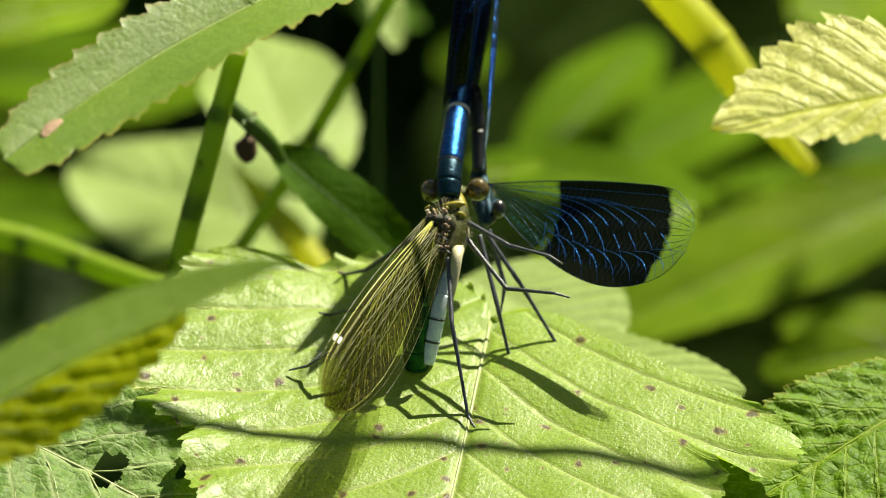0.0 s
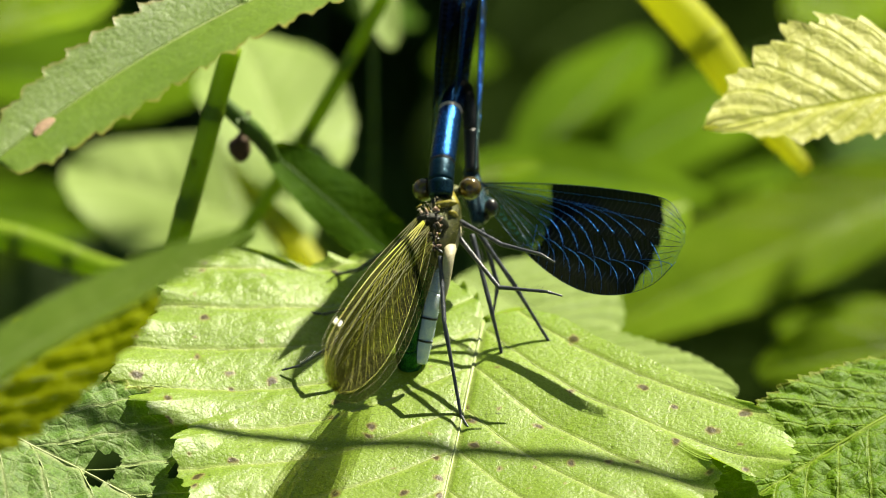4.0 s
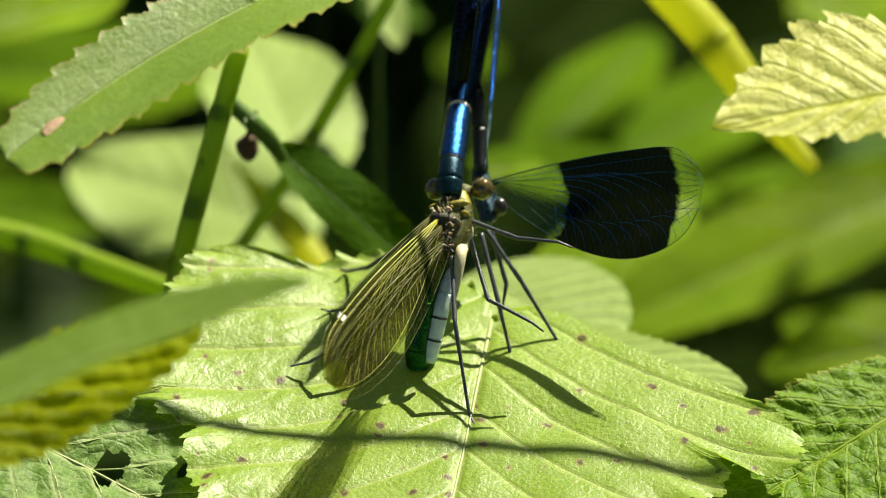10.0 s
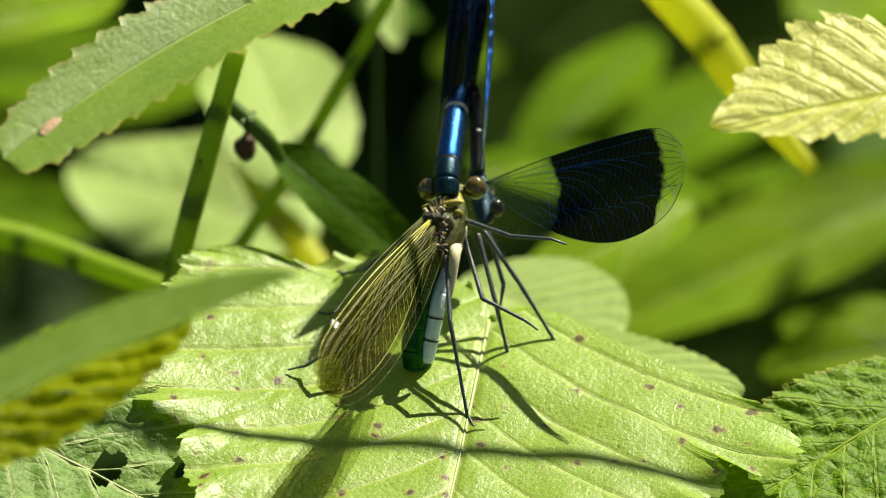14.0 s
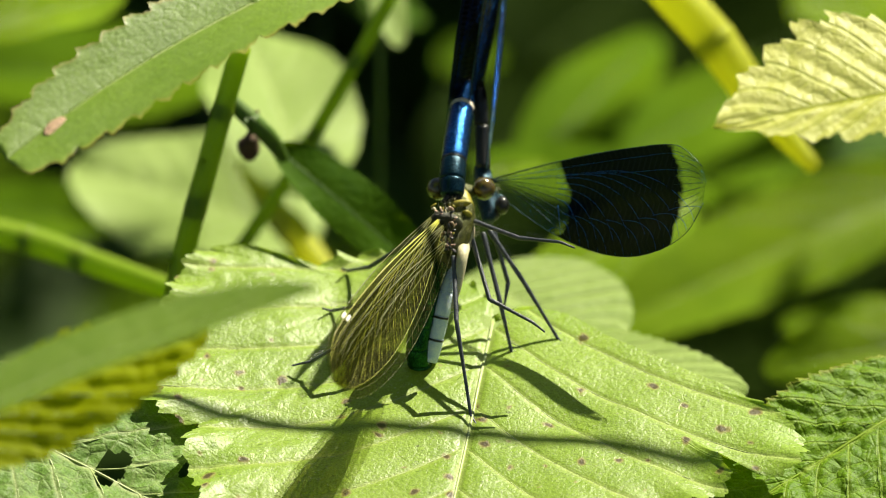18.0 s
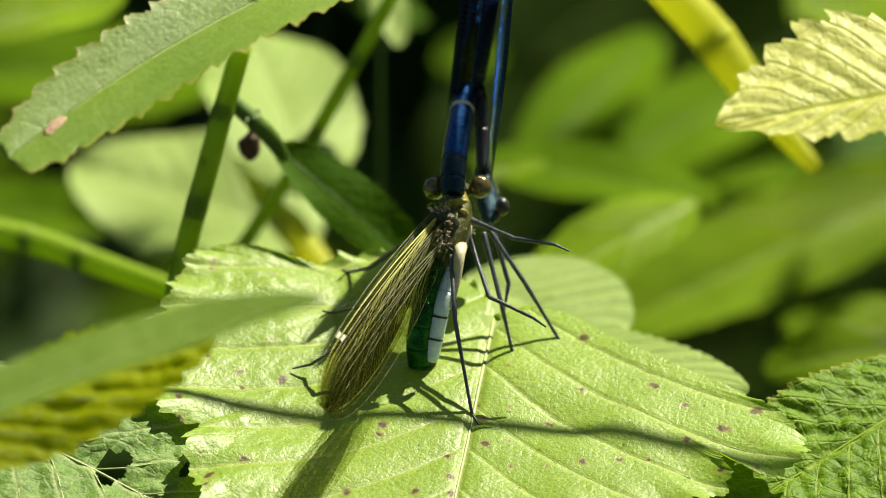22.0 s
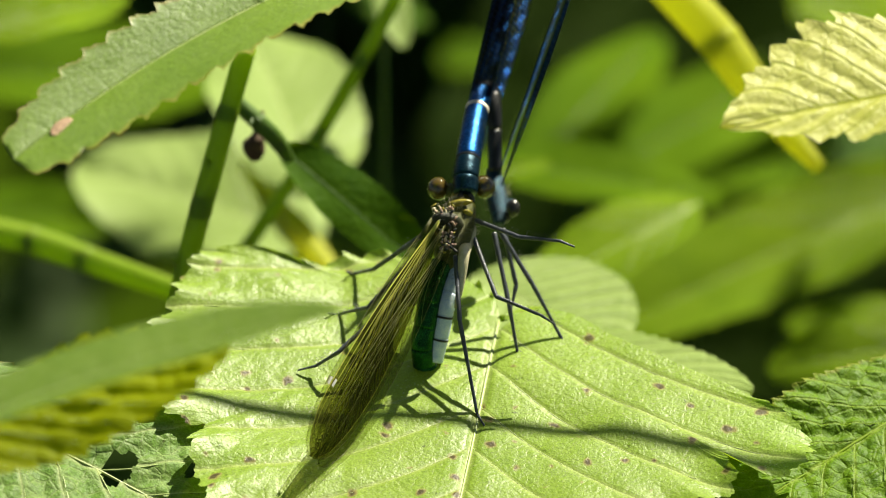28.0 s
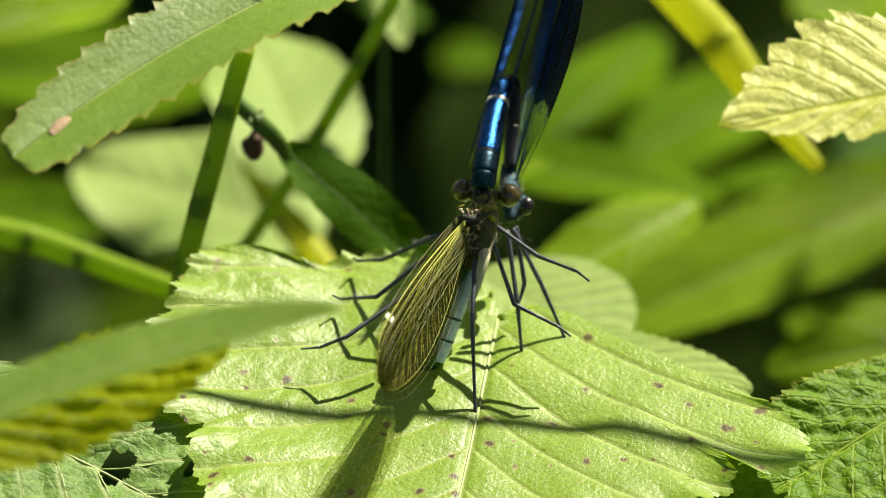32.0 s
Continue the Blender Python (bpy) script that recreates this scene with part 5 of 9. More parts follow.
def motions():
    walk(female, [
        (0.0, pose(-0.00187, -0.00835, 0.58554, 0.00, 0.00, 0)),
        (0.5, pose(-0.00187, -0.00835, 0.58554, 0.00, -0.40, 0)),
        (1.0, pose(-0.00187, -0.00835, 0.58554, 0.00, 0.00, 0)),
        (1.5, pose(-0.00187, -0.00835, 0.58554, 0.00, -0.20, 0)),
        (2.0, pose(-0.00187, -0.00835, 0.58554, 0.00, 0.40, 0)),
        (2.5, pose(-0.00187, -0.00835, 0.58554, 0.00, -0.20, 0)),
        (3.0, pose(-0.00187, -0.00835, 0.58554, 0.00, 0.60, 0)),
        (3.5, pose(-0.00187, -0.00835, 0.58554, 0.00, -0.40, 0)),
        (5.5, pose(-0.00187, -0.00835, 0.58554, 0.00, 0.00, 0)),
        (6.0, pose(-0.00187, -0.00835, 0.58554, 0.00, 1.99, 0)),
        (6.5, pose(-0.00187, -0.00835, 0.58554, 0.00, -0.20, 0)),
        (7.0, pose(-0.00187, -0.00835, 0.58554, 0.00, 0.99, 0)),
        (7.5, pose(-0.00187, -0.00835, 0.58554, 0.00, 0.60, 0)),
        (8.0, pose(-0.00187, -0.00835, 0.58554, 0.00, -0.99, 0)),
        (8.5, pose(-0.00187, -0.00835, 0.58554, 0.00, 1.99, 0)),
        (9.0, pose(-0.00187, -0.00835, 0.58554, 0.00, 0.00, 0)),
        (9.5, pose(-0.00187, -0.00835, 0.58554, 0.00, 2.98, 0)),
        (10.0, pose(-0.00187, -0.00835, 0.58554, 0.00, 1.19, 0)),
        (10.5, pose(-0.00187, -0.00835, 0.58554, 0.00, 1.79, 0)),
        (11.0, pose(-0.00187, -0.00835, 0.58554, 0.00, 1.19, 0)),
        (11.5, pose(-0.00187, -0.00835, 0.58554, 0.00, 0.60, 0)),
        (12.0, pose(-0.00187, -0.00835, 0.58554, 0.00, 0.79, 0)),
        (12.5, pose(-0.00187, -0.00835, 0.58554, 0.00, 2.48, 0)),
        (13.0, pose(-0.00187, -0.00835, 0.58554, 0.00, 0.60, 0)),
        (13.5, pose(-0.00187, -0.00835, 0.58554, 0.00, 2.98, 0)),
        (14.0, pose(-0.00187, -0.00835, 0.58554, 0.00, -0.50, 0)),
        (14.5, pose(-0.00187, -0.00835, 0.58554, 0.00, 1.09, 0)),
        (16.5, pose(-0.00187, -0.00835, 0.58554, 0.00, 1.09, 0)),
        (17.0, pose(-0.00187, -0.00835, 0.58554, 0.00, 1.29, 0)),
        (17.5, pose(-0.00187, -0.00835, 0.58554, 0.00, 2.58, 0)),
        (18.0, pose(-0.00187, -0.00835, 0.58554, 0.00, 1.39, 0)),
        (18.5, pose(-0.00187, -0.00835, 0.58554, 0.00, 0.00, 0)),
        (19.0, pose(-0.00187, -0.00835, 0.58554, 0.00, 2.58, 0)),
        (19.5, pose(-0.00187, -0.00835, 0.58554, 0.00, -1.19, 0)),
        (20.0, pose(-0.00187, -0.00835, 0.58554, 0.00, 3.17, 0)),
        (20.5, pose(-0.00187, -0.00835, 0.58554, 0.00, 5.35, 0)),
        (21.0, pose(-0.00187, -0.00835, 0.58554, 0.00, 1.69, 0)),
        (21.5, pose(-0.00187, -0.00835, 0.58554, 0.00, -1.49, 0)),
        (22.0, pose(-0.00187, -0.00835, 0.58554, 0.00, -0.40, 0)),
        (22.5, pose(-0.00187, -0.00835, 0.58554, 0.00, -1.09, 0)),
        (23.0, pose(-0.00187, -0.00835, 0.58554, 0.00, -1.29, 0)),
        (23.5, pose(-0.00187, -0.00835, 0.58554, 0.00, -0.20, 0)),
        (24.0, pose(-0.00187, -0.00835, 0.58554, 0.00, -0.60, 0)),
        (24.5, pose(-0.00187, -0.00835, 0.58554, 0.00, -0.40, 0)),
        (25.0, pose(-0.00187, -0.00835, 0.58554, 0.00, 2.78, 0)),
        (25.5, pose(-0.00187, -0.00835, 0.58554, 0.00, 1.39, 0)),
        (27.5, pose(-0.00187, -0.00835, 0.58554, 0.00, 0.70, 0)),
        (28.0, pose(-0.00187, -0.00835, 0.58554, 0.00, -0.79, 0)),
        (28.5, pose(-0.00187, -0.00835, 0.58554, 0.00, 2.48, 0)),
        (29.0, pose(-0.00187, -0.00835, 0.58554, 0.00, 0.00, 0)),
        (29.5, pose(-0.00187, -0.00835, 0.58554, 0.00, -0.60, 0)),
        (30.0, pose(-0.00187, -0.00835, 0.58554, 0.00, 2.78, 0)),
        (30.5, pose(-0.00187, -0.00835, 0.58554, 0.00, 0.60, 0)),
        (31.0, pose(-0.00187, -0.00835, 0.58554, 0.00, 0.00, 0)),
        (31.5, pose(-0.00187, -0.00835, 0.58554, 0.00, 2.78, 0)),
        (32.0, pose(-0.00167, -0.00835, 0.58554, 0.00, 9.16, 0)),
    ])
    walk(male, [
        (0.0, pose(0.00828, -0.00695, 0.58607, 0.60, 0.22, 0)),
        (0.5, pose(0.00828, -0.00695, 0.58607, 0.67, 0.00, 0)),
        (1.0, pose(0.00828, -0.00695, 0.58607, 1.07, 0.00, 0)),
        (1.5, pose(0.00828, -0.00695, 0.58607, 0.40, -0.11, 0)),
        (2.0, pose(0.00828, -0.00695, 0.58607, 1.54, 0.34, 0)),
        (2.5, pose(0.00828, -0.00695, 0.58607, 0.54, 0.11, 0)),
        (3.0, pose(0.00828, -0.00695, 0.58607, 1.81, 0.45, 0)),
        (3.5, pose(0.00828, -0.00695, 0.58607, 0.80, -0.11, 0)),
        (5.5, pose(0.00828, -0.00695, 0.58607, 1.88, 0.34, 0)),
        (6.0, pose(0.00828, -0.00695, 0.58607, 2.82, 1.23, 0)),
        (6.5, pose(0.00828, -0.00695, 0.58607, 0.60, 0.45, 0)),
        (7.0, pose(0.00828, -0.00695, 0.58607, 1.34, 1.01, 0)),
        (7.5, pose(0.00828, -0.00695, 0.58607, 0.94, 1.01, 0)),
        (8.0, pose(0.00828, -0.00695, 0.58607, -0.67, 0.22, 0)),
        (8.5, pose(0.00828, -0.00695, 0.58607, 2.82, 0.89, 0)),
        (9.0, pose(0.00828, -0.00695, 0.58607, 0.00, 0.00, 0)),
        (9.5, pose(0.00828, -0.00695, 0.58607, 3.42, 0.67, 0)),
        (10.0, pose(0.00828, -0.00695, 0.58607, 1.01, 0.22, 0)),
        (10.5, pose(0.00828, -0.00695, 0.58607, 1.54, 0.22, 0)),
        (11.0, pose(0.00828, -0.00695, 0.58607, 1.01, 0.34, 0)),
        (11.5, pose(0.00828, -0.00695, 0.58607, 0.60, 0.45, 0)),
        (12.0, pose(0.00828, -0.00695, 0.58607, 1.61, 0.11, 0)),
        (12.5, pose(0.00828, -0.00695, 0.58607, 3.22, 0.61, 0)),
        (13.0, pose(0.00828, -0.00695, 0.58607, 1.01, 0.22, 0)),
        (13.5, pose(0.00828, -0.00695, 0.58607, 4.77, 0.78, 0)),
        (14.0, pose(0.00828, -0.00695, 0.58607, 0.13, -0.06, 0)),
        (14.5, pose(0.00828, -0.00695, 0.58607, 2.08, 0.73, 0)),
        (16.5, pose(0.00828, -0.00695, 0.58607, 1.81, 0.84, 0)),
        (17.0, pose(0.00828, -0.00695, 0.58607, 3.16, 0.50, 0)),
        (17.5, pose(0.00828, -0.00695, 0.58607, 4.57, 0.56, 0)),
        (18.0, pose(0.00828, -0.00695, 0.58607, 2.28, 0.56, 0)),
        (18.5, pose(0.00828, -0.00695, 0.58607, 0.54, 0.22, 0)),
        (19.0, pose(0.00828, -0.00695, 0.58607, 4.44, 0.89, 0)),
        (19.5, pose(0.00828, -0.00695, 0.58607, 0.13, -0.67, 0)),
        (20.0, pose(0.00828, -0.00695, 0.58607, 6.20, 0.67, 0)),
        (20.5, pose(0.00828, -0.00695, 0.58607, 7.57, 1.79, 0)),
        (21.0, pose(0.00828, -0.00695, 0.58607, 2.35, 1.51, 0)),
        (21.5, pose(0.00828, -0.00695, 0.58607, -0.34, -0.06, 0)),
        (22.0, pose(0.00828, -0.00695, 0.58607, 0.13, 0.45, 0)),
        (22.5, pose(0.00828, -0.00695, 0.58607, -0.07, 0.17, 0)),
        (23.0, pose(0.00828, -0.00695, 0.58607, -0.40, 0.06, 0)),
        (23.5, pose(0.00828, -0.00695, 0.58607, 0.00, 1.01, 0)),
        (24.0, pose(0.00828, -0.00695, 0.58607, -0.47, 0.89, 0)),
        (24.5, pose(0.00828, -0.00695, 0.58607, -0.87, 1.45, 0)),
        (25.0, pose(0.00828, -0.00695, 0.58607, 1.27, 3.46, 0)),
        (25.5, pose(0.00828, -0.00695, 0.58607, -0.34, 3.90, 0)),
        (27.5, pose(0.00828, -0.00695, 0.58607, -0.60, 4.18, 0)),
        (28.0, pose(0.00828, -0.00695, 0.58607, -0.60, 3.57, 0)),
        (28.5, pose(0.00828, -0.00695, 0.58607, 0.00, 4.96, 0)),
        (29.0, pose(0.00828, -0.00695, 0.58607, -0.54, 4.24, 0)),
        (29.5, pose(0.00828, -0.00695, 0.58607, -0.60, 4.02, 0)),
        (30.0, pose(0.00828, -0.00695, 0.58607, 0.34, 5.46, 0)),
        (30.5, pose(0.00828, -0.00695, 0.58607, -0.47, 4.79, 0)),
        (31.0, pose(0.00828, -0.00695, 0.58607, -0.47, 4.57, 0)),
        (31.5, pose(0.00828, -0.00695, 0.58607, 0.07, 6.34, 0)),
        (32.0, pose(0.00898, -0.00695, 0.58607, 1.48, 8.48, 0)),
    ])
    walk(male_wings[0], [
        (0.0, wing_pose((-0.0086, 0.0265, 0.0139), (0.096, 0.221, 0.971), (0.339, 0.910, -0.240))),
        (0.5, wing_pose((-0.0086, 0.0265, 0.0139), (0.075, 0.202, 0.977), (0.333, 0.918, -0.215))),
        (1.0, wing_pose((-0.0086, 0.0265, 0.0139), (0.075, 0.162, 0.984), (0.336, 0.925, -0.178))),
        (1.5, wing_pose((-0.0086, 0.0265, 0.0139), (0.077, 0.222, 0.972), (0.332, 0.914, -0.235))),
        (2.0, wing_pose((-0.0086, 0.0265, 0.0139), (0.079, 0.125, 0.989), (0.344, 0.928, -0.145))),
        (2.5, wing_pose((-0.0086, 0.0265, 0.0139), (0.071, 0.212, 0.975), (0.333, 0.916, -0.223))),
        (3.0, wing_pose((-0.0086, 0.0265, 0.0139), (0.067, 0.105, 0.992), (0.342, 0.932, -0.121))),
        (3.5, wing_pose((-0.0086, 0.0265, 0.0139), (0.067, 0.184, 0.981), (0.331, 0.923, -0.196))),
        (5.5, wing_pose((-0.0086, 0.0265, 0.0139), (0.079, 0.106, 0.991), (0.345, 0.930, -0.127))),
        (6.0, wing_pose((-0.0086, 0.0265, 0.0139), (0.103, 0.066, 0.992), (0.367, 0.925, -0.100))),
        (6.5, wing_pose((-0.0086, 0.0265, 0.0139), (0.105, 0.206, 0.973), (0.344, 0.910, -0.230))),
        (7.0, wing_pose((-0.0086, 0.0265, 0.0139), (0.112, 0.141, 0.984), (0.358, 0.918, -0.172))),
        (7.5, wing_pose((-0.0086, 0.0265, 0.0139), (0.113, 0.173, 0.978), (0.354, 0.913, -0.203))),
        (8.0, wing_pose((-0.0086, 0.0265, 0.0139), (0.107, 0.305, 0.946), (0.333, 0.886, -0.323))),
        (8.5, wing_pose((-0.0086, 0.0265, 0.0139), (0.113, 0.073, 0.991), (0.369, 0.923, -0.110))),
        (9.0, wing_pose((-0.0086, 0.0265, 0.0139), (0.100, 0.329, 0.939), (0.330, 0.879, -0.343))),
        (9.5, wing_pose((-0.0086, 0.0265, 0.0139), (0.104, 0.046, 0.994), (0.368, 0.926, -0.082))),
        (10.0, wing_pose((-0.0086, 0.0265, 0.0139), (0.099, 0.160, 0.982), (0.345, 0.920, -0.185))),
        (10.5, wing_pose((-0.0086, 0.0265, 0.0139), (0.097, 0.125, 0.987), (0.349, 0.925, -0.152))),
        (11.0, wing_pose((-0.0086, 0.0265, 0.0139), (0.103, 0.167, 0.981), (0.346, 0.918, -0.193))),
        (11.5, wing_pose((-0.0086, 0.0265, 0.0139), (0.103, 0.199, 0.975), (0.344, 0.912, -0.222))),
        (12.0, wing_pose((-0.0086, 0.0265, 0.0139), (0.102, 0.133, 0.986), (0.349, 0.923, -0.161))),
        (12.5, wing_pose((-0.0086, 0.0265, 0.0139), (0.101, 0.055, 0.993), (0.364, 0.927, -0.088))),
        (13.0, wing_pose((-0.0086, 0.0265, 0.0139), (0.092, 0.160, 0.983), (0.342, 0.922, -0.182))),
        (13.5, wing_pose((-0.0086, 0.0265, 0.0139), (0.099, 0.009, 0.995), (0.375, 0.926, -0.046))),
        (14.0, wing_pose((-0.0086, 0.0265, 0.0139), (0.089, 0.284, 0.955), (0.330, 0.896, -0.297))),
        (14.5, wing_pose((-0.0086, 0.0265, 0.0139), (0.100, 0.096, 0.990), (0.358, 0.925, -0.126))),
        (16.5, wing_pose((-0.0086, 0.0265, 0.0139), (0.102, 0.111, 0.989), (0.358, 0.923, -0.140))),
        (17.0, wing_pose((-0.0086, 0.0265, 0.0139), (0.101, 0.053, 0.993), (0.364, 0.927, -0.086))),
        (17.5, wing_pose((-0.0086, 0.0265, 0.0139), (0.106, 0.010, 0.994), (0.375, 0.926, -0.050))),
        (18.0, wing_pose((-0.0086, 0.0265, 0.0139), (0.106, 0.087, 0.990), (0.361, 0.925, -0.120))),
        (18.5, wing_pose((-0.0086, 0.0265, 0.0139), (0.099, 0.197, 0.975), (0.342, 0.914, -0.219))),
        (19.0, wing_pose((-0.0086, 0.0265, 0.0139), (0.104, 0.008, 0.995), (0.379, 0.924, -0.047))),
        (19.5, wing_pose((-0.0086, 0.0265, 0.0139), (0.088, 0.277, 0.957), (0.325, 0.900, -0.290))),
        (20.0, wing_pose((-0.0086, 0.0265, 0.0139), (0.105, -0.026, 0.994), (0.386, 0.922, -0.016))),
        (20.5, wing_pose((-0.0086, 0.0265, 0.0139), (0.118, -0.048, 0.992), (0.414, 0.910, -0.005))),
        (21.0, wing_pose((-0.0086, 0.0265, 0.0139), (0.124, 0.082, 0.989), (0.376, 0.918, -0.123))),
        (21.5, wing_pose((-0.0086, 0.0265, 0.0139), (0.106, 0.313, 0.944), (0.331, 0.884, -0.330))),
        (22.0, wing_pose((-0.0086, 0.0265, 0.0139), (0.111, 0.263, 0.958), (0.340, 0.896, -0.285))),
        (22.6, wing_pose((-0.0086, 0.0265, 0.0139), (0.108, 0.318, 0.942), (0.332, 0.881, -0.336))),
        (22.8, wing_pose((-0.0086, 0.0265, 0.0139), (-0.109, -0.062, 0.992), (0.192, 0.978, 0.082))),
        (23.0, wing_pose((-0.0086, 0.0265, 0.0139), (-0.472, 0.125, 0.873), (-0.059, 0.983, -0.173))),
        (23.2, wing_pose((-0.0086, 0.0265, 0.0139), (0.116, 0.329, 0.937), (0.335, 0.876, -0.348))),
        (24.0, wing_pose((-0.0086, 0.0265, 0.0139), (0.001, 0.038, 0.999), (0.038, 0.999, -0.038))),
        (24.2, wing_pose((-0.0086, 0.0265, 0.0139), (-0.215, -0.015, 0.977), (-0.057, 0.998, 0.003))),
        (24.3, wing_pose((-0.0086, 0.0265, 0.0139), (-0.517, 0.069, 0.853), (-0.089, 0.987, -0.134))),
        (24.5, wing_pose((-0.0086, 0.0265, 0.0139), (-0.783, -0.197, 0.590), (-0.328, 0.937, -0.122))),
        (24.7, wing_pose((-0.0086, 0.0265, 0.0139), (-0.968, 0.114, 0.225), (0.170, 0.954, 0.247))),
        (24.9, wing_pose((-0.0086, 0.0265, 0.0139), (0.156, 0.189, 0.969), (0.378, 0.895, -0.235))),
        (25.4, wing_pose((-0.0086, 0.0265, 0.0139), (0.010, 0.003, 1.000), (0.347, 0.938, -0.006))),
        (25.5, wing_pose((-0.0086, 0.0265, 0.0139), (-0.140, -0.102, 0.985), (0.199, 0.972, 0.129))),
        (26.2, wing_pose((-0.0086, 0.0265, 0.0139), (0.180, 0.312, 0.933), (0.369, 0.858, -0.358))),
        (27.3, wing_pose((-0.0086, 0.0265, 0.0139), (0.054, -0.015, 0.998), (0.321, 0.947, -0.003))),
        (27.5, wing_pose((-0.0086, 0.0265, 0.0139), (-0.080, -0.052, 0.995), (0.261, 0.963, 0.071))),
        (27.6, wing_pose((-0.0086, 0.0265, 0.0139), (-0.295, 0.086, 0.952), (0.026, 0.996, -0.082))),
        (27.8, wing_pose((-0.0086, 0.0265, 0.0139), (0.059, -0.015, 0.998), (0.320, 0.947, -0.005))),
        (28.0, wing_pose((-0.0086, 0.0265, 0.0139), (0.177, 0.301, 0.937), (0.366, 0.864, -0.347))),
        (28.7, wing_pose((-0.0086, 0.0265, 0.0139), (0.195, 0.303, 0.933), (0.376, 0.855, -0.357))),
        (28.9, wing_pose((-0.0086, 0.0265, 0.0139), (-0.021, -0.061, 0.998), (0.291, 0.955, 0.065))),
        (29.0, wing_pose((-0.0086, 0.0265, 0.0139), (-0.085, -0.058, 0.995), (0.258, 0.963, 0.078))),
        (29.1, wing_pose((-0.0086, 0.0265, 0.0139), (-0.385, 0.124, 0.914), (0.008, 0.991, -0.131))),
        (29.2, wing_pose((-0.0086, 0.0265, 0.0139), (-0.711, -0.110, 0.694), (-0.235, 0.968, -0.088))),
        (29.3, wing_pose((-0.0086, 0.0265, 0.0139), (0.230, 0.302, 0.925), (0.372, 0.851, -0.370))),
        (30.4, wing_pose((-0.0086, 0.0265, 0.0139), (0.206, 0.304, 0.930), (0.172, 0.924, -0.340))),
        (30.5, wing_pose((-0.0086, 0.0265, 0.0139), (0.012, -0.061, 0.998), (0.309, 0.950, 0.055))),
        (30.6, wing_pose((-0.0086, 0.0265, 0.0139), (-0.098, -0.056, 0.994), (0.255, 0.964, 0.079))),
        (30.8, wing_pose((-0.0086, 0.0265, 0.0139), (-0.623, 0.003, 0.782), (-0.127, 0.986, -0.105))),
        (30.9, wing_pose((-0.0086, 0.0265, 0.0139), (0.044, -0.025, 0.999), (0.321, 0.947, 0.010))),
        (31.1, wing_pose((-0.0086, 0.0265, 0.0139), (0.133, 0.142, 0.981), (0.390, 0.902, -0.183))),
        (31.4, wing_pose((-0.0086, 0.0265, 0.0139), (0.218, 0.303, 0.928), (0.387, 0.846, -0.368))),
        (31.6, wing_pose((-0.0086, 0.0265, 0.0139), (0.232, 0.304, 0.924), (0.395, 0.839, -0.375))),
        (32.0, wing_pose((-0.0086, 0.0265, 0.0139), (0.141, 0.332, 0.933), (0.193, 0.915, -0.355))),
    ])
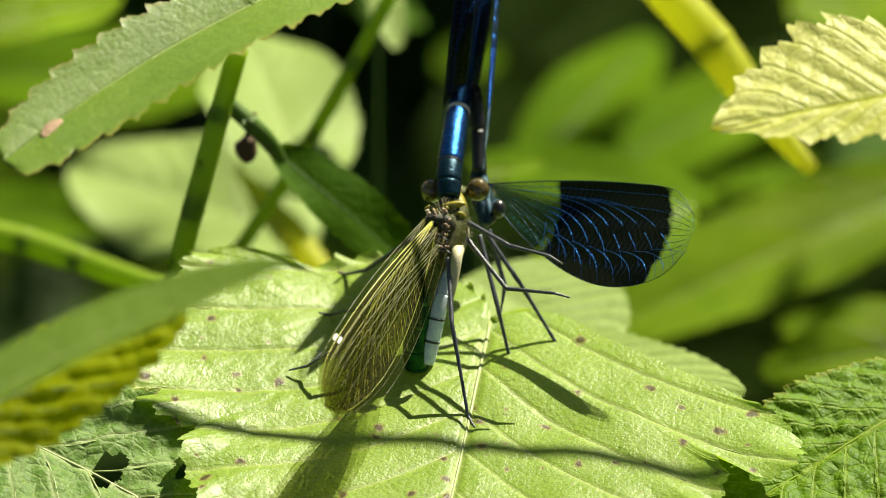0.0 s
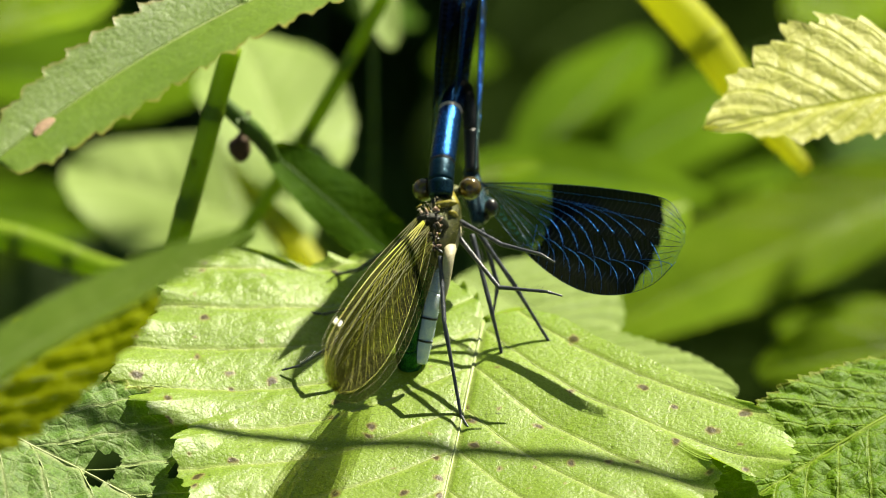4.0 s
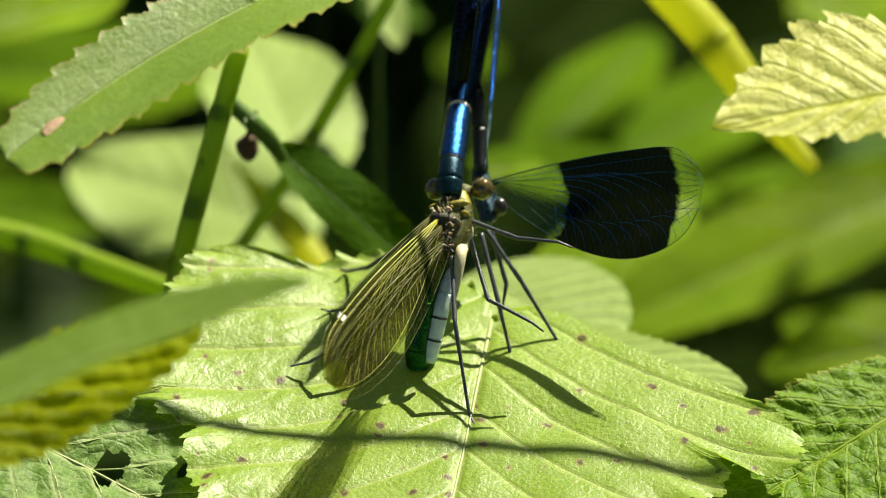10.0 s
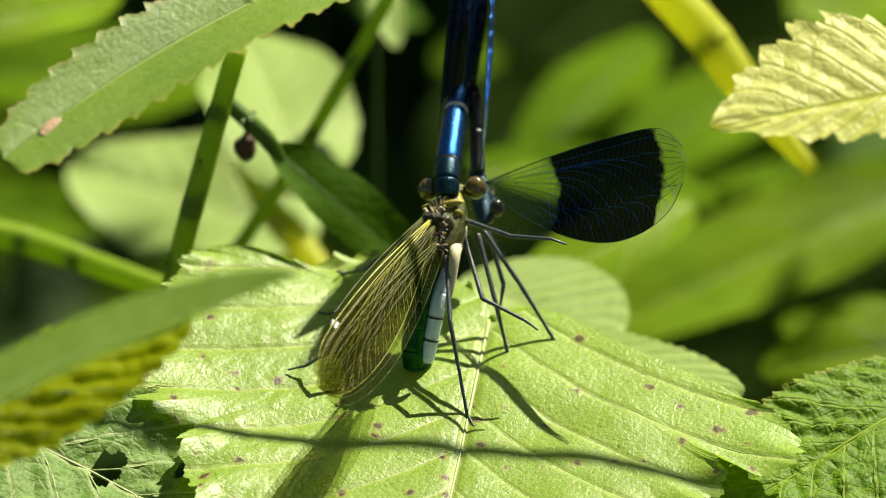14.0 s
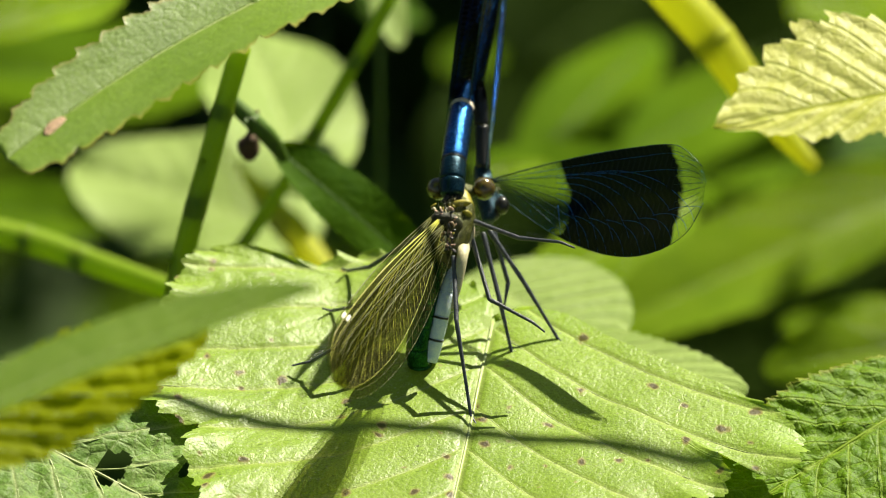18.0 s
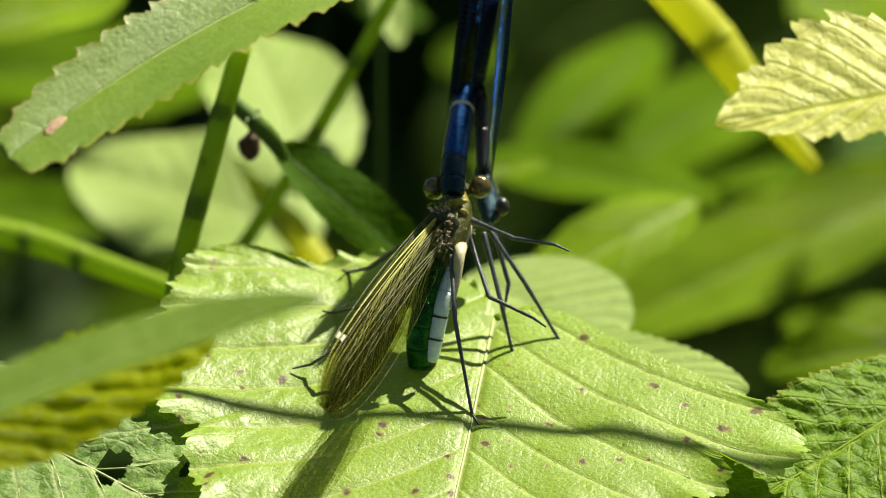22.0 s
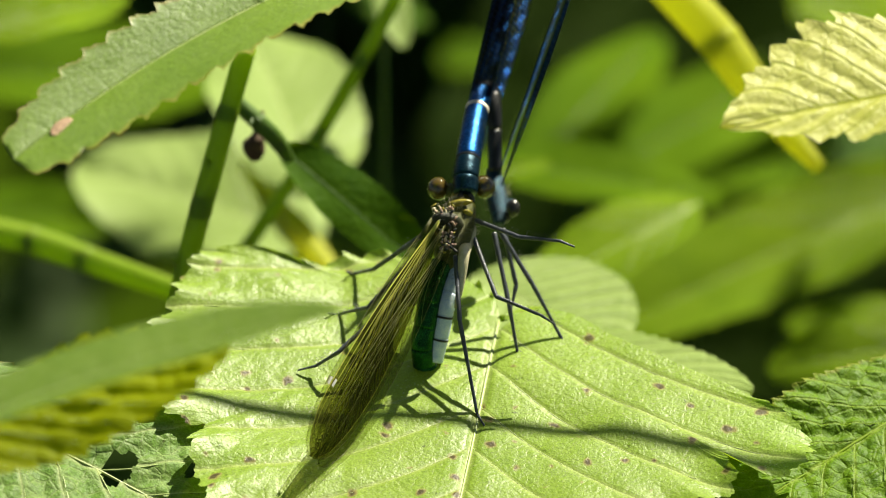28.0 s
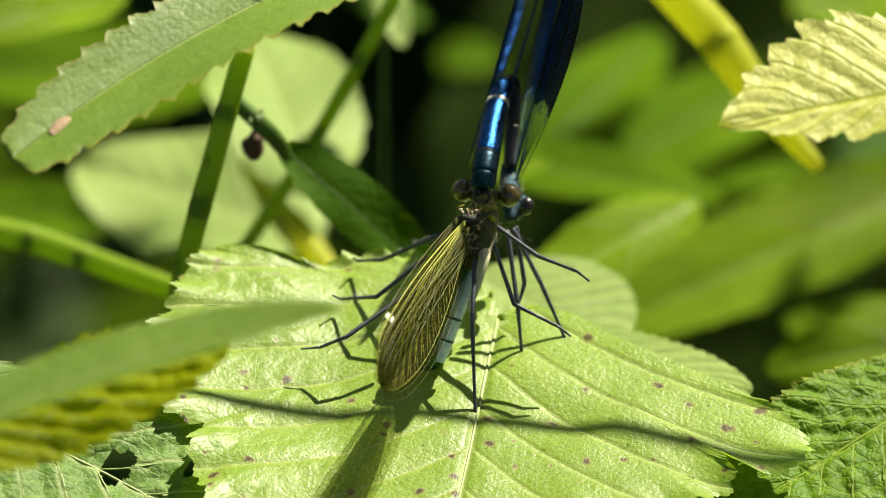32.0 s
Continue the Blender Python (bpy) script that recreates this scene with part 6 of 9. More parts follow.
    walk(male_wings[1], [
        (0.0, wing_pose((-0.0059, 0.0259, 0.0148), (0.097, 0.148, 0.984), (0.183, 0.969, -0.164))),
        (0.5, wing_pose((-0.0059, 0.0259, 0.0148), (0.077, 0.136, 0.988), (0.174, 0.974, -0.147))),
        (1.0, wing_pose((-0.0059, 0.0259, 0.0148), (0.077, 0.104, 0.992), (0.179, 0.977, -0.116))),
        (1.5, wing_pose((-0.0059, 0.0259, 0.0148), (0.079, 0.149, 0.986), (0.173, 0.972, -0.161))),
        (2.0, wing_pose((-0.0059, 0.0259, 0.0148), (0.082, 0.081, 0.993), (0.188, 0.978, -0.095))),
        (2.5, wing_pose((-0.0059, 0.0259, 0.0148), (0.073, 0.140, 0.988), (0.174, 0.973, -0.150))),
        (3.0, wing_pose((-0.0059, 0.0259, 0.0148), (0.068, 0.066, 0.995), (0.183, 0.980, -0.078))),
        (3.5, wing_pose((-0.0059, 0.0259, 0.0148), (0.070, 0.118, 0.991), (0.172, 0.977, -0.129))),
        (5.5, wing_pose((-0.0059, 0.0259, 0.0148), (0.080, 0.068, 0.994), (0.189, 0.978, -0.082))),
        (6.0, wing_pose((-0.0059, 0.0259, 0.0148), (0.104, 0.036, 0.994), (0.216, 0.975, -0.058))),
        (6.5, wing_pose((-0.0059, 0.0259, 0.0148), (0.106, 0.141, 0.984), (0.188, 0.969, -0.159))),
        (7.0, wing_pose((-0.0059, 0.0259, 0.0148), (0.113, 0.103, 0.988), (0.203, 0.971, -0.124))),
        (7.5, wing_pose((-0.0059, 0.0259, 0.0148), (0.114, 0.120, 0.986), (0.201, 0.969, -0.141))),
        (8.0, wing_pose((-0.0059, 0.0259, 0.0148), (0.112, 0.316, 0.942), (0.165, 0.929, -0.331))),
        (8.5, wing_pose((-0.0059, 0.0259, 0.0148), (0.114, 0.042, 0.993), (0.217, 0.974, -0.066))),
        (9.0, wing_pose((-0.0059, 0.0259, 0.0148), (0.101, 0.195, 0.976), (0.176, 0.962, -0.210))),
        (9.5, wing_pose((-0.0059, 0.0259, 0.0148), (0.106, 0.023, 0.994), (0.216, 0.975, -0.045))),
        (10.0, wing_pose((-0.0059, 0.0259, 0.0148), (0.100, 0.109, 0.989), (0.189, 0.974, -0.126))),
        (10.5, wing_pose((-0.0059, 0.0259, 0.0148), (0.100, 0.086, 0.991), (0.193, 0.976, -0.104))),
        (11.0, wing_pose((-0.0059, 0.0259, 0.0148), (0.104, 0.115, 0.988), (0.191, 0.972, -0.134))),
        (11.5, wing_pose((-0.0059, 0.0259, 0.0148), (0.104, 0.141, 0.985), (0.188, 0.969, -0.158))),
        (12.0, wing_pose((-0.0059, 0.0259, 0.0148), (0.104, 0.088, 0.991), (0.196, 0.975, -0.108))),
        (12.5, wing_pose((-0.0059, 0.0259, 0.0148), (0.103, 0.025, 0.994), (0.212, 0.976, -0.046))),
        (13.0, wing_pose((-0.0059, 0.0259, 0.0148), (0.094, 0.109, 0.990), (0.187, 0.974, -0.125))),
        (13.5, wing_pose((-0.0059, 0.0259, 0.0148), (0.100, -0.014, 0.995), (0.224, 0.975, -0.009))),
        (14.0, wing_pose((-0.0059, 0.0259, 0.0148), (0.090, 0.171, 0.981), (0.174, 0.967, -0.185))),
        (14.5, wing_pose((-0.0059, 0.0259, 0.0148), (0.101, 0.059, 0.993), (0.204, 0.976, -0.078))),
        (16.5, wing_pose((-0.0059, 0.0259, 0.0148), (0.103, 0.073, 0.992), (0.204, 0.975, -0.093))),
        (17.0, wing_pose((-0.0059, 0.0259, 0.0148), (0.103, 0.029, 0.994), (0.210, 0.976, -0.050))),
        (17.5, wing_pose((-0.0059, 0.0259, 0.0148), (0.108, -0.012, 0.994), (0.225, 0.974, -0.012))),
        (18.0, wing_pose((-0.0059, 0.0259, 0.0148), (0.108, 0.056, 0.993), (0.207, 0.975, -0.077))),
        (18.5, wing_pose((-0.0059, 0.0259, 0.0148), (0.101, 0.138, 0.985), (0.186, 0.970, -0.155))),
        (19.0, wing_pose((-0.0059, 0.0259, 0.0148), (0.106, -0.009, 0.994), (0.225, 0.974, -0.015))),
        (19.5, wing_pose((-0.0059, 0.0259, 0.0148), (0.090, 0.170, 0.981), (0.169, 0.968, -0.183))),
        (20.0, wing_pose((-0.0059, 0.0259, 0.0148), (0.105, -0.043, 0.994), (0.236, 0.972, 0.017))),
        (20.5, wing_pose((-0.0059, 0.0259, 0.0148), (0.121, -0.065, 0.991), (0.267, 0.963, 0.031))),
        (21.0, wing_pose((-0.0059, 0.0259, 0.0148), (0.126, 0.057, 0.990), (0.225, 0.971, -0.084))),
        (21.5, wing_pose((-0.0059, 0.0259, 0.0148), (0.108, 0.228, 0.968), (0.171, 0.955, -0.244))),
        (22.0, wing_pose((-0.0059, 0.0259, 0.0148), (0.111, 0.170, 0.979), (0.185, 0.964, -0.189))),
        (22.6, wing_pose((-0.0059, 0.0259, 0.0148), (0.109, 0.198, 0.974), (0.179, 0.960, -0.215))),
        (22.8, wing_pose((-0.0059, 0.0259, 0.0148), (-0.106, -0.106, 0.989), (0.076, 0.991, 0.115))),
        (23.0, wing_pose((-0.0059, 0.0259, 0.0148), (-0.338, -0.037, 0.941), (-0.076, 0.997, 0.012))),
        (23.2, wing_pose((-0.0059, 0.0259, 0.0148), (0.116, 0.223, 0.968), (0.180, 0.954, -0.241))),
        (24.0, wing_pose((-0.0059, 0.0259, 0.0148), (0.002, -0.007, 1.000), (0.155, 0.988, 0.007))),
        (24.2, wing_pose((-0.0059, 0.0259, 0.0148), (-0.150, -0.078, 0.986), (0.070, 0.994, 0.089))),
        (24.3, wing_pose((-0.0059, 0.0259, 0.0148), (-0.361, -0.036, 0.932), (-0.073, 0.997, 0.010))),
        (24.5, wing_pose((-0.0059, 0.0259, 0.0148), (-0.491, 0.073, 0.868), (-0.059, 0.991, -0.116))),
        (24.7, wing_pose((-0.0059, 0.0259, 0.0148), (-0.683, 0.190, 0.705), (0.431, 0.885, 0.179))),
        (24.9, wing_pose((-0.0059, 0.0259, 0.0148), (0.157, 0.150, 0.976), (0.227, 0.956, -0.184))),
        (25.4, wing_pose((-0.0059, 0.0259, 0.0148), (0.009, -0.029, 1.000), (0.188, 0.982, 0.027))),
        (25.5, wing_pose((-0.0059, 0.0259, 0.0148), (-0.140, -0.133, 0.981), (0.085, 0.986, 0.146))),
        (26.2, wing_pose((-0.0059, 0.0259, 0.0148), (0.182, 0.303, 0.935), (0.209, 0.918, -0.338))),
        (27.3, wing_pose((-0.0059, 0.0259, 0.0148), (0.064, 0.012, 0.998), (0.215, 0.976, -0.026))),
        (27.5, wing_pose((-0.0059, 0.0259, 0.0148), (-0.026, -0.030, 0.999), (0.185, 0.982, 0.034))),
        (27.6, wing_pose((-0.0059, 0.0259, 0.0148), (-0.054, -0.030, 0.998), (0.179, 0.983, 0.039))),
        (27.8, wing_pose((-0.0059, 0.0259, 0.0148), (0.068, 0.011, 0.998), (0.213, 0.977, -0.026))),
        (28.0, wing_pose((-0.0059, 0.0259, 0.0148), (0.181, 0.298, 0.937), (0.205, 0.921, -0.332))),
        (28.7, wing_pose((-0.0059, 0.0259, 0.0148), (0.199, 0.306, 0.931), (0.216, 0.913, -0.346))),
        (28.9, wing_pose((-0.0059, 0.0259, 0.0148), (0.006, -0.033, 0.999), (0.197, 0.980, 0.031))),
        (29.0, wing_pose((-0.0059, 0.0259, 0.0148), (-0.032, -0.035, 0.999), (0.182, 0.982, 0.041))),
        (29.1, wing_pose((-0.0059, 0.0259, 0.0148), (-0.075, -0.035, 0.997), (0.173, 0.984, 0.048))),
        (29.2, wing_pose((-0.0059, 0.0259, 0.0148), (-0.106, -0.030, 0.994), (0.167, 0.985, 0.047))),
        (29.3, wing_pose((-0.0059, 0.0259, 0.0148), (0.223, 0.293, 0.930), (0.050, 0.949, -0.311))),
        (30.4, wing_pose((-0.0059, 0.0259, 0.0148), (0.237, 0.298, 0.925), (0.059, 0.945, -0.320))),
        (30.5, wing_pose((-0.0059, 0.0259, 0.0148), (0.021, -0.027, 0.999), (0.204, 0.979, 0.022))),
        (30.6, wing_pose((-0.0059, 0.0259, 0.0148), (-0.044, -0.039, 0.998), (0.180, 0.983, 0.046))),
        (30.8, wing_pose((-0.0059, 0.0259, 0.0148), (-0.103, -0.034, 0.994), (0.170, 0.984, 0.051))),
        (30.9, wing_pose((-0.0059, 0.0259, 0.0148), (0.053, 0.002, 0.999), (0.215, 0.977, -0.013))),
        (31.1, wing_pose((-0.0059, 0.0259, 0.0148), (0.139, 0.152, 0.978), (0.233, 0.955, -0.182))),
        (31.4, wing_pose((-0.0059, 0.0259, 0.0148), (0.211, 0.294, 0.932), (0.066, 0.947, -0.313))),
        (31.6, wing_pose((-0.0059, 0.0259, 0.0148), (0.225, 0.307, 0.925), (0.073, 0.941, -0.330))),
        (32.0, wing_pose((-0.0059, 0.0259, 0.0148), (0.153, 0.328, 0.932), (0.076, 0.936, -0.341))),
    ])
    walk(male_wings[2], [
        (0.0, wing_pose((-0.0026, 0.0190, 0.0187), (0.070, 0.662, 0.746), (0.024, 0.747, -0.664))),
        (0.5, wing_pose((-0.0026, 0.0190, 0.0187), (0.049, 0.675, 0.736), (0.025, 0.736, -0.677))),
        (1.0, wing_pose((-0.0026, 0.0190, 0.0187), (0.049, 0.696, 0.716), (0.024, 0.716, -0.697))),
        (1.5, wing_pose((-0.0026, 0.0190, 0.0187), (0.051, 0.663, 0.747), (0.024, 0.747, -0.665))),
        (2.0, wing_pose((-0.0026, 0.0190, 0.0187), (0.056, 0.723, 0.689), (0.024, 0.689, -0.724))),
        (2.5, wing_pose((-0.0026, 0.0190, 0.0187), (0.045, 0.667, 0.744), (0.028, 0.744, -0.668))),
        (3.0, wing_pose((-0.0026, 0.0190, 0.0187), (0.043, 0.739, 0.672), (0.028, 0.672, -0.740))),
        (3.5, wing_pose((-0.0026, 0.0190, 0.0187), (0.041, 0.684, 0.728), (0.026, 0.728, -0.685))),
        (5.5, wing_pose((-0.0026, 0.0190, 0.0187), (0.056, 0.735, 0.676), (0.024, 0.676, -0.737))),
        (6.0, wing_pose((-0.0026, 0.0190, 0.0187), (0.085, 0.769, 0.634), (0.021, 0.635, -0.772))),
        (6.5, wing_pose((-0.0026, 0.0190, 0.0187), (0.081, 0.667, 0.741), (0.023, 0.742, -0.670))),
        (7.0, wing_pose((-0.0026, 0.0190, 0.0187), (0.091, 0.700, 0.708), (0.023, 0.710, -0.704))),
        (7.5, wing_pose((-0.0026, 0.0190, 0.0187), (0.091, 0.680, 0.728), (0.025, 0.729, -0.684))),
        (8.0, wing_pose((-0.0026, 0.0190, 0.0187), (0.080, 0.564, 0.822), (0.030, 0.823, -0.568))),
        (8.5, wing_pose((-0.0026, 0.0190, 0.0187), (0.094, 0.763, 0.639), (0.015, 0.641, -0.768))),
        (9.0, wing_pose((-0.0026, 0.0190, 0.0187), (0.073, 0.624, 0.778), (0.024, 0.779, -0.627))),
        (9.5, wing_pose((-0.0026, 0.0190, 0.0187), (0.086, 0.786, 0.612), (0.014, 0.613, -0.790))),
        (10.0, wing_pose((-0.0026, 0.0190, 0.0187), (0.075, 0.693, 0.717), (0.020, 0.717, -0.696))),
        (10.5, wing_pose((-0.0026, 0.0190, 0.0187), (0.075, 0.717, 0.693), (0.019, 0.694, -0.720))),
        (11.0, wing_pose((-0.0026, 0.0190, 0.0187), (0.079, 0.688, 0.722), (0.021, 0.723, -0.691))),
        (11.5, wing_pose((-0.0026, 0.0190, 0.0187), (0.079, 0.667, 0.741), (0.024, 0.742, -0.670))),
        (12.0, wing_pose((-0.0026, 0.0190, 0.0187), (0.079, 0.718, 0.692), (0.017, 0.693, -0.721))),
        (12.5, wing_pose((-0.0026, 0.0190, 0.0187), (0.082, 0.782, 0.617), (0.015, 0.618, -0.786))),
        (13.0, wing_pose((-0.0026, 0.0190, 0.0187), (0.068, 0.694, 0.717), (0.022, 0.717, -0.696))),
        (13.5, wing_pose((-0.0026, 0.0190, 0.0187), (0.082, 0.831, 0.551), (0.012, 0.552, -0.834))),
        (14.0, wing_pose((-0.0026, 0.0190, 0.0187), (0.062, 0.645, 0.762), (0.024, 0.762, -0.647))),
        (14.5, wing_pose((-0.0026, 0.0190, 0.0187), (0.079, 0.744, 0.664), (0.020, 0.665, -0.747))),
        (16.5, wing_pose((-0.0026, 0.0190, 0.0187), (0.081, 0.728, 0.681), (0.022, 0.682, -0.731))),
        (17.0, wing_pose((-0.0026, 0.0190, 0.0187), (0.082, 0.781, 0.619), (0.014, 0.620, -0.784))),
        (17.5, wing_pose((-0.0026, 0.0190, 0.0187), (0.089, 0.826, 0.556), (0.008, 0.558, -0.830))),
        (18.0, wing_pose((-0.0026, 0.0190, 0.0187), (0.086, 0.748, 0.658), (0.016, 0.660, -0.751))),
        (18.5, wing_pose((-0.0026, 0.0190, 0.0187), (0.075, 0.671, 0.737), (0.022, 0.738, -0.674))),
        (19.0, wing_pose((-0.0026, 0.0190, 0.0187), (0.089, 0.824, 0.560), (0.011, 0.561, -0.828))),
        (19.5, wing_pose((-0.0026, 0.0190, 0.0187), (0.061, 0.651, 0.757), (0.018, 0.757, -0.653))),
        (20.0, wing_pose((-0.0026, 0.0190, 0.0187), (0.090, 0.871, 0.484), (0.004, 0.485, -0.874))),
        (20.5, wing_pose((-0.0026, 0.0190, 0.0187), (0.114, 0.893, 0.435), (-0.001, 0.438, -0.899))),
        (21.0, wing_pose((-0.0026, 0.0190, 0.0187), (0.109, 0.747, 0.656), (0.018, 0.658, -0.753))),
        (21.5, wing_pose((-0.0026, 0.0190, 0.0187), (0.079, 0.609, 0.789), (0.024, 0.790, -0.612))),
        (22.0, wing_pose((-0.0026, 0.0190, 0.0187), (0.085, 0.644, 0.760), (0.024, 0.761, -0.648))),
        (22.6, wing_pose((-0.0026, 0.0190, 0.0187), (0.081, 0.626, 0.776), (0.024, 0.777, -0.629))),
        (22.8, wing_pose((-0.0026, 0.0190, 0.0187), (0.270, 0.195, 0.943), (0.173, 0.953, -0.247))),
        (23.0, wing_pose((-0.0026, 0.0190, 0.0187), (0.554, 0.201, 0.808), (0.035, 0.964, -0.264))),
        (23.2, wing_pose((-0.0026, 0.0190, 0.0187), (0.088, 0.611, 0.787), (0.026, 0.788, -0.615))),
        (24.0, wing_pose((-0.0026, 0.0190, 0.0187), (0.176, 0.230, 0.957), (0.093, 0.964, -0.249))),
        (24.2, wing_pose((-0.0026, 0.0190, 0.0187), (0.404, 0.292, 0.867), (0.166, 0.908, -0.384))),
        (24.3, wing_pose((-0.0026, 0.0190, 0.0187), (0.578, 0.352, 0.736), (-0.054, 0.916, -0.397))),
        (24.5, wing_pose((-0.0026, 0.0190, 0.0187), (0.721, 0.290, 0.629), (-0.046, 0.926, -0.374))),
        (24.7, wing_pose((-0.0026, 0.0190, 0.0187), (0.879, -0.023, 0.477), (-0.131, 0.949, 0.287))),
        (24.9, wing_pose((-0.0026, 0.0190, 0.0187), (0.137, 0.650, 0.747), (0.037, 0.751, -0.660))),
        (25.4, wing_pose((-0.0026, 0.0190, 0.0187), (0.181, 0.254, 0.950), (0.116, 0.954, -0.277))),
        (25.5, wing_pose((-0.0026, 0.0190, 0.0187), (0.229, 0.200, 0.953), (0.193, 0.950, -0.245))),
        (26.2, wing_pose((-0.0026, 0.0190, 0.0187), (0.146, 0.466, 0.872), (0.072, 0.875, -0.480))),
        (27.3, wing_pose((-0.0026, 0.0190, 0.0187), (0.229, 0.253, 0.940), (0.177, 0.939, -0.295))),
        (27.5, wing_pose((-0.0026, 0.0190, 0.0187), (0.463, 0.381, 0.800), (-0.034, 0.910, -0.414))),
        (27.6, wing_pose((-0.0026, 0.0190, 0.0187), (0.552, 0.352, 0.756), (-0.034, 0.915, -0.402))),
        (27.8, wing_pose((-0.0026, 0.0190, 0.0187), (0.239, 0.259, 0.936), (0.174, 0.937, -0.303))),
        (28.0, wing_pose((-0.0026, 0.0190, 0.0187), (0.277, 0.445, 0.851), (0.070, 0.874, -0.480))),
        (28.7, wing_pose((-0.0026, 0.0190, 0.0187), (0.290, 0.451, 0.844), (0.078, 0.868, -0.490))),
        (28.9, wing_pose((-0.0026, 0.0190, 0.0187), (0.321, 0.262, 0.910), (0.196, 0.922, -0.335))),
        (29.0, wing_pose((-0.0026, 0.0190, 0.0187), (0.608, 0.329, 0.722), (-0.012, 0.914, -0.407))),
        (29.1, wing_pose((-0.0026, 0.0190, 0.0187), (0.589, 0.341, 0.733), (-0.034, 0.916, -0.399))),
        (29.2, wing_pose((-0.0026, 0.0190, 0.0187), (0.697, 0.282, 0.659), (-0.021, 0.927, -0.375))),
        (29.3, wing_pose((-0.0026, 0.0190, 0.0187), (0.209, 0.455, 0.866), (0.074, 0.875, -0.478))),
        (30.4, wing_pose((-0.0026, 0.0190, 0.0187), (0.221, 0.459, 0.860), (0.081, 0.871, -0.485))),
        (30.5, wing_pose((-0.0026, 0.0190, 0.0187), (0.218, 0.211, 0.953), (0.194, 0.948, -0.254))),
        (30.6, wing_pose((-0.0026, 0.0190, 0.0187), (0.458, 0.384, 0.802), (-0.030, 0.908, -0.418))),
        (30.8, wing_pose((-0.0026, 0.0190, 0.0187), (0.649, 0.306, 0.697), (-0.024, 0.923, -0.383))),
        (30.9, wing_pose((-0.0026, 0.0190, 0.0187), (0.235, 0.269, 0.934), (0.177, 0.933, -0.313))),
        (31.1, wing_pose((-0.0026, 0.0190, 0.0187), (0.276, 0.448, 0.850), (0.081, 0.870, -0.486))),
        (31.4, wing_pose((-0.0026, 0.0190, 0.0187), (0.307, 0.448, 0.839), (0.089, 0.865, -0.495))),
        (31.6, wing_pose((-0.0026, 0.0190, 0.0187), (0.317, 0.454, 0.832), (0.094, 0.858, -0.504))),
        (32.0, wing_pose((-0.0026, 0.0190, 0.0187), (0.119, 0.498, 0.859), (-0.063, 0.867, -0.494))),
    ])
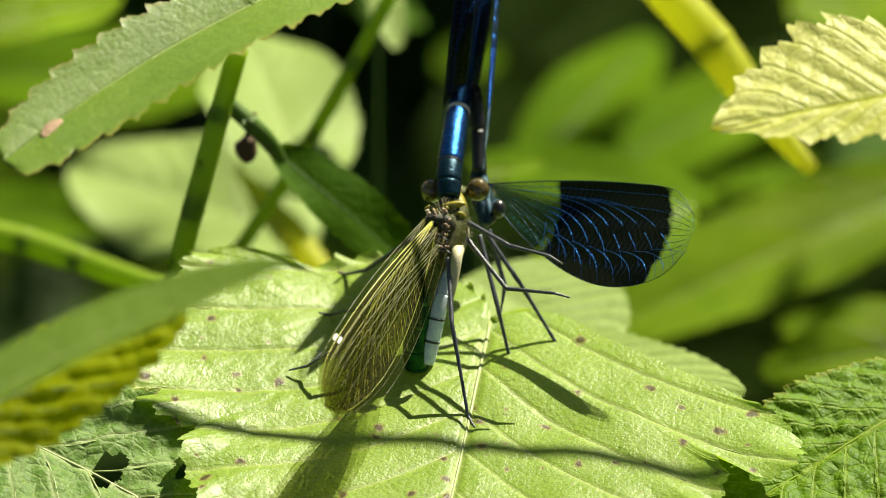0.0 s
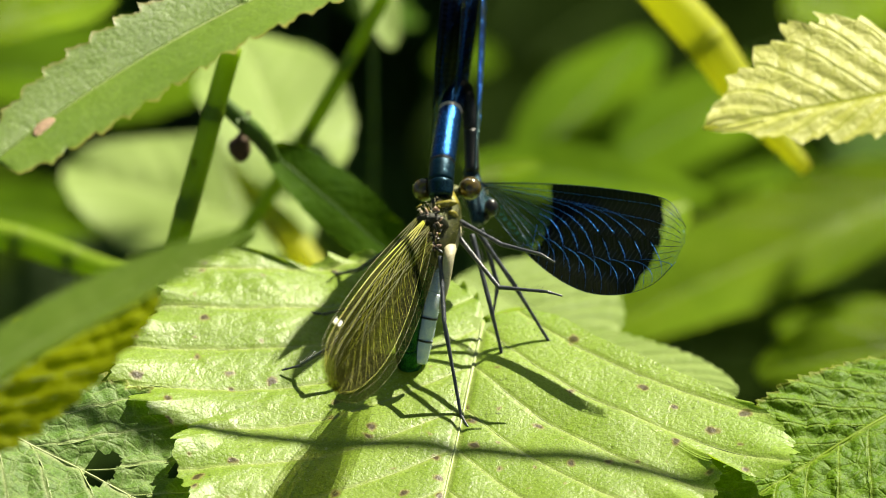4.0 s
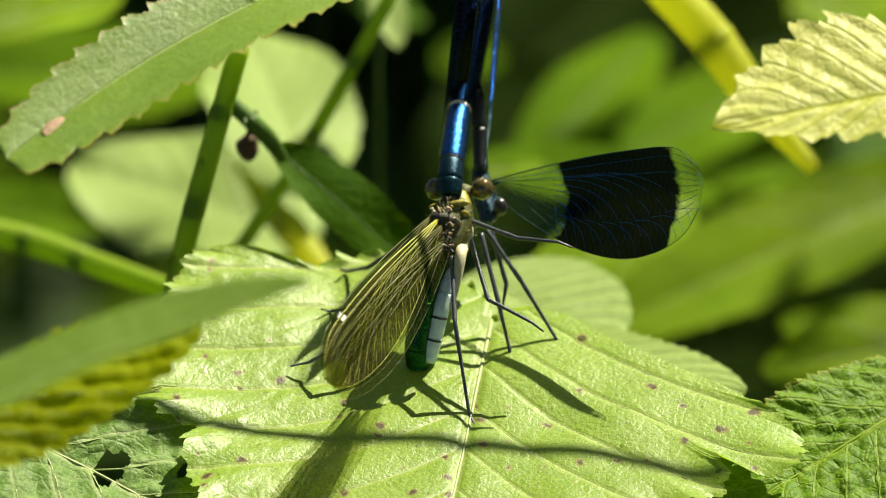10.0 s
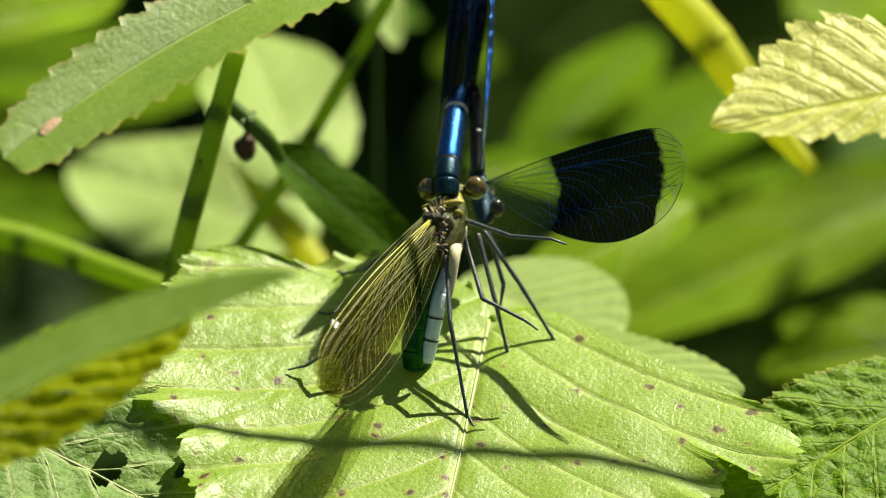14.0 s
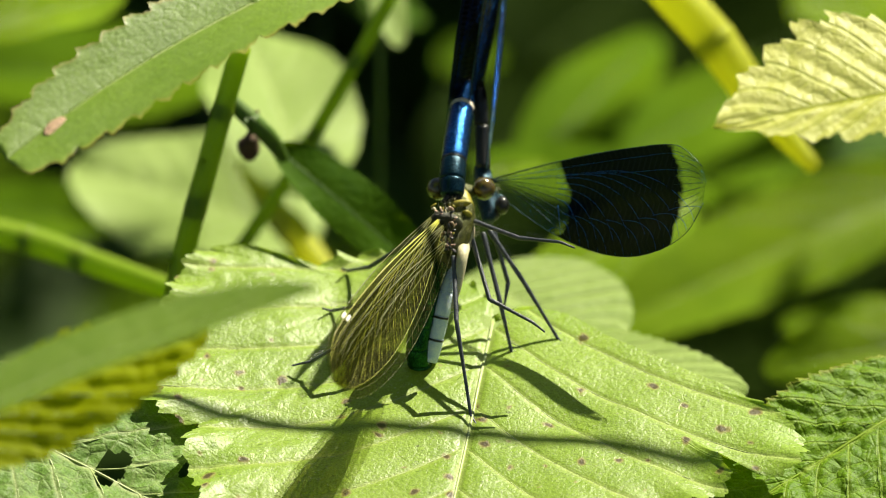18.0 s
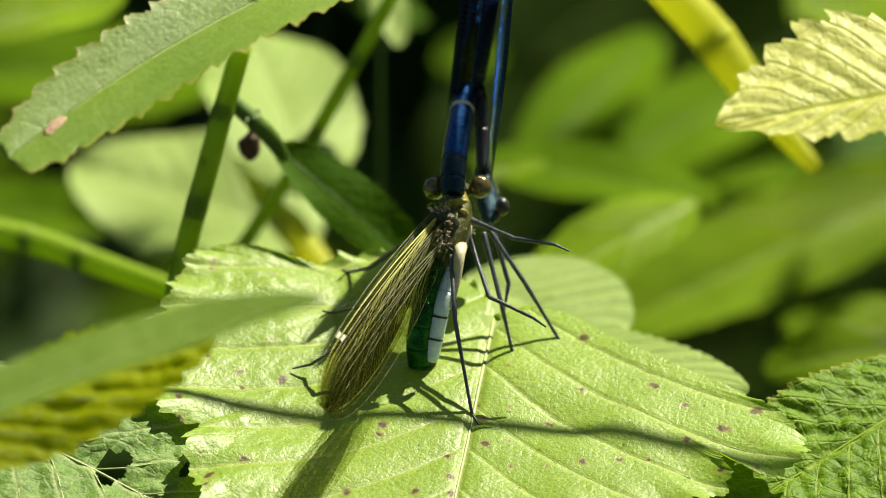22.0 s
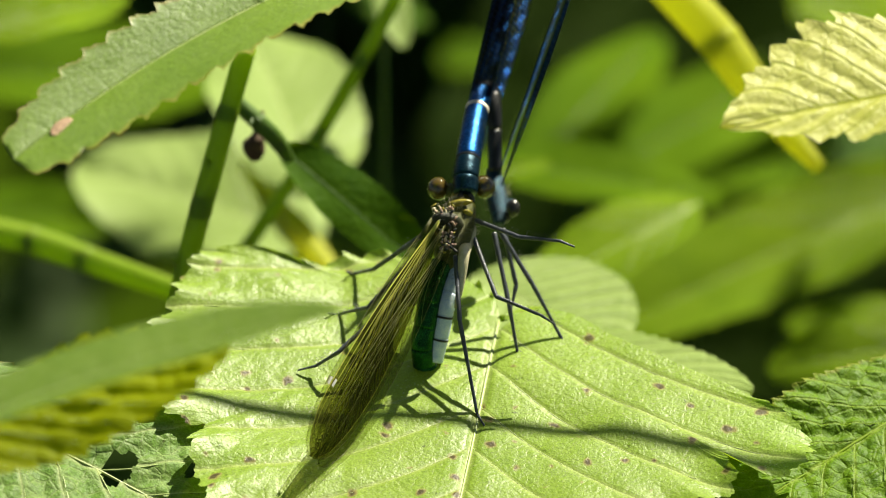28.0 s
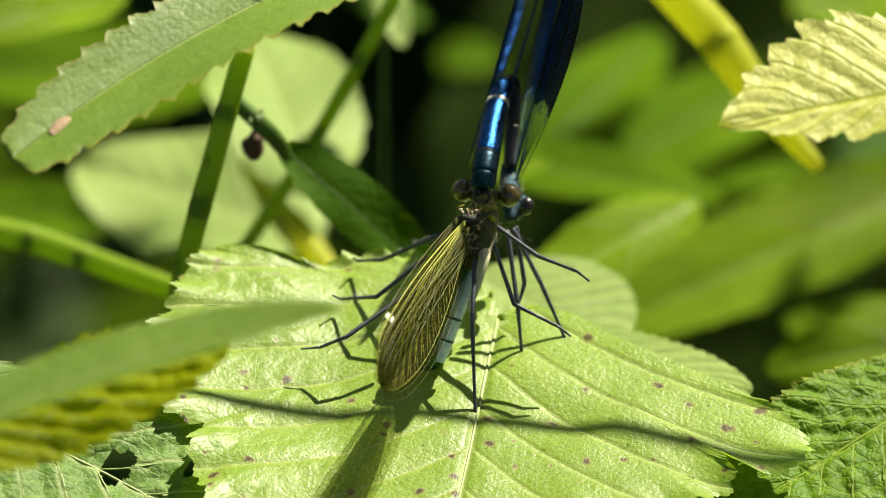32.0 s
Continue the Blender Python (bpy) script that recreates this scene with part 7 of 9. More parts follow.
    walk(male_wings[3], [
        (0.0, wing_pose((-0.0020, 0.0200, 0.0165), (0.897, -0.400, 0.187), (-0.195, -0.738, -0.646))),
        (0.5, wing_pose((-0.0020, 0.0200, 0.0165), (0.916, -0.395, 0.071), (-0.249, -0.698, -0.671))),
        (1.0, wing_pose((-0.0020, 0.0200, 0.0165), (0.896, -0.421, 0.139), (-0.235, -0.716, -0.658))),
        (1.5, wing_pose((-0.0020, 0.0200, 0.0165), (0.904, -0.390, 0.174), (-0.192, -0.735, -0.650))),
        (2.0, wing_pose((-0.0020, 0.0200, 0.0165), (0.912, -0.397, 0.100), (-0.235, -0.708, -0.666))),
        (2.5, wing_pose((-0.0020, 0.0200, 0.0165), (0.922, -0.368, 0.122), (-0.200, -0.721, -0.664))),
        (3.0, wing_pose((-0.0020, 0.0200, 0.0165), (0.907, -0.406, 0.108), (-0.238, -0.708, -0.664))),
        (3.5, wing_pose((-0.0020, 0.0200, 0.0165), (0.895, -0.424, 0.138), (-0.237, -0.715, -0.658))),
        (5.5, wing_pose((-0.0020, 0.0200, 0.0165), (0.954, -0.300, -0.023), (-0.231, -0.683, -0.692))),
        (6.0, wing_pose((-0.0020, 0.0200, 0.0165), (0.979, -0.143, -0.146), (-0.204, -0.659, -0.724))),
        (6.5, wing_pose((-0.0020, 0.0200, 0.0165), (0.912, -0.395, 0.111), (-0.227, -0.712, -0.664))),
        (7.0, wing_pose((-0.0020, 0.0200, 0.0165), (0.947, -0.322, 0.020), (-0.221, -0.694, -0.685))),
        (7.5, wing_pose((-0.0020, 0.0200, 0.0165), (0.958, -0.284, 0.033), (-0.185, -0.702, -0.688))),
        (8.0, wing_pose((-0.0020, 0.0200, 0.0165), (0.917, -0.370, 0.149), (-0.188, -0.730, -0.657))),
        (8.5, wing_pose((-0.0020, 0.0200, 0.0165), (0.975, -0.150, -0.162), (-0.221, -0.656, -0.722))),
        (9.0, wing_pose((-0.0020, 0.0200, 0.0165), (0.937, -0.334, 0.100), (-0.185, -0.718, -0.671))),
        (9.4, wing_pose((-0.0020, 0.0200, 0.0165), (0.945, -0.325, 0.038), (-0.213, -0.699, -0.682))),
        (9.6, wing_pose((-0.0020, 0.0200, 0.0165), (0.924, -0.355, 0.141), (-0.118, -0.617, -0.778))),
        (10.0, wing_pose((-0.0020, 0.0200, 0.0165), (0.892, -0.289, 0.347), (0.042, -0.711, -0.702))),
        (10.5, wing_pose((-0.0020, 0.0200, 0.0165), (0.912, -0.287, 0.292), (0.018, -0.685, -0.729))),
        (11.0, wing_pose((-0.0020, 0.0200, 0.0165), (0.889, -0.320, 0.328), (0.010, -0.702, -0.712))),
        (11.5, wing_pose((-0.0020, 0.0200, 0.0165), (0.881, -0.222, 0.418), (0.126, -0.742, -0.659))),
        (12.0, wing_pose((-0.0020, 0.0200, 0.0165), (0.887, -0.323, 0.330), (0.008, -0.703, -0.711))),
        (12.5, wing_pose((-0.0020, 0.0200, 0.0165), (0.906, -0.307, 0.290), (0.001, -0.684, -0.729))),
        (13.0, wing_pose((-0.0020, 0.0200, 0.0165), (0.900, -0.279, 0.335), (0.045, -0.705, -0.708))),
        (13.5, wing_pose((-0.0020, 0.0200, 0.0165), (0.944, -0.284, 0.168), (-0.052, -0.630, -0.775))),
        (14.0, wing_pose((-0.0020, 0.0200, 0.0165), (0.828, -0.313, 0.465), (0.064, -0.771, -0.633))),
        (14.5, wing_pose((-0.0020, 0.0200, 0.0165), (0.911, -0.268, 0.314), (0.044, -0.694, -0.719))),
        (16.5, wing_pose((-0.0020, 0.0200, 0.0165), (0.868, -0.321, 0.380), (0.031, -0.728, -0.685))),
        (17.0, wing_pose((-0.0020, 0.0200, 0.0165), (0.907, -0.314, 0.280), (-0.009, -0.680, -0.734))),
        (17.5, wing_pose((-0.0020, 0.0200, 0.0165), (0.930, -0.292, 0.225), (-0.022, -0.655, -0.756))),
        (18.0, wing_pose((-0.0020, 0.0200, 0.0165), (0.890, -0.278, 0.361), (0.057, -0.717, -0.694))),
        (18.5, wing_pose((-0.0020, 0.0200, 0.0165), (0.855, -0.267, 0.445), (0.097, -0.760, -0.643))),
        (19.0, wing_pose((-0.0020, 0.0200, 0.0165), (0.972, -0.093, 0.217), (0.114, -0.622, -0.775))),
        (19.5, wing_pose((-0.0020, 0.0200, 0.0165), (0.802, -0.257, 0.539), (0.163, -0.774, -0.612))),
        (19.57, wing_pose((-0.0020, 0.0200, 0.0165), (0.597, -0.116, 0.794), (0.239, -0.919, -0.314))),
        (19.67, wing_pose((-0.0020, 0.0200, 0.0165), (0.129, -0.037, 0.991), (-0.020, -0.999, -0.035))),
        (20.0, wing_pose((-0.0020, 0.0200, 0.0165), (0.129, -0.037, 0.991), (-0.020, -0.999, -0.035))),
        (20.5, wing_pose((-0.0020, 0.0200, 0.0165), (0.103, 0.197, 0.975), (-0.010, -0.980, 0.199))),
        (21.0, wing_pose((-0.0020, 0.0200, 0.0165), (0.109, 0.376, 0.920), (0.020, -0.926, 0.376))),
        (22.0, wing_pose((-0.0020, 0.0200, 0.0165), (0.090, 0.469, 0.879), (0.045, -0.883, 0.467))),
        (22.6, wing_pose((-0.0020, 0.0200, 0.0165), (0.087, 0.462, 0.882), (0.048, -0.887, 0.460))),
        (22.8, wing_pose((-0.0020, 0.0200, 0.0165), (0.348, 0.288, 0.892), (-0.158, -0.920, 0.359))),
        (23.0, wing_pose((-0.0020, 0.0200, 0.0165), (0.694, -0.238, 0.680), (-0.362, -0.931, 0.044))),
        (23.2, wing_pose((-0.0020, 0.0200, 0.0165), (0.093, 0.453, 0.887), (0.044, -0.892, 0.451))),
        (24.0, wing_pose((-0.0020, 0.0200, 0.0165), (0.224, 0.441, 0.869), (0.034, -0.895, 0.445))),
        (24.2, wing_pose((-0.0020, 0.0200, 0.0165), (0.460, -0.080, 0.884), (-0.172, -0.985, 0.001))),
        (24.3, wing_pose((-0.0020, 0.0200, 0.0165), (0.723, -0.268, 0.637), (-0.394, -0.917, 0.061))),
        (24.5, wing_pose((-0.0020, 0.0200, 0.0165), (0.998, -0.037, 0.043), (-0.050, -0.936, 0.349))),
        (24.7, wing_pose((-0.0020, 0.0200, 0.0165), (0.968, -0.250, -0.019), (-0.247, -0.935, -0.254))),
        (24.9, wing_pose((-0.0020, 0.0200, 0.0165), (0.137, 0.469, 0.872), (0.020, -0.882, 0.471))),
        (25.4, wing_pose((-0.0020, 0.0200, 0.0165), (0.234, 0.440, 0.867), (0.007, -0.893, 0.451))),
        (25.5, wing_pose((-0.0020, 0.0200, 0.0165), (0.317, 0.340, 0.885), (-0.166, -0.899, 0.405))),
        (26.2, wing_pose((-0.0020, 0.0200, 0.0165), (0.149, 0.441, 0.885), (0.010, -0.896, 0.444))),
        (27.3, wing_pose((-0.0020, 0.0200, 0.0165), (0.305, 0.412, 0.859), (-0.138, -0.873, 0.468))),
        (27.5, wing_pose((-0.0020, 0.0200, 0.0165), (0.521, -0.185, 0.833), (-0.282, -0.959, -0.037))),
        (27.6, wing_pose((-0.0020, 0.0200, 0.0165), (0.710, -0.245, 0.661), (-0.382, -0.922, 0.068))),
        (27.8, wing_pose((-0.0020, 0.0200, 0.0165), (0.313, 0.418, 0.853), (-0.133, -0.870, 0.475))),
        (28.0, wing_pose((-0.0020, 0.0200, 0.0165), (0.274, 0.422, 0.864), (0.006, -0.899, 0.437))),
        (28.7, wing_pose((-0.0020, 0.0200, 0.0165), (0.287, 0.427, 0.857), (-0.003, -0.895, 0.446))),
        (28.9, wing_pose((-0.0020, 0.0200, 0.0165), (0.388, 0.022, 0.922), (-0.120, -0.990, 0.074))),
        (29.0, wing_pose((-0.0020, 0.0200, 0.0165), (0.518, -0.190, 0.834), (-0.285, -0.958, -0.042))),
        (29.1, wing_pose((-0.0020, 0.0200, 0.0165), (0.790, -0.279, 0.546), (-0.413, -0.901, 0.136))),
        (29.2, wing_pose((-0.0020, 0.0200, 0.0165), (0.995, -0.040, 0.090), (-0.069, -0.934, 0.351))),
        (29.3, wing_pose((-0.0020, 0.0200, 0.0165), (0.210, 0.430, 0.878), (0.005, -0.898, 0.439))),
        (30.4, wing_pose((-0.0020, 0.0200, 0.0165), (0.221, 0.434, 0.873), (-0.002, -0.895, 0.445))),
        (30.5, wing_pose((-0.0020, 0.0200, 0.0165), (0.314, 0.431, 0.846), (-0.139, -0.860, 0.490))),
        (30.6, wing_pose((-0.0020, 0.0200, 0.0165), (0.515, -0.182, 0.837), (-0.282, -0.959, -0.035))),
        (30.8, wing_pose((-0.0020, 0.0200, 0.0165), (0.970, -0.135, 0.204), (-0.198, -0.923, 0.329))),
        (30.9, wing_pose((-0.0020, 0.0200, 0.0165), (0.309, 0.413, 0.857), (-0.141, -0.871, 0.471))),
        (31.1, wing_pose((-0.0020, 0.0200, 0.0165), (0.297, 0.413, 0.861), (-0.009, -0.900, 0.435))),
        (31.4, wing_pose((-0.0020, 0.0200, 0.0165), (0.303, 0.413, 0.859), (-0.019, -0.899, 0.438))),
        (31.6, wing_pose((-0.0020, 0.0200, 0.0165), (0.313, 0.424, 0.850), (-0.022, -0.891, 0.453))),
        (32.0, wing_pose((-0.0020, 0.0200, 0.0165), (0.113, 0.449, 0.886), (0.143, -0.890, 0.433))),
    ])
    walk(female_wings[0], [
        (0.0, wing_pose((-0.0002, 0.0064, 0.0200), (-0.376, -0.922, -0.089), (0.522, -0.132, -0.843))),
        (1.0, wing_pose((-0.0002, 0.0064, 0.0200), (-0.355, -0.933, -0.050), (0.533, -0.158, -0.831))),
        (2.0, wing_pose((-0.0002, 0.0064, 0.0200), (-0.346, -0.938, -0.015), (0.535, -0.184, -0.825))),
        (3.0, wing_pose((-0.0002, 0.0064, 0.0200), (-0.335, -0.942, -0.021), (0.555, -0.179, -0.813))),
        (5.5, wing_pose((-0.0002, 0.0064, 0.0200), (-0.343, -0.938, 0.044), (0.505, -0.224, -0.834))),
        (6.0, wing_pose((-0.0002, 0.0064, 0.0200), (-0.359, -0.933, 0.024), (0.514, -0.219, -0.829))),
        (7.0, wing_pose((-0.0002, 0.0064, 0.0200), (-0.361, -0.933, 0.003), (0.513, -0.200, -0.835))),
        (8.0, wing_pose((-0.0002, 0.0064, 0.0200), (-0.379, -0.925, -0.033), (0.484, -0.168, -0.859))),
        (8.5, wing_pose((-0.0002, 0.0064, 0.0200), (-0.373, -0.928, 0.005), (0.505, -0.207, -0.838))),
        (9.0, wing_pose((-0.0002, 0.0064, 0.0200), (-0.386, -0.922, -0.039), (0.487, -0.168, -0.857))),
        (10.0, wing_pose((-0.0002, 0.0064, 0.0200), (-0.383, -0.924, 0.004), (0.483, -0.203, -0.852))),
        (11.0, wing_pose((-0.0002, 0.0064, 0.0200), (-0.379, -0.926, 0.006), (0.487, -0.204, -0.849))),
        (12.0, wing_pose((-0.0002, 0.0064, 0.0200), (-0.374, -0.928, 0.012), (0.486, -0.206, -0.849))),
        (13.0, wing_pose((-0.0002, 0.0064, 0.0200), (-0.361, -0.932, 0.019), (0.499, -0.210, -0.841))),
        (14.0, wing_pose((-0.0002, 0.0064, 0.0200), (-0.382, -0.924, -0.019), (0.477, -0.180, -0.860))),
        (14.5, wing_pose((-0.0002, 0.0064, 0.0200), (-0.370, -0.929, 0.008), (0.498, -0.205, -0.843))),
        (16.5, wing_pose((-0.0002, 0.0064, 0.0200), (-0.366, -0.930, 0.007), (0.502, -0.205, -0.840))),
        (17.0, wing_pose((-0.0002, 0.0064, 0.0200), (-0.353, -0.934, 0.050), (0.502, -0.234, -0.833))),
        (18.0, wing_pose((-0.0002, 0.0064, 0.0200), (-0.369, -0.929, 0.005), (0.503, -0.204, -0.840))),
        (18.5, wing_pose((-0.0002, 0.0064, 0.0200), (-0.377, -0.926, -0.040), (0.500, -0.167, -0.850))),
        (19.0, wing_pose((-0.0002, 0.0064, 0.0200), (-0.320, -0.945, 0.068), (0.560, -0.246, -0.791))),
        (19.5, wing_pose((-0.0002, 0.0064, 0.0200), (-0.377, -0.926, -0.032), (0.483, -0.167, -0.860))),
        (20.0, wing_pose((-0.0002, 0.0064, 0.0200), (-0.326, -0.939, 0.108), (0.532, -0.276, -0.800))),
        (20.5, wing_pose((-0.0002, 0.0064, 0.0200), (-0.316, -0.941, 0.121), (0.571, -0.290, -0.768))),
        (21.0, wing_pose((-0.0002, 0.0064, 0.0200), (-0.374, -0.927, -0.022), (0.514, -0.188, -0.837))),
        (22.0, wing_pose((-0.0002, 0.0064, 0.0200), (-0.385, -0.919, -0.091), (0.289, -0.026, -0.957))),
        (23.0, wing_pose((-0.0002, 0.0064, 0.0200), (-0.394, -0.906, -0.153), (0.291, 0.034, -0.956))),
        (24.0, wing_pose((-0.0002, 0.0064, 0.0200), (-0.397, -0.907, -0.139), (0.289, 0.019, -0.957))),
        (25.0, wing_pose((-0.0002, 0.0064, 0.0200), (-0.387, -0.919, -0.077), (0.319, -0.055, -0.946))),
        (25.5, wing_pose((-0.0002, 0.0064, 0.0200), (-0.423, -0.889, -0.176), (0.296, 0.048, -0.954))),
        (27.5, wing_pose((-0.0002, 0.0064, 0.0200), (-0.451, -0.832, -0.323), (0.316, 0.189, -0.930))),
        (28.0, wing_pose((-0.0002, 0.0064, 0.0200), (-0.447, -0.817, -0.364), (0.323, 0.232, -0.918))),
        (28.5, wing_pose((-0.0002, 0.0064, 0.0200), (-0.423, -0.882, -0.208), (0.318, 0.071, -0.945))),
        (29.0, wing_pose((-0.0002, 0.0064, 0.0200), (-0.432, -0.861, -0.268), (0.306, 0.139, -0.942))),
        (29.5, wing_pose((-0.0002, 0.0064, 0.0200), (-0.450, -0.838, -0.310), (0.301, 0.184, -0.936))),
        (30.0, wing_pose((-0.0002, 0.0064, 0.0200), (-0.427, -0.886, -0.183), (0.308, 0.048, -0.950))),
        (30.5, wing_pose((-0.0002, 0.0064, 0.0200), (-0.444, -0.852, -0.276), (0.305, 0.146, -0.941))),
        (31.0, wing_pose((-0.0002, 0.0064, 0.0200), (-0.436, -0.863, -0.254), (0.298, 0.128, -0.946))),
        (31.5, wing_pose((-0.0002, 0.0064, 0.0200), (-0.424, -0.887, -0.184), (0.312, 0.048, -0.949))),
        (31.8, wing_pose((-0.0002, 0.0064, 0.0200), (-0.394, -0.904, -0.164), (0.381, 0.002, -0.925))),
        (32.0, wing_pose((-0.0002, 0.0064, 0.0200), (-0.301, -0.954, -0.019), (0.517, -0.146, -0.843))),
    ])
    walk(female_wings[1], [
        (0.0, wing_pose((0.0017, 0.0061, 0.0191), (-0.392, -0.916, -0.084), (0.467, -0.119, -0.876))),
        (1.0, wing_pose((0.0017, 0.0061, 0.0191), (-0.370, -0.928, -0.045), (0.478, -0.149, -0.866))),
        (2.0, wing_pose((0.0017, 0.0061, 0.0191), (-0.362, -0.932, -0.011), (0.478, -0.176, -0.860))),
        (3.0, wing_pose((0.0017, 0.0061, 0.0191), (-0.351, -0.936, -0.017), (0.499, -0.172, -0.849))),
        (5.5, wing_pose((0.0017, 0.0061, 0.0191), (-0.358, -0.932, 0.050), (0.447, -0.218, -0.868))),
        (6.0, wing_pose((0.0017, 0.0061, 0.0191), (-0.375, -0.927, 0.028), (0.457, -0.211, -0.864))),
        (7.0, wing_pose((0.0017, 0.0061, 0.0191), (-0.376, -0.926, 0.007), (0.455, -0.192, -0.869))),
        (8.0, wing_pose((0.0017, 0.0061, 0.0191), (-0.394, -0.919, -0.028), (0.427, -0.156, -0.891))),
        (8.5, wing_pose((0.0017, 0.0061, 0.0191), (-0.388, -0.921, 0.009), (0.448, -0.197, -0.872))),
        (9.0, wing_pose((0.0017, 0.0061, 0.0191), (-0.402, -0.915, -0.035), (0.430, -0.155, -0.889))),
        (10.0, wing_pose((0.0017, 0.0061, 0.0191), (-0.398, -0.917, 0.008), (0.425, -0.192, -0.885))),
        (11.0, wing_pose((0.0017, 0.0061, 0.0191), (-0.394, -0.919, 0.010), (0.430, -0.194, -0.882))),
        (12.0, wing_pose((0.0017, 0.0061, 0.0191), (-0.389, -0.921, 0.016), (0.429, -0.196, -0.882))),
        (13.0, wing_pose((0.0017, 0.0061, 0.0191), (-0.377, -0.926, 0.023), (0.441, -0.201, -0.875))),
        (14.0, wing_pose((0.0017, 0.0061, 0.0191), (-0.397, -0.918, -0.014), (0.420, -0.168, -0.892))),
        (14.5, wing_pose((0.0017, 0.0061, 0.0191), (-0.385, -0.923, 0.012), (0.440, -0.195, -0.876))),
        (16.5, wing_pose((0.0017, 0.0061, 0.0191), (-0.382, -0.924, 0.012), (0.445, -0.195, -0.874))),
        (17.0, wing_pose((0.0017, 0.0061, 0.0191), (-0.368, -0.928, 0.054), (0.443, -0.227, -0.867))),
        (18.0, wing_pose((0.0017, 0.0061, 0.0191), (-0.385, -0.923, 0.009), (0.445, -0.195, -0.874))),
        (18.5, wing_pose((0.0017, 0.0061, 0.0191), (-0.393, -0.919, -0.035), (0.443, -0.156, -0.883))),
        (19.0, wing_pose((0.0017, 0.0061, 0.0191), (-0.335, -0.939, 0.073), (0.503, -0.244, -0.829))),
        (19.5, wing_pose((0.0017, 0.0061, 0.0191), (-0.393, -0.919, -0.027), (0.426, -0.155, -0.891))),
        (20.0, wing_pose((0.0017, 0.0061, 0.0191), (-0.342, -0.933, 0.112), (0.473, -0.274, -0.838))),
        (20.5, wing_pose((0.0017, 0.0061, 0.0191), (-0.332, -0.935, 0.125), (0.513, -0.290, -0.808))),
        (21.0, wing_pose((0.0017, 0.0061, 0.0191), (-0.389, -0.921, -0.017), (0.458, -0.177, -0.871))),
        (22.0, wing_pose((0.0017, 0.0061, 0.0191), (-0.400, -0.912, -0.087), (0.219, -0.004, -0.976))),
        (23.0, wing_pose((0.0017, 0.0061, 0.0191), (-0.410, -0.900, -0.149), (0.225, 0.058, -0.973))),
        (24.0, wing_pose((0.0017, 0.0061, 0.0191), (-0.412, -0.902, -0.133), (0.223, 0.042, -0.974))),
        (25.0, wing_pose((0.0017, 0.0061, 0.0191), (-0.402, -0.913, -0.072), (0.248, -0.033, -0.968))),
        (25.5, wing_pose((0.0017, 0.0061, 0.0191), (-0.438, -0.882, -0.171), (0.231, 0.073, -0.970))),
        (27.5, wing_pose((0.0017, 0.0061, 0.0191), (-0.467, -0.824, -0.320), (0.259, 0.218, -0.941))),
        (28.0, wing_pose((0.0017, 0.0061, 0.0191), (-0.463, -0.810, -0.360), (0.267, 0.260, -0.928))),
        (28.5, wing_pose((0.0017, 0.0061, 0.0191), (-0.438, -0.875, -0.204), (0.255, 0.096, -0.962))),
        (29.0, wing_pose((0.0017, 0.0061, 0.0191), (-0.448, -0.854, -0.263), (0.246, 0.165, -0.955))),
        (29.5, wing_pose((0.0017, 0.0061, 0.0191), (-0.466, -0.830, -0.307), (0.244, 0.213, -0.946))),
        (30.0, wing_pose((0.0017, 0.0061, 0.0191), (-0.442, -0.879, -0.179), (0.244, 0.074, -0.967))),
        (30.5, wing_pose((0.0017, 0.0061, 0.0191), (-0.460, -0.845, -0.272), (0.245, 0.173, -0.954))),
        (31.0, wing_pose((0.0017, 0.0061, 0.0191), (-0.451, -0.857, -0.250), (0.238, 0.154, -0.959))),
        (31.5, wing_pose((0.0017, 0.0061, 0.0191), (-0.439, -0.880, -0.179), (0.247, 0.073, -0.966))),
        (31.8, wing_pose((0.0017, 0.0061, 0.0191), (-0.409, -0.898, -0.159), (0.315, 0.024, -0.949))),
        (32.0, wing_pose((0.0017, 0.0061, 0.0191), (-0.316, -0.949, -0.014), (0.447, -0.136, -0.884))),
    ])
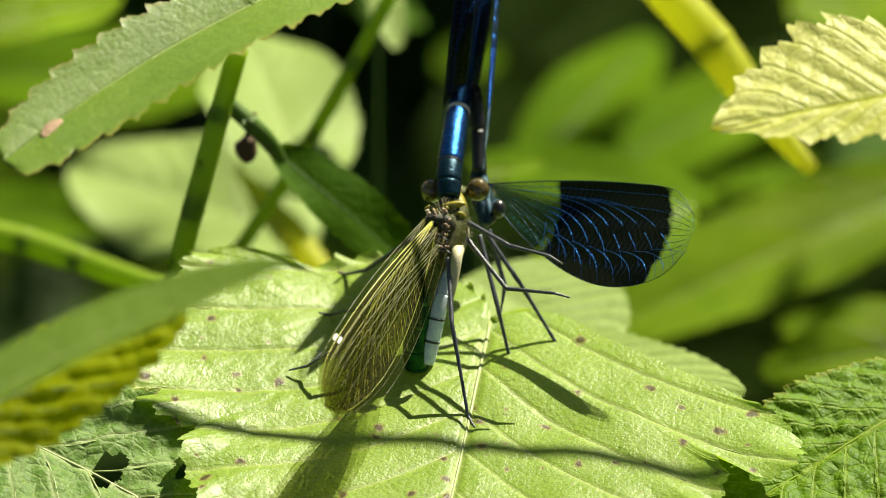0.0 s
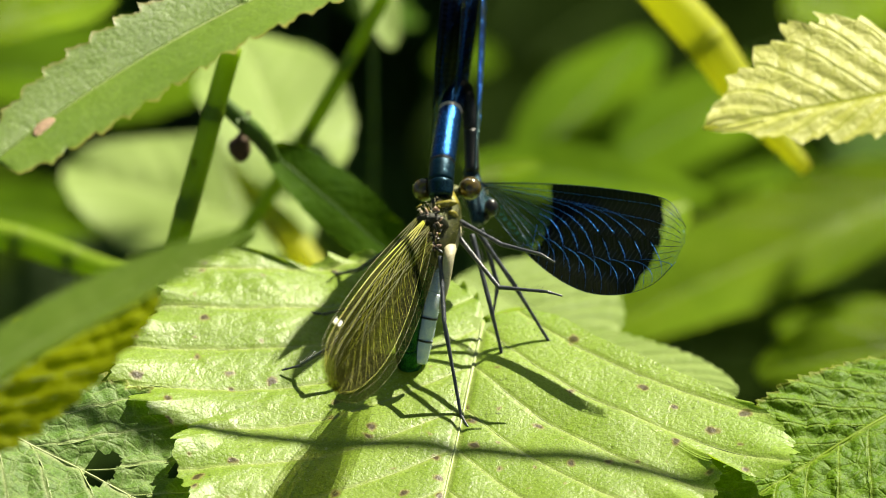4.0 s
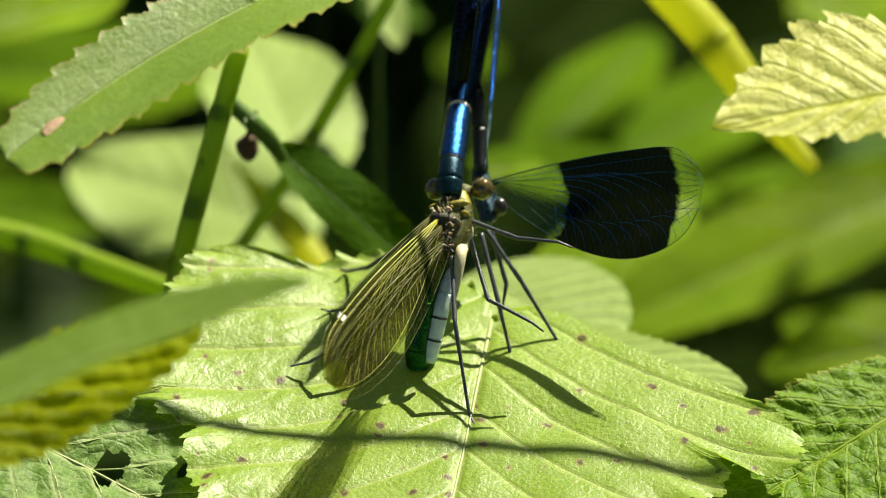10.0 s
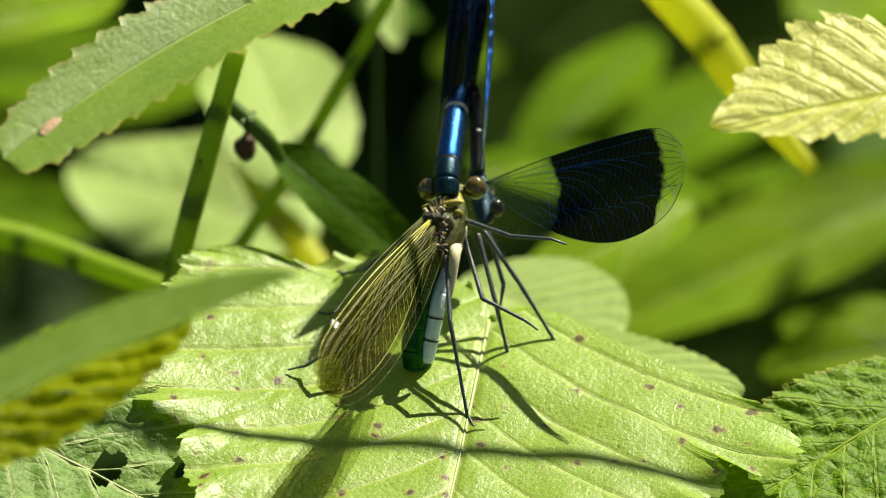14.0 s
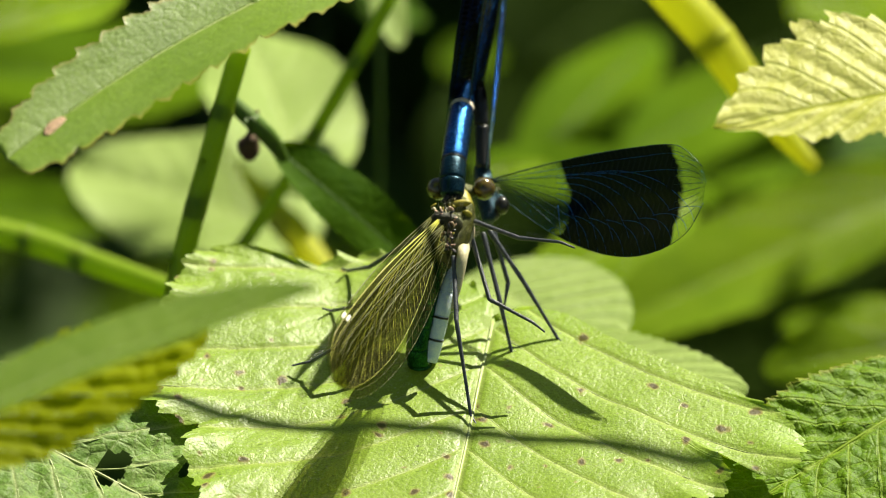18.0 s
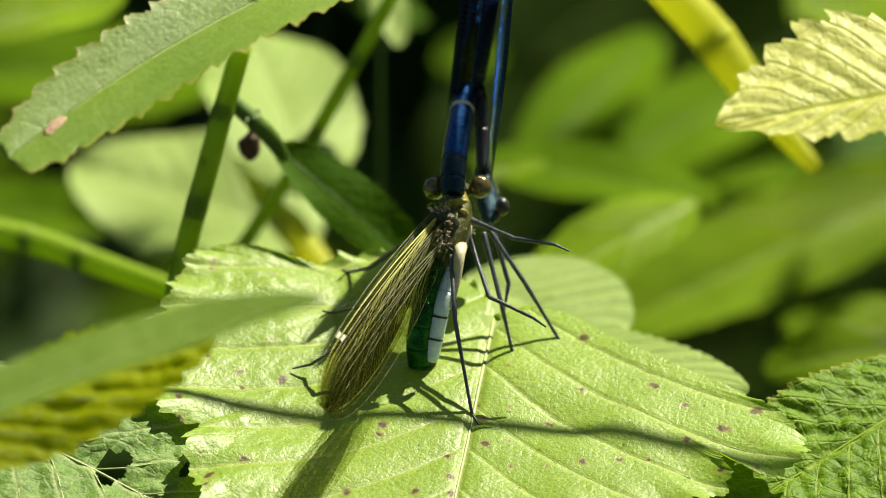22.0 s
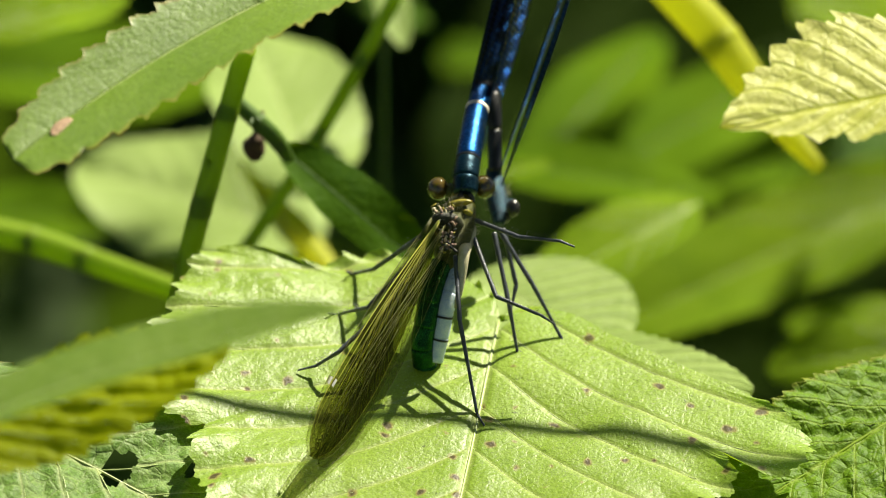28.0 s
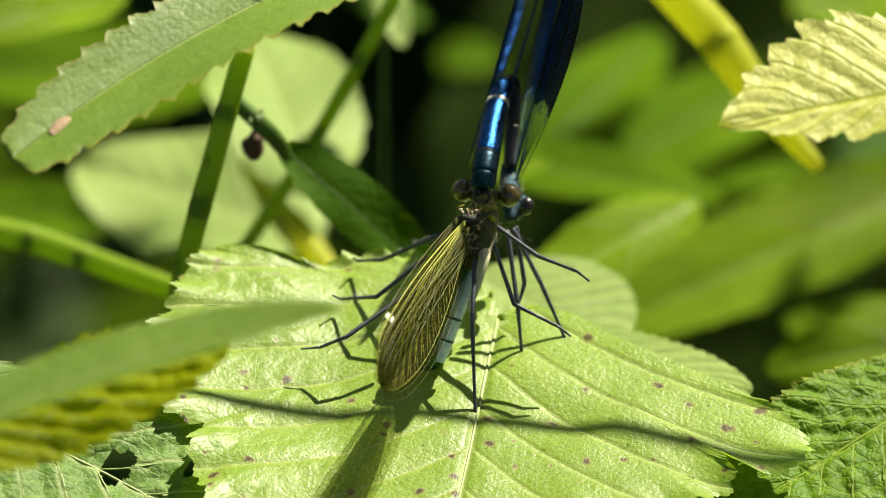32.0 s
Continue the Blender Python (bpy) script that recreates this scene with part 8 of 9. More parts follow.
    walk(female_wings[2], [
        (0.0, wing_pose((0.0008, 0.0057, 0.0200), (-0.390, -0.916, -0.095), (0.517, -0.133, -0.845))),
        (1.0, wing_pose((0.0008, 0.0057, 0.0200), (-0.369, -0.928, -0.055), (0.527, -0.160, -0.835))),
        (2.0, wing_pose((0.0008, 0.0057, 0.0200), (-0.360, -0.933, -0.020), (0.527, -0.186, -0.829))),
        (3.0, wing_pose((0.0008, 0.0057, 0.0200), (-0.349, -0.937, -0.026), (0.547, -0.181, -0.817))),
        (5.5, wing_pose((0.0008, 0.0057, 0.0200), (-0.356, -0.934, 0.041), (0.496, -0.226, -0.838))),
        (6.0, wing_pose((0.0008, 0.0057, 0.0200), (-0.373, -0.928, 0.019), (0.506, -0.221, -0.834))),
        (7.0, wing_pose((0.0008, 0.0057, 0.0200), (-0.374, -0.927, -0.002), (0.505, -0.202, -0.839))),
        (8.0, wing_pose((0.0008, 0.0057, 0.0200), (-0.392, -0.919, -0.037), (0.478, -0.169, -0.862))),
        (8.5, wing_pose((0.0008, 0.0057, 0.0200), (-0.386, -0.922, -0.000), (0.497, -0.208, -0.842))),
        (9.0, wing_pose((0.0008, 0.0057, 0.0200), (-0.400, -0.915, -0.045), (0.481, -0.168, -0.860))),
        (10.0, wing_pose((0.0008, 0.0057, 0.0200), (-0.396, -0.918, -0.001), (0.476, -0.204, -0.856))),
        (11.0, wing_pose((0.0008, 0.0057, 0.0200), (-0.392, -0.920, 0.001), (0.480, -0.205, -0.853))),
        (12.0, wing_pose((0.0008, 0.0057, 0.0200), (-0.387, -0.922, 0.007), (0.479, -0.208, -0.853))),
        (13.0, wing_pose((0.0008, 0.0057, 0.0200), (-0.375, -0.927, 0.014), (0.491, -0.211, -0.845))),
        (14.0, wing_pose((0.0008, 0.0057, 0.0200), (-0.395, -0.918, -0.023), (0.471, -0.181, -0.863))),
        (14.5, wing_pose((0.0008, 0.0057, 0.0200), (-0.383, -0.924, 0.003), (0.490, -0.206, -0.847))),
        (16.5, wing_pose((0.0008, 0.0057, 0.0200), (-0.380, -0.925, 0.003), (0.495, -0.206, -0.844))),
        (17.0, wing_pose((0.0008, 0.0057, 0.0200), (-0.366, -0.929, 0.045), (0.493, -0.235, -0.838))),
        (18.0, wing_pose((0.0008, 0.0057, 0.0200), (-0.383, -0.924, 0.000), (0.495, -0.206, -0.844))),
        (18.5, wing_pose((0.0008, 0.0057, 0.0200), (-0.390, -0.920, -0.044), (0.494, -0.169, -0.853))),
        (19.0, wing_pose((0.0008, 0.0057, 0.0200), (-0.333, -0.941, 0.064), (0.550, -0.249, -0.798))),
        (19.5, wing_pose((0.0008, 0.0057, 0.0200), (-0.390, -0.920, -0.036), (0.477, -0.169, -0.863))),
        (20.0, wing_pose((0.0008, 0.0057, 0.0200), (-0.340, -0.935, 0.103), (0.520, -0.278, -0.808))),
        (20.5, wing_pose((0.0008, 0.0057, 0.0200), (-0.330, -0.937, 0.116), (0.558, -0.292, -0.777))),
        (21.0, wing_pose((0.0008, 0.0057, 0.0200), (-0.388, -0.921, -0.028), (0.507, -0.188, -0.841))),
        (22.0, wing_pose((0.0008, 0.0057, 0.0200), (-0.399, -0.912, -0.097), (0.288, -0.024, -0.957))),
        (23.0, wing_pose((0.0008, 0.0057, 0.0200), (-0.408, -0.899, -0.159), (0.292, 0.036, -0.956))),
        (24.0, wing_pose((0.0008, 0.0057, 0.0200), (-0.410, -0.901, -0.143), (0.290, 0.020, -0.957))),
        (25.0, wing_pose((0.0008, 0.0057, 0.0200), (-0.401, -0.912, -0.083), (0.316, -0.052, -0.947))),
        (25.5, wing_pose((0.0008, 0.0057, 0.0200), (-0.436, -0.881, -0.182), (0.297, 0.049, -0.954))),
        (27.5, wing_pose((0.0008, 0.0057, 0.0200), (-0.465, -0.821, -0.332), (0.322, 0.192, -0.927))),
        (28.0, wing_pose((0.0008, 0.0057, 0.0200), (-0.461, -0.806, -0.371), (0.329, 0.234, -0.915))),
        (28.5, wing_pose((0.0008, 0.0057, 0.0200), (-0.436, -0.874, -0.214), (0.320, 0.072, -0.945))),
        (29.0, wing_pose((0.0008, 0.0057, 0.0200), (-0.446, -0.853, -0.273), (0.310, 0.139, -0.940))),
        (29.5, wing_pose((0.0008, 0.0057, 0.0200), (-0.464, -0.826, -0.319), (0.307, 0.188, -0.933))),
        (30.0, wing_pose((0.0008, 0.0057, 0.0200), (-0.440, -0.878, -0.189), (0.310, 0.050, -0.950))),
        (30.5, wing_pose((0.0008, 0.0057, 0.0200), (-0.458, -0.843, -0.284), (0.309, 0.149, -0.939))),
        (31.0, wing_pose((0.0008, 0.0057, 0.0200), (-0.450, -0.854, -0.262), (0.302, 0.130, -0.944))),
        (31.5, wing_pose((0.0008, 0.0057, 0.0200), (-0.437, -0.879, -0.190), (0.313, 0.049, -0.949))),
        (31.8, wing_pose((0.0008, 0.0057, 0.0200), (-0.407, -0.897, -0.170), (0.380, 0.003, -0.925))),
        (32.0, wing_pose((0.0008, 0.0057, 0.0200), (-0.314, -0.949, -0.024), (0.509, -0.147, -0.848))),
    ])
    walk(female_wings[3], [
        (0.0, wing_pose((0.0025, 0.0057, 0.0173), (-0.398, -0.915, -0.059), (0.424, -0.126, -0.897))),
        (1.0, wing_pose((0.0025, 0.0057, 0.0173), (-0.377, -0.926, -0.021), (0.434, -0.157, -0.887))),
        (2.0, wing_pose((0.0025, 0.0057, 0.0173), (-0.368, -0.930, 0.013), (0.433, -0.184, -0.882))),
        (3.0, wing_pose((0.0025, 0.0057, 0.0173), (-0.358, -0.934, 0.007), (0.455, -0.181, -0.872))),
        (5.5, wing_pose((0.0025, 0.0057, 0.0173), (-0.365, -0.928, 0.073), (0.397, -0.225, -0.890))),
        (6.0, wing_pose((0.0025, 0.0057, 0.0173), (-0.381, -0.923, 0.053), (0.409, -0.219, -0.886))),
        (7.0, wing_pose((0.0025, 0.0057, 0.0173), (-0.382, -0.923, 0.031), (0.408, -0.199, -0.891))),
        (8.0, wing_pose((0.0025, 0.0057, 0.0173), (-0.400, -0.916, -0.004), (0.380, -0.162, -0.911))),
        (8.5, wing_pose((0.0025, 0.0057, 0.0173), (-0.396, -0.918, 0.032), (0.399, -0.203, -0.894))),
        (9.0, wing_pose((0.0025, 0.0057, 0.0173), (-0.408, -0.913, -0.011), (0.384, -0.161, -0.909))),
        (10.0, wing_pose((0.0025, 0.0057, 0.0173), (-0.405, -0.914, 0.031), (0.375, -0.197, -0.906))),
        (11.0, wing_pose((0.0025, 0.0057, 0.0173), (-0.400, -0.916, 0.034), (0.381, -0.201, -0.902))),
        (12.0, wing_pose((0.0025, 0.0057, 0.0173), (-0.396, -0.917, 0.039), (0.379, -0.202, -0.903))),
        (13.0, wing_pose((0.0025, 0.0057, 0.0173), (-0.384, -0.922, 0.046), (0.392, -0.208, -0.896))),
        (14.0, wing_pose((0.0025, 0.0057, 0.0173), (-0.404, -0.915, 0.010), (0.372, -0.174, -0.912))),
        (14.5, wing_pose((0.0025, 0.0057, 0.0173), (-0.392, -0.919, 0.035), (0.391, -0.201, -0.898))),
        (16.5, wing_pose((0.0025, 0.0057, 0.0173), (-0.388, -0.921, 0.036), (0.397, -0.203, -0.895))),
        (17.0, wing_pose((0.0025, 0.0057, 0.0173), (-0.375, -0.924, 0.077), (0.393, -0.234, -0.889))),
        (18.0, wing_pose((0.0025, 0.0057, 0.0173), (-0.392, -0.919, 0.032), (0.397, -0.201, -0.896))),
        (18.5, wing_pose((0.0025, 0.0057, 0.0173), (-0.399, -0.917, -0.011), (0.397, -0.162, -0.903))),
        (19.0, wing_pose((0.0025, 0.0057, 0.0173), (-0.341, -0.935, 0.096), (0.455, -0.254, -0.854))),
        (19.5, wing_pose((0.0025, 0.0057, 0.0173), (-0.399, -0.917, -0.003), (0.378, -0.161, -0.911))),
        (20.0, wing_pose((0.0025, 0.0057, 0.0173), (-0.348, -0.928, 0.135), (0.421, -0.283, -0.862))),
        (20.5, wing_pose((0.0025, 0.0057, 0.0173), (-0.338, -0.929, 0.148), (0.461, -0.301, -0.835))),
        (21.0, wing_pose((0.0025, 0.0057, 0.0173), (-0.396, -0.918, 0.007), (0.412, -0.184, -0.893))),
        (22.0, wing_pose((0.0025, 0.0057, 0.0173), (-0.406, -0.912, -0.061), (0.164, -0.007, -0.986))),
        (23.0, wing_pose((0.0025, 0.0057, 0.0173), (-0.416, -0.901, -0.123), (0.171, 0.055, -0.984))),
        (24.0, wing_pose((0.0025, 0.0057, 0.0173), (-0.418, -0.902, -0.107), (0.169, 0.039, -0.985))),
        (25.0, wing_pose((0.0025, 0.0057, 0.0173), (-0.409, -0.911, -0.048), (0.192, -0.034, -0.981))),
        (25.5, wing_pose((0.0025, 0.0057, 0.0173), (-0.445, -0.884, -0.144), (0.178, 0.071, -0.981))),
        (27.5, wing_pose((0.0025, 0.0057, 0.0173), (-0.474, -0.831, -0.290), (0.211, 0.213, -0.954))),
        (28.0, wing_pose((0.0025, 0.0057, 0.0173), (-0.469, -0.820, -0.329), (0.219, 0.253, -0.943))),
        (28.5, wing_pose((0.0025, 0.0057, 0.0173), (-0.445, -0.878, -0.176), (0.203, 0.093, -0.975))),
        (29.0, wing_pose((0.0025, 0.0057, 0.0173), (-0.454, -0.859, -0.235), (0.196, 0.161, -0.967))),
        (29.5, wing_pose((0.0025, 0.0057, 0.0173), (-0.472, -0.837, -0.278), (0.194, 0.208, -0.959))),
        (30.0, wing_pose((0.0025, 0.0057, 0.0173), (-0.449, -0.880, -0.153), (0.191, 0.073, -0.979))),
        (30.5, wing_pose((0.0025, 0.0057, 0.0173), (-0.466, -0.851, -0.244), (0.195, 0.170, -0.966))),
        (31.0, wing_pose((0.0025, 0.0057, 0.0173), (-0.458, -0.860, -0.223), (0.188, 0.152, -0.970))),
        (31.5, wing_pose((0.0025, 0.0057, 0.0173), (-0.446, -0.882, -0.152), (0.195, 0.070, -0.978))),
        (31.8, wing_pose((0.0025, 0.0057, 0.0173), (-0.417, -0.899, -0.133), (0.263, 0.021, -0.964))),
        (32.0, wing_pose((0.0025, 0.0057, 0.0173), (-0.323, -0.946, 0.011), (0.396, -0.145, -0.907))),
    ])
    walk(near_leaf, [
        (0.0, pose(-0.00114, -0.00024, -0.00042) @ turned((-0.0669, -0.1199, 0.6403), -5.03) @ near_leaf_rest),
        (0.5, pose(-0.00166, -0.00035, -0.00061) @ turned((-0.0669, -0.1199, 0.6403), -6.38) @ near_leaf_rest),
        (1.0, pose(-0.00121, -0.00026, -0.00044) @ turned((-0.0669, -0.1199, 0.6403), -4.35) @ near_leaf_rest),
        (1.5, pose(-0.00108, -0.00023, -0.00039) @ turned((-0.0669, -0.1199, 0.6403), -3.93) @ near_leaf_rest),
        (2.0, pose(-0.00182, -0.00039, -0.00067) @ turned((-0.0669, -0.1199, 0.6403), -7.72) @ near_leaf_rest),
        (2.5, pose(-0.00266, -0.00056, -0.00098) @ turned((-0.0669, -0.1199, 0.6403), -10.69) @ near_leaf_rest),
        (3.0, pose(-0.00342, -0.00072, -0.00125) @ turned((-0.0669, -0.1199, 0.6403), -12.38) @ near_leaf_rest),
        (3.5, pose(-0.00259, -0.00055, -0.00095) @ turned((-0.0669, -0.1199, 0.6403), -10.64) @ near_leaf_rest),
        (5.5, pose(-0.00142, -0.00030, -0.00052) @ turned((-0.0669, -0.1199, 0.6403), -4.38) @ near_leaf_rest),
        (6.0, pose(-0.00038, -0.00008, -0.00014) @ turned((-0.0669, -0.1199, 0.6403), 0.42) @ near_leaf_rest),
        (6.5, pose(0.00005, 0.00001, 0.00002) @ turned((-0.0669, -0.1199, 0.6403), 0.79) @ near_leaf_rest),
        (7.0, pose(0.00012, 0.00003, 0.00005) @ turned((-0.0669, -0.1199, 0.6403), 1.16) @ near_leaf_rest),
        (8.0, pose(0.00000, 0.00000, 0.00000) @ turned((-0.0669, -0.1199, 0.6403), 0.00) @ near_leaf_rest),
        (9.0, pose(0.00000, 0.00000, 0.00000) @ turned((-0.0669, -0.1199, 0.6403), 0.00) @ near_leaf_rest),
        (9.5, pose(0.00029, 0.00006, 0.00011) @ turned((-0.0669, -0.1199, 0.6403), 1.42) @ near_leaf_rest),
        (10.0, pose(-0.00032, -0.00007, -0.00012) @ turned((-0.0669, -0.1199, 0.6403), -1.62) @ near_leaf_rest),
        (11.0, pose(-0.00021, -0.00004, -0.00008) @ turned((-0.0669, -0.1199, 0.6403), -1.08) @ near_leaf_rest),
        (12.0, pose(-0.00021, -0.00005, -0.00008) @ turned((-0.0669, -0.1199, 0.6403), -2.13) @ near_leaf_rest),
        (12.5, pose(-0.00042, -0.00009, -0.00016) @ turned((-0.0669, -0.1199, 0.6403), -2.17) @ near_leaf_rest),
        (13.0, pose(-0.00116, -0.00025, -0.00043) @ turned((-0.0669, -0.1199, 0.6403), -6.70) @ near_leaf_rest),
        (13.5, pose(-0.00039, -0.00008, -0.00014) @ turned((-0.0669, -0.1199, 0.6403), -0.94) @ near_leaf_rest),
        (14.0, pose(-0.00090, -0.00019, -0.00033) @ turned((-0.0669, -0.1199, 0.6403), -3.03) @ near_leaf_rest),
        (14.5, pose(-0.00080, -0.00017, -0.00029) @ turned((-0.0669, -0.1199, 0.6403), -4.58) @ near_leaf_rest),
        (16.5, pose(-0.00013, -0.00003, -0.00005) @ turned((-0.0669, -0.1199, 0.6403), -2.20) @ near_leaf_rest),
        (17.0, pose(0.00010, 0.00002, 0.00004) @ turned((-0.0669, -0.1199, 0.6403), -0.51) @ near_leaf_rest),
        (18.0, pose(0.00010, 0.00002, 0.00004) @ turned((-0.0669, -0.1199, 0.6403), -0.51) @ near_leaf_rest),
        (19.0, pose(0.00019, 0.00004, 0.00007) @ turned((-0.0669, -0.1199, 0.6403), -0.58) @ near_leaf_rest),
        (20.0, pose(0.00018, 0.00004, 0.00006) @ turned((-0.0669, -0.1199, 0.6403), 0.36) @ near_leaf_rest),
        (21.0, pose(0.00025, 0.00005, 0.00009) @ turned((-0.0669, -0.1199, 0.6403), 0.92) @ near_leaf_rest),
        (22.0, pose(0.00030, 0.00006, 0.00011) @ turned((-0.0669, -0.1199, 0.6403), 1.24) @ near_leaf_rest),
        (23.0, pose(0.00045, 0.00009, 0.00016) @ turned((-0.0669, -0.1199, 0.6403), 1.53) @ near_leaf_rest),
        (24.0, pose(0.00060, 0.00013, 0.00022) @ turned((-0.0669, -0.1199, 0.6403), 1.94) @ near_leaf_rest),
        (25.5, pose(0.00076, 0.00016, 0.00028) @ turned((-0.0669, -0.1199, 0.6403), 2.18) @ near_leaf_rest),
        (27.5, pose(0.00098, 0.00021, 0.00036) @ turned((-0.0669, -0.1199, 0.6403), 2.61) @ near_leaf_rest),
        (28.0, pose(0.00108, 0.00023, 0.00040) @ turned((-0.0669, -0.1199, 0.6403), 2.83) @ near_leaf_rest),
        (30.0, pose(0.00118, 0.00025, 0.00043) @ turned((-0.0669, -0.1199, 0.6403), 2.92) @ near_leaf_rest),
        (32.0, pose(0.00124, 0.00026, 0.00046) @ turned((-0.0669, -0.1199, 0.6403), 2.94) @ near_leaf_rest),
    ])
    walk(under_leaf, [
        (0.0, pose(-0.00114, -0.00024, -0.00042) @ turned((-0.0669, -0.1199, 0.6403), -5.03) @ under_leaf_rest),
        (0.5, pose(-0.00166, -0.00035, -0.00061) @ turned((-0.0669, -0.1199, 0.6403), -6.38) @ under_leaf_rest),
        (1.0, pose(-0.00121, -0.00026, -0.00044) @ turned((-0.0669, -0.1199, 0.6403), -4.35) @ under_leaf_rest),
        (1.5, pose(-0.00108, -0.00023, -0.00039) @ turned((-0.0669, -0.1199, 0.6403), -3.93) @ under_leaf_rest),
        (2.0, pose(-0.00182, -0.00039, -0.00067) @ turned((-0.0669, -0.1199, 0.6403), -7.72) @ under_leaf_rest),
        (2.5, pose(-0.00266, -0.00056, -0.00098) @ turned((-0.0669, -0.1199, 0.6403), -10.69) @ under_leaf_rest),
        (3.0, pose(-0.00342, -0.00072, -0.00125) @ turned((-0.0669, -0.1199, 0.6403), -12.38) @ under_leaf_rest),
        (3.5, pose(-0.00259, -0.00055, -0.00095) @ turned((-0.0669, -0.1199, 0.6403), -10.64) @ under_leaf_rest),
        (5.5, pose(-0.00142, -0.00030, -0.00052) @ turned((-0.0669, -0.1199, 0.6403), -4.38) @ under_leaf_rest),
        (6.0, pose(-0.00038, -0.00008, -0.00014) @ turned((-0.0669, -0.1199, 0.6403), 0.42) @ under_leaf_rest),
        (6.5, pose(0.00005, 0.00001, 0.00002) @ turned((-0.0669, -0.1199, 0.6403), 0.79) @ under_leaf_rest),
        (7.0, pose(0.00012, 0.00003, 0.00005) @ turned((-0.0669, -0.1199, 0.6403), 1.16) @ under_leaf_rest),
        (8.0, pose(0.00000, 0.00000, 0.00000) @ turned((-0.0669, -0.1199, 0.6403), 0.00) @ under_leaf_rest),
        (9.0, pose(0.00000, 0.00000, 0.00000) @ turned((-0.0669, -0.1199, 0.6403), 0.00) @ under_leaf_rest),
        (9.5, pose(0.00029, 0.00006, 0.00011) @ turned((-0.0669, -0.1199, 0.6403), 1.42) @ under_leaf_rest),
        (10.0, pose(-0.00032, -0.00007, -0.00012) @ turned((-0.0669, -0.1199, 0.6403), -1.62) @ under_leaf_rest),
        (11.0, pose(-0.00021, -0.00004, -0.00008) @ turned((-0.0669, -0.1199, 0.6403), -1.08) @ under_leaf_rest),
        (12.0, pose(-0.00021, -0.00005, -0.00008) @ turned((-0.0669, -0.1199, 0.6403), -2.13) @ under_leaf_rest),
        (12.5, pose(-0.00042, -0.00009, -0.00016) @ turned((-0.0669, -0.1199, 0.6403), -2.17) @ under_leaf_rest),
        (13.0, pose(-0.00116, -0.00025, -0.00043) @ turned((-0.0669, -0.1199, 0.6403), -6.70) @ under_leaf_rest),
        (13.5, pose(-0.00039, -0.00008, -0.00014) @ turned((-0.0669, -0.1199, 0.6403), -0.94) @ under_leaf_rest),
        (14.0, pose(-0.00090, -0.00019, -0.00033) @ turned((-0.0669, -0.1199, 0.6403), -3.03) @ under_leaf_rest),
        (14.5, pose(-0.00080, -0.00017, -0.00029) @ turned((-0.0669, -0.1199, 0.6403), -4.58) @ under_leaf_rest),
        (16.5, pose(-0.00013, -0.00003, -0.00005) @ turned((-0.0669, -0.1199, 0.6403), -2.20) @ under_leaf_rest),
        (17.0, pose(0.00010, 0.00002, 0.00004) @ turned((-0.0669, -0.1199, 0.6403), -0.51) @ under_leaf_rest),
        (18.0, pose(0.00010, 0.00002, 0.00004) @ turned((-0.0669, -0.1199, 0.6403), -0.51) @ under_leaf_rest),
        (19.0, pose(0.00019, 0.00004, 0.00007) @ turned((-0.0669, -0.1199, 0.6403), -0.58) @ under_leaf_rest),
        (20.0, pose(0.00018, 0.00004, 0.00006) @ turned((-0.0669, -0.1199, 0.6403), 0.36) @ under_leaf_rest),
        (21.0, pose(0.00025, 0.00005, 0.00009) @ turned((-0.0669, -0.1199, 0.6403), 0.92) @ under_leaf_rest),
        (22.0, pose(0.00030, 0.00006, 0.00011) @ turned((-0.0669, -0.1199, 0.6403), 1.24) @ under_leaf_rest),
        (23.0, pose(0.00045, 0.00009, 0.00016) @ turned((-0.0669, -0.1199, 0.6403), 1.53) @ under_leaf_rest),
        (24.0, pose(0.00060, 0.00013, 0.00022) @ turned((-0.0669, -0.1199, 0.6403), 1.94) @ under_leaf_rest),
        (25.5, pose(0.00076, 0.00016, 0.00028) @ turned((-0.0669, -0.1199, 0.6403), 2.18) @ under_leaf_rest),
        (27.5, pose(0.00098, 0.00021, 0.00036) @ turned((-0.0669, -0.1199, 0.6403), 2.61) @ under_leaf_rest),
        (28.0, pose(0.00108, 0.00023, 0.00040) @ turned((-0.0669, -0.1199, 0.6403), 2.83) @ under_leaf_rest),
        (30.0, pose(0.00118, 0.00025, 0.00043) @ turned((-0.0669, -0.1199, 0.6403), 2.92) @ under_leaf_rest),
        (32.0, pose(0.00124, 0.00026, 0.00046) @ turned((-0.0669, -0.1199, 0.6403), 2.94) @ under_leaf_rest),
    ])
    walk(grass_stalk, [
        (0.0, pose(0, 0.0000, 0) @ grass_stalk_rest),
        (6.0, pose(0, -0.0010, 0) @ grass_stalk_rest),
        (9.0, pose(0, 0.0000, 0) @ grass_stalk_rest),
        (12.0, pose(0, -0.0010, 0) @ grass_stalk_rest),
        (13.0, pose(0, -0.0040, 0) @ grass_stalk_rest),
        (14.0, pose(0, -0.0010, 0) @ grass_stalk_rest),
        (17.0, pose(0, 0.0000, 0) @ grass_stalk_rest),
        (18.5, pose(0, 0.0030, 0) @ grass_stalk_rest),
        (20.0, pose(0, 0.0040, 0) @ grass_stalk_rest),
        (25.0, pose(0, 0.0038, 0) @ grass_stalk_rest),
        (28.0, pose(0, 0.0040, 0) @ grass_stalk_rest),
        (32.0, pose(0, 0.0045, 0) @ grass_stalk_rest),
    ])
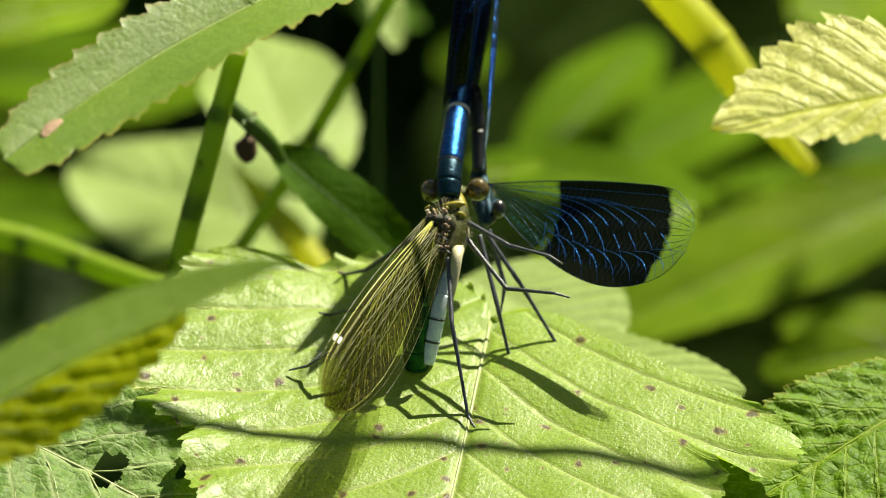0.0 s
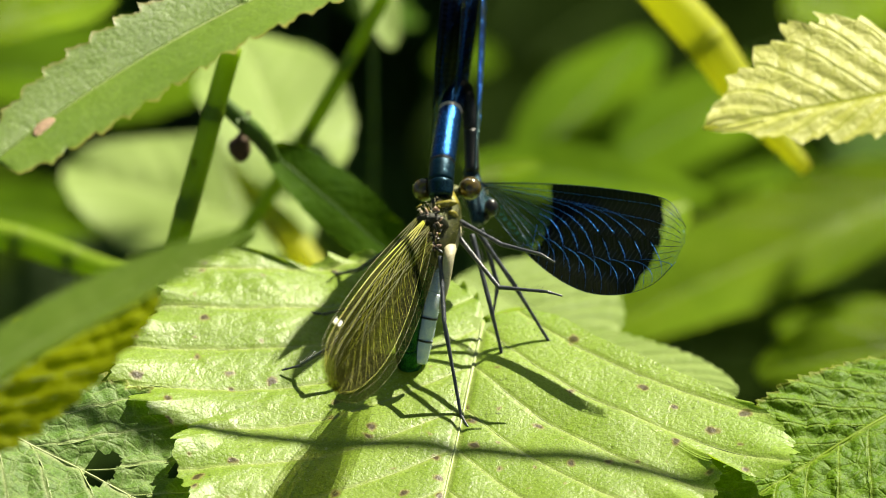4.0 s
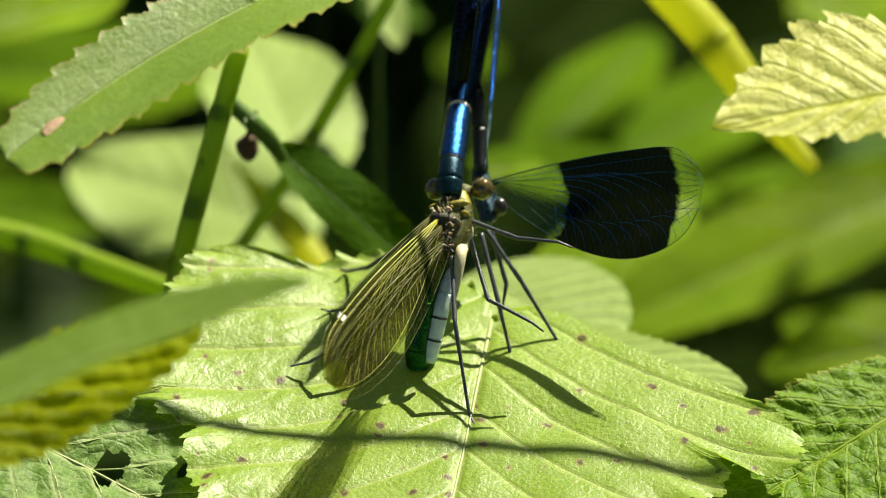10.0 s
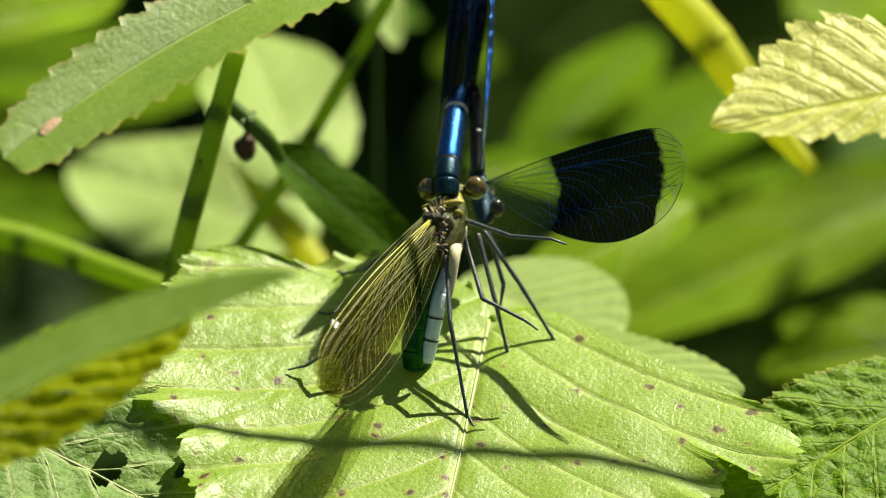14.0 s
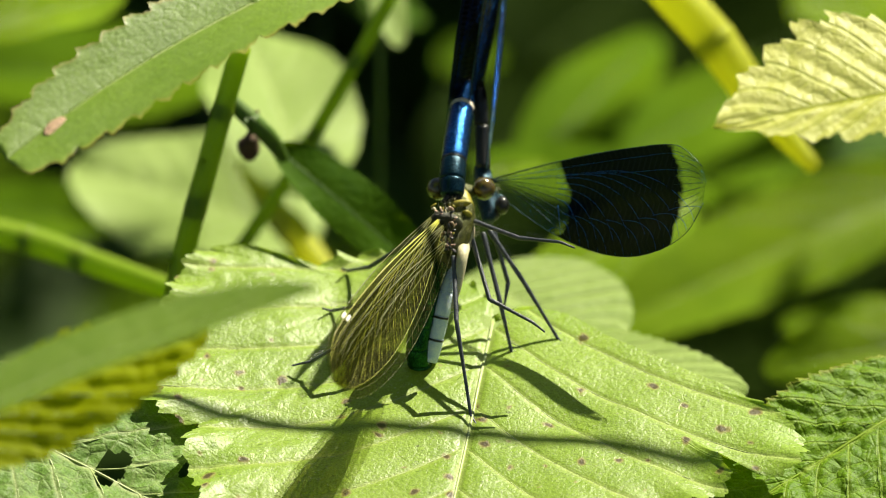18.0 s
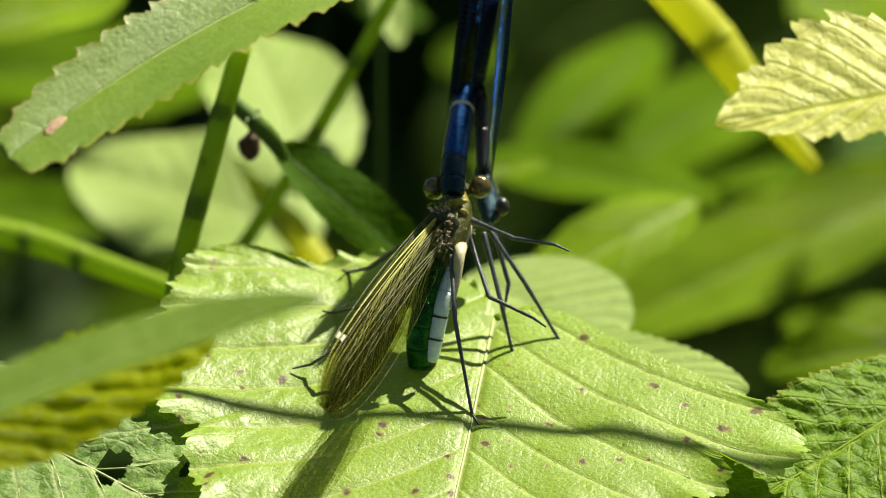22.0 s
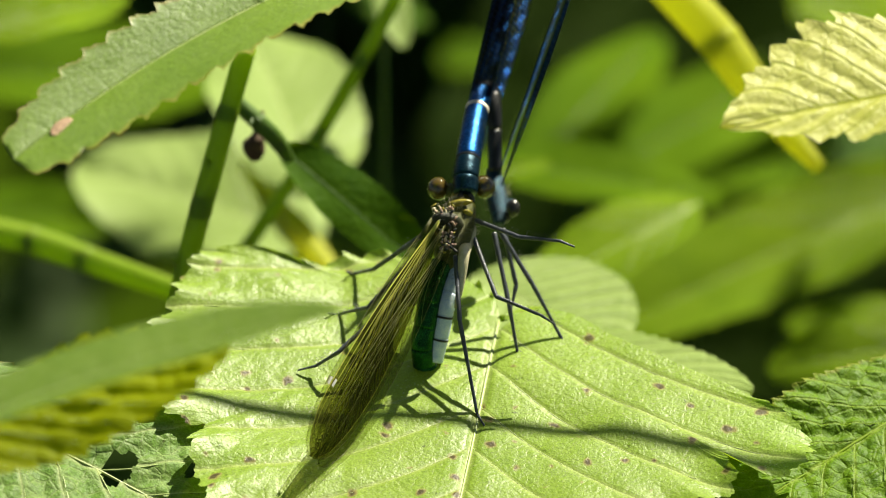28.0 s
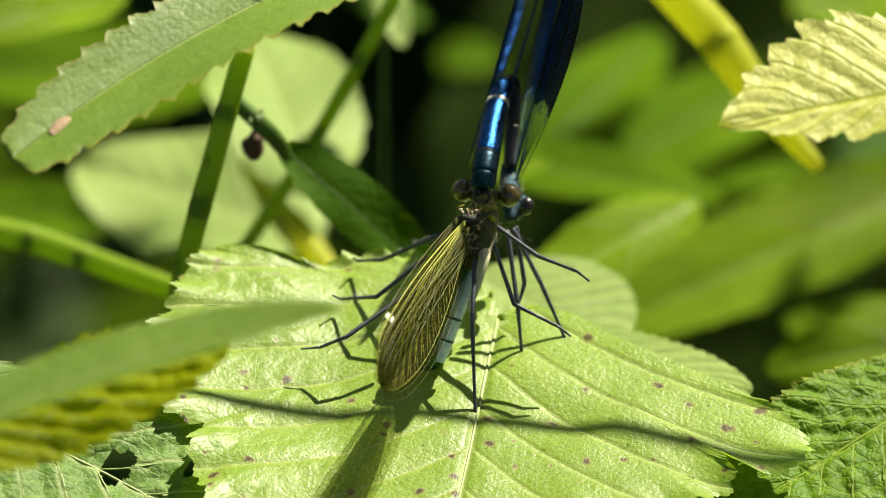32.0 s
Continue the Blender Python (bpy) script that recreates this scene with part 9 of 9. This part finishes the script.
    walk(female_legs[0], [
        (0.0, turned((0.0056, 0.0103, 0.0178), 0)),
        (9.3, turned((0.0056, 0.0103, 0.0178), 0)),
        (9.8, turned((0.0056, 0.0103, 0.0178), -10)),
        (19.0, turned((0.0056, 0.0103, 0.0178), -10)),
        (22.8, turned((0.0056, 0.0103, 0.0178), -5)),
        (28.0, turned((0.0056, 0.0103, 0.0178), -8)),
        (31.6, turned((0.0056, 0.0103, 0.0178), -6)),
        (32.0, turned((0.0056, 0.0103, 0.0178), 0)),
    ])
    walk(female_legs[1], [
        (0.0, turned((0.0052, 0.0092, 0.0160), 0)),
        (9.3, turned((0.0052, 0.0092, 0.0160), 0)),
        (9.7, turned((0.0052, 0.0092, 0.0160), 21)),
        (14.0, turned((0.0052, 0.0092, 0.0160), 22)),
        (23.0, turned((0.0052, 0.0092, 0.0160), 20)),
        (28.0, turned((0.0052, 0.0092, 0.0160), 18)),
        (32.0, turned((0.0052, 0.0092, 0.0160), 14)),
    ])


motions()
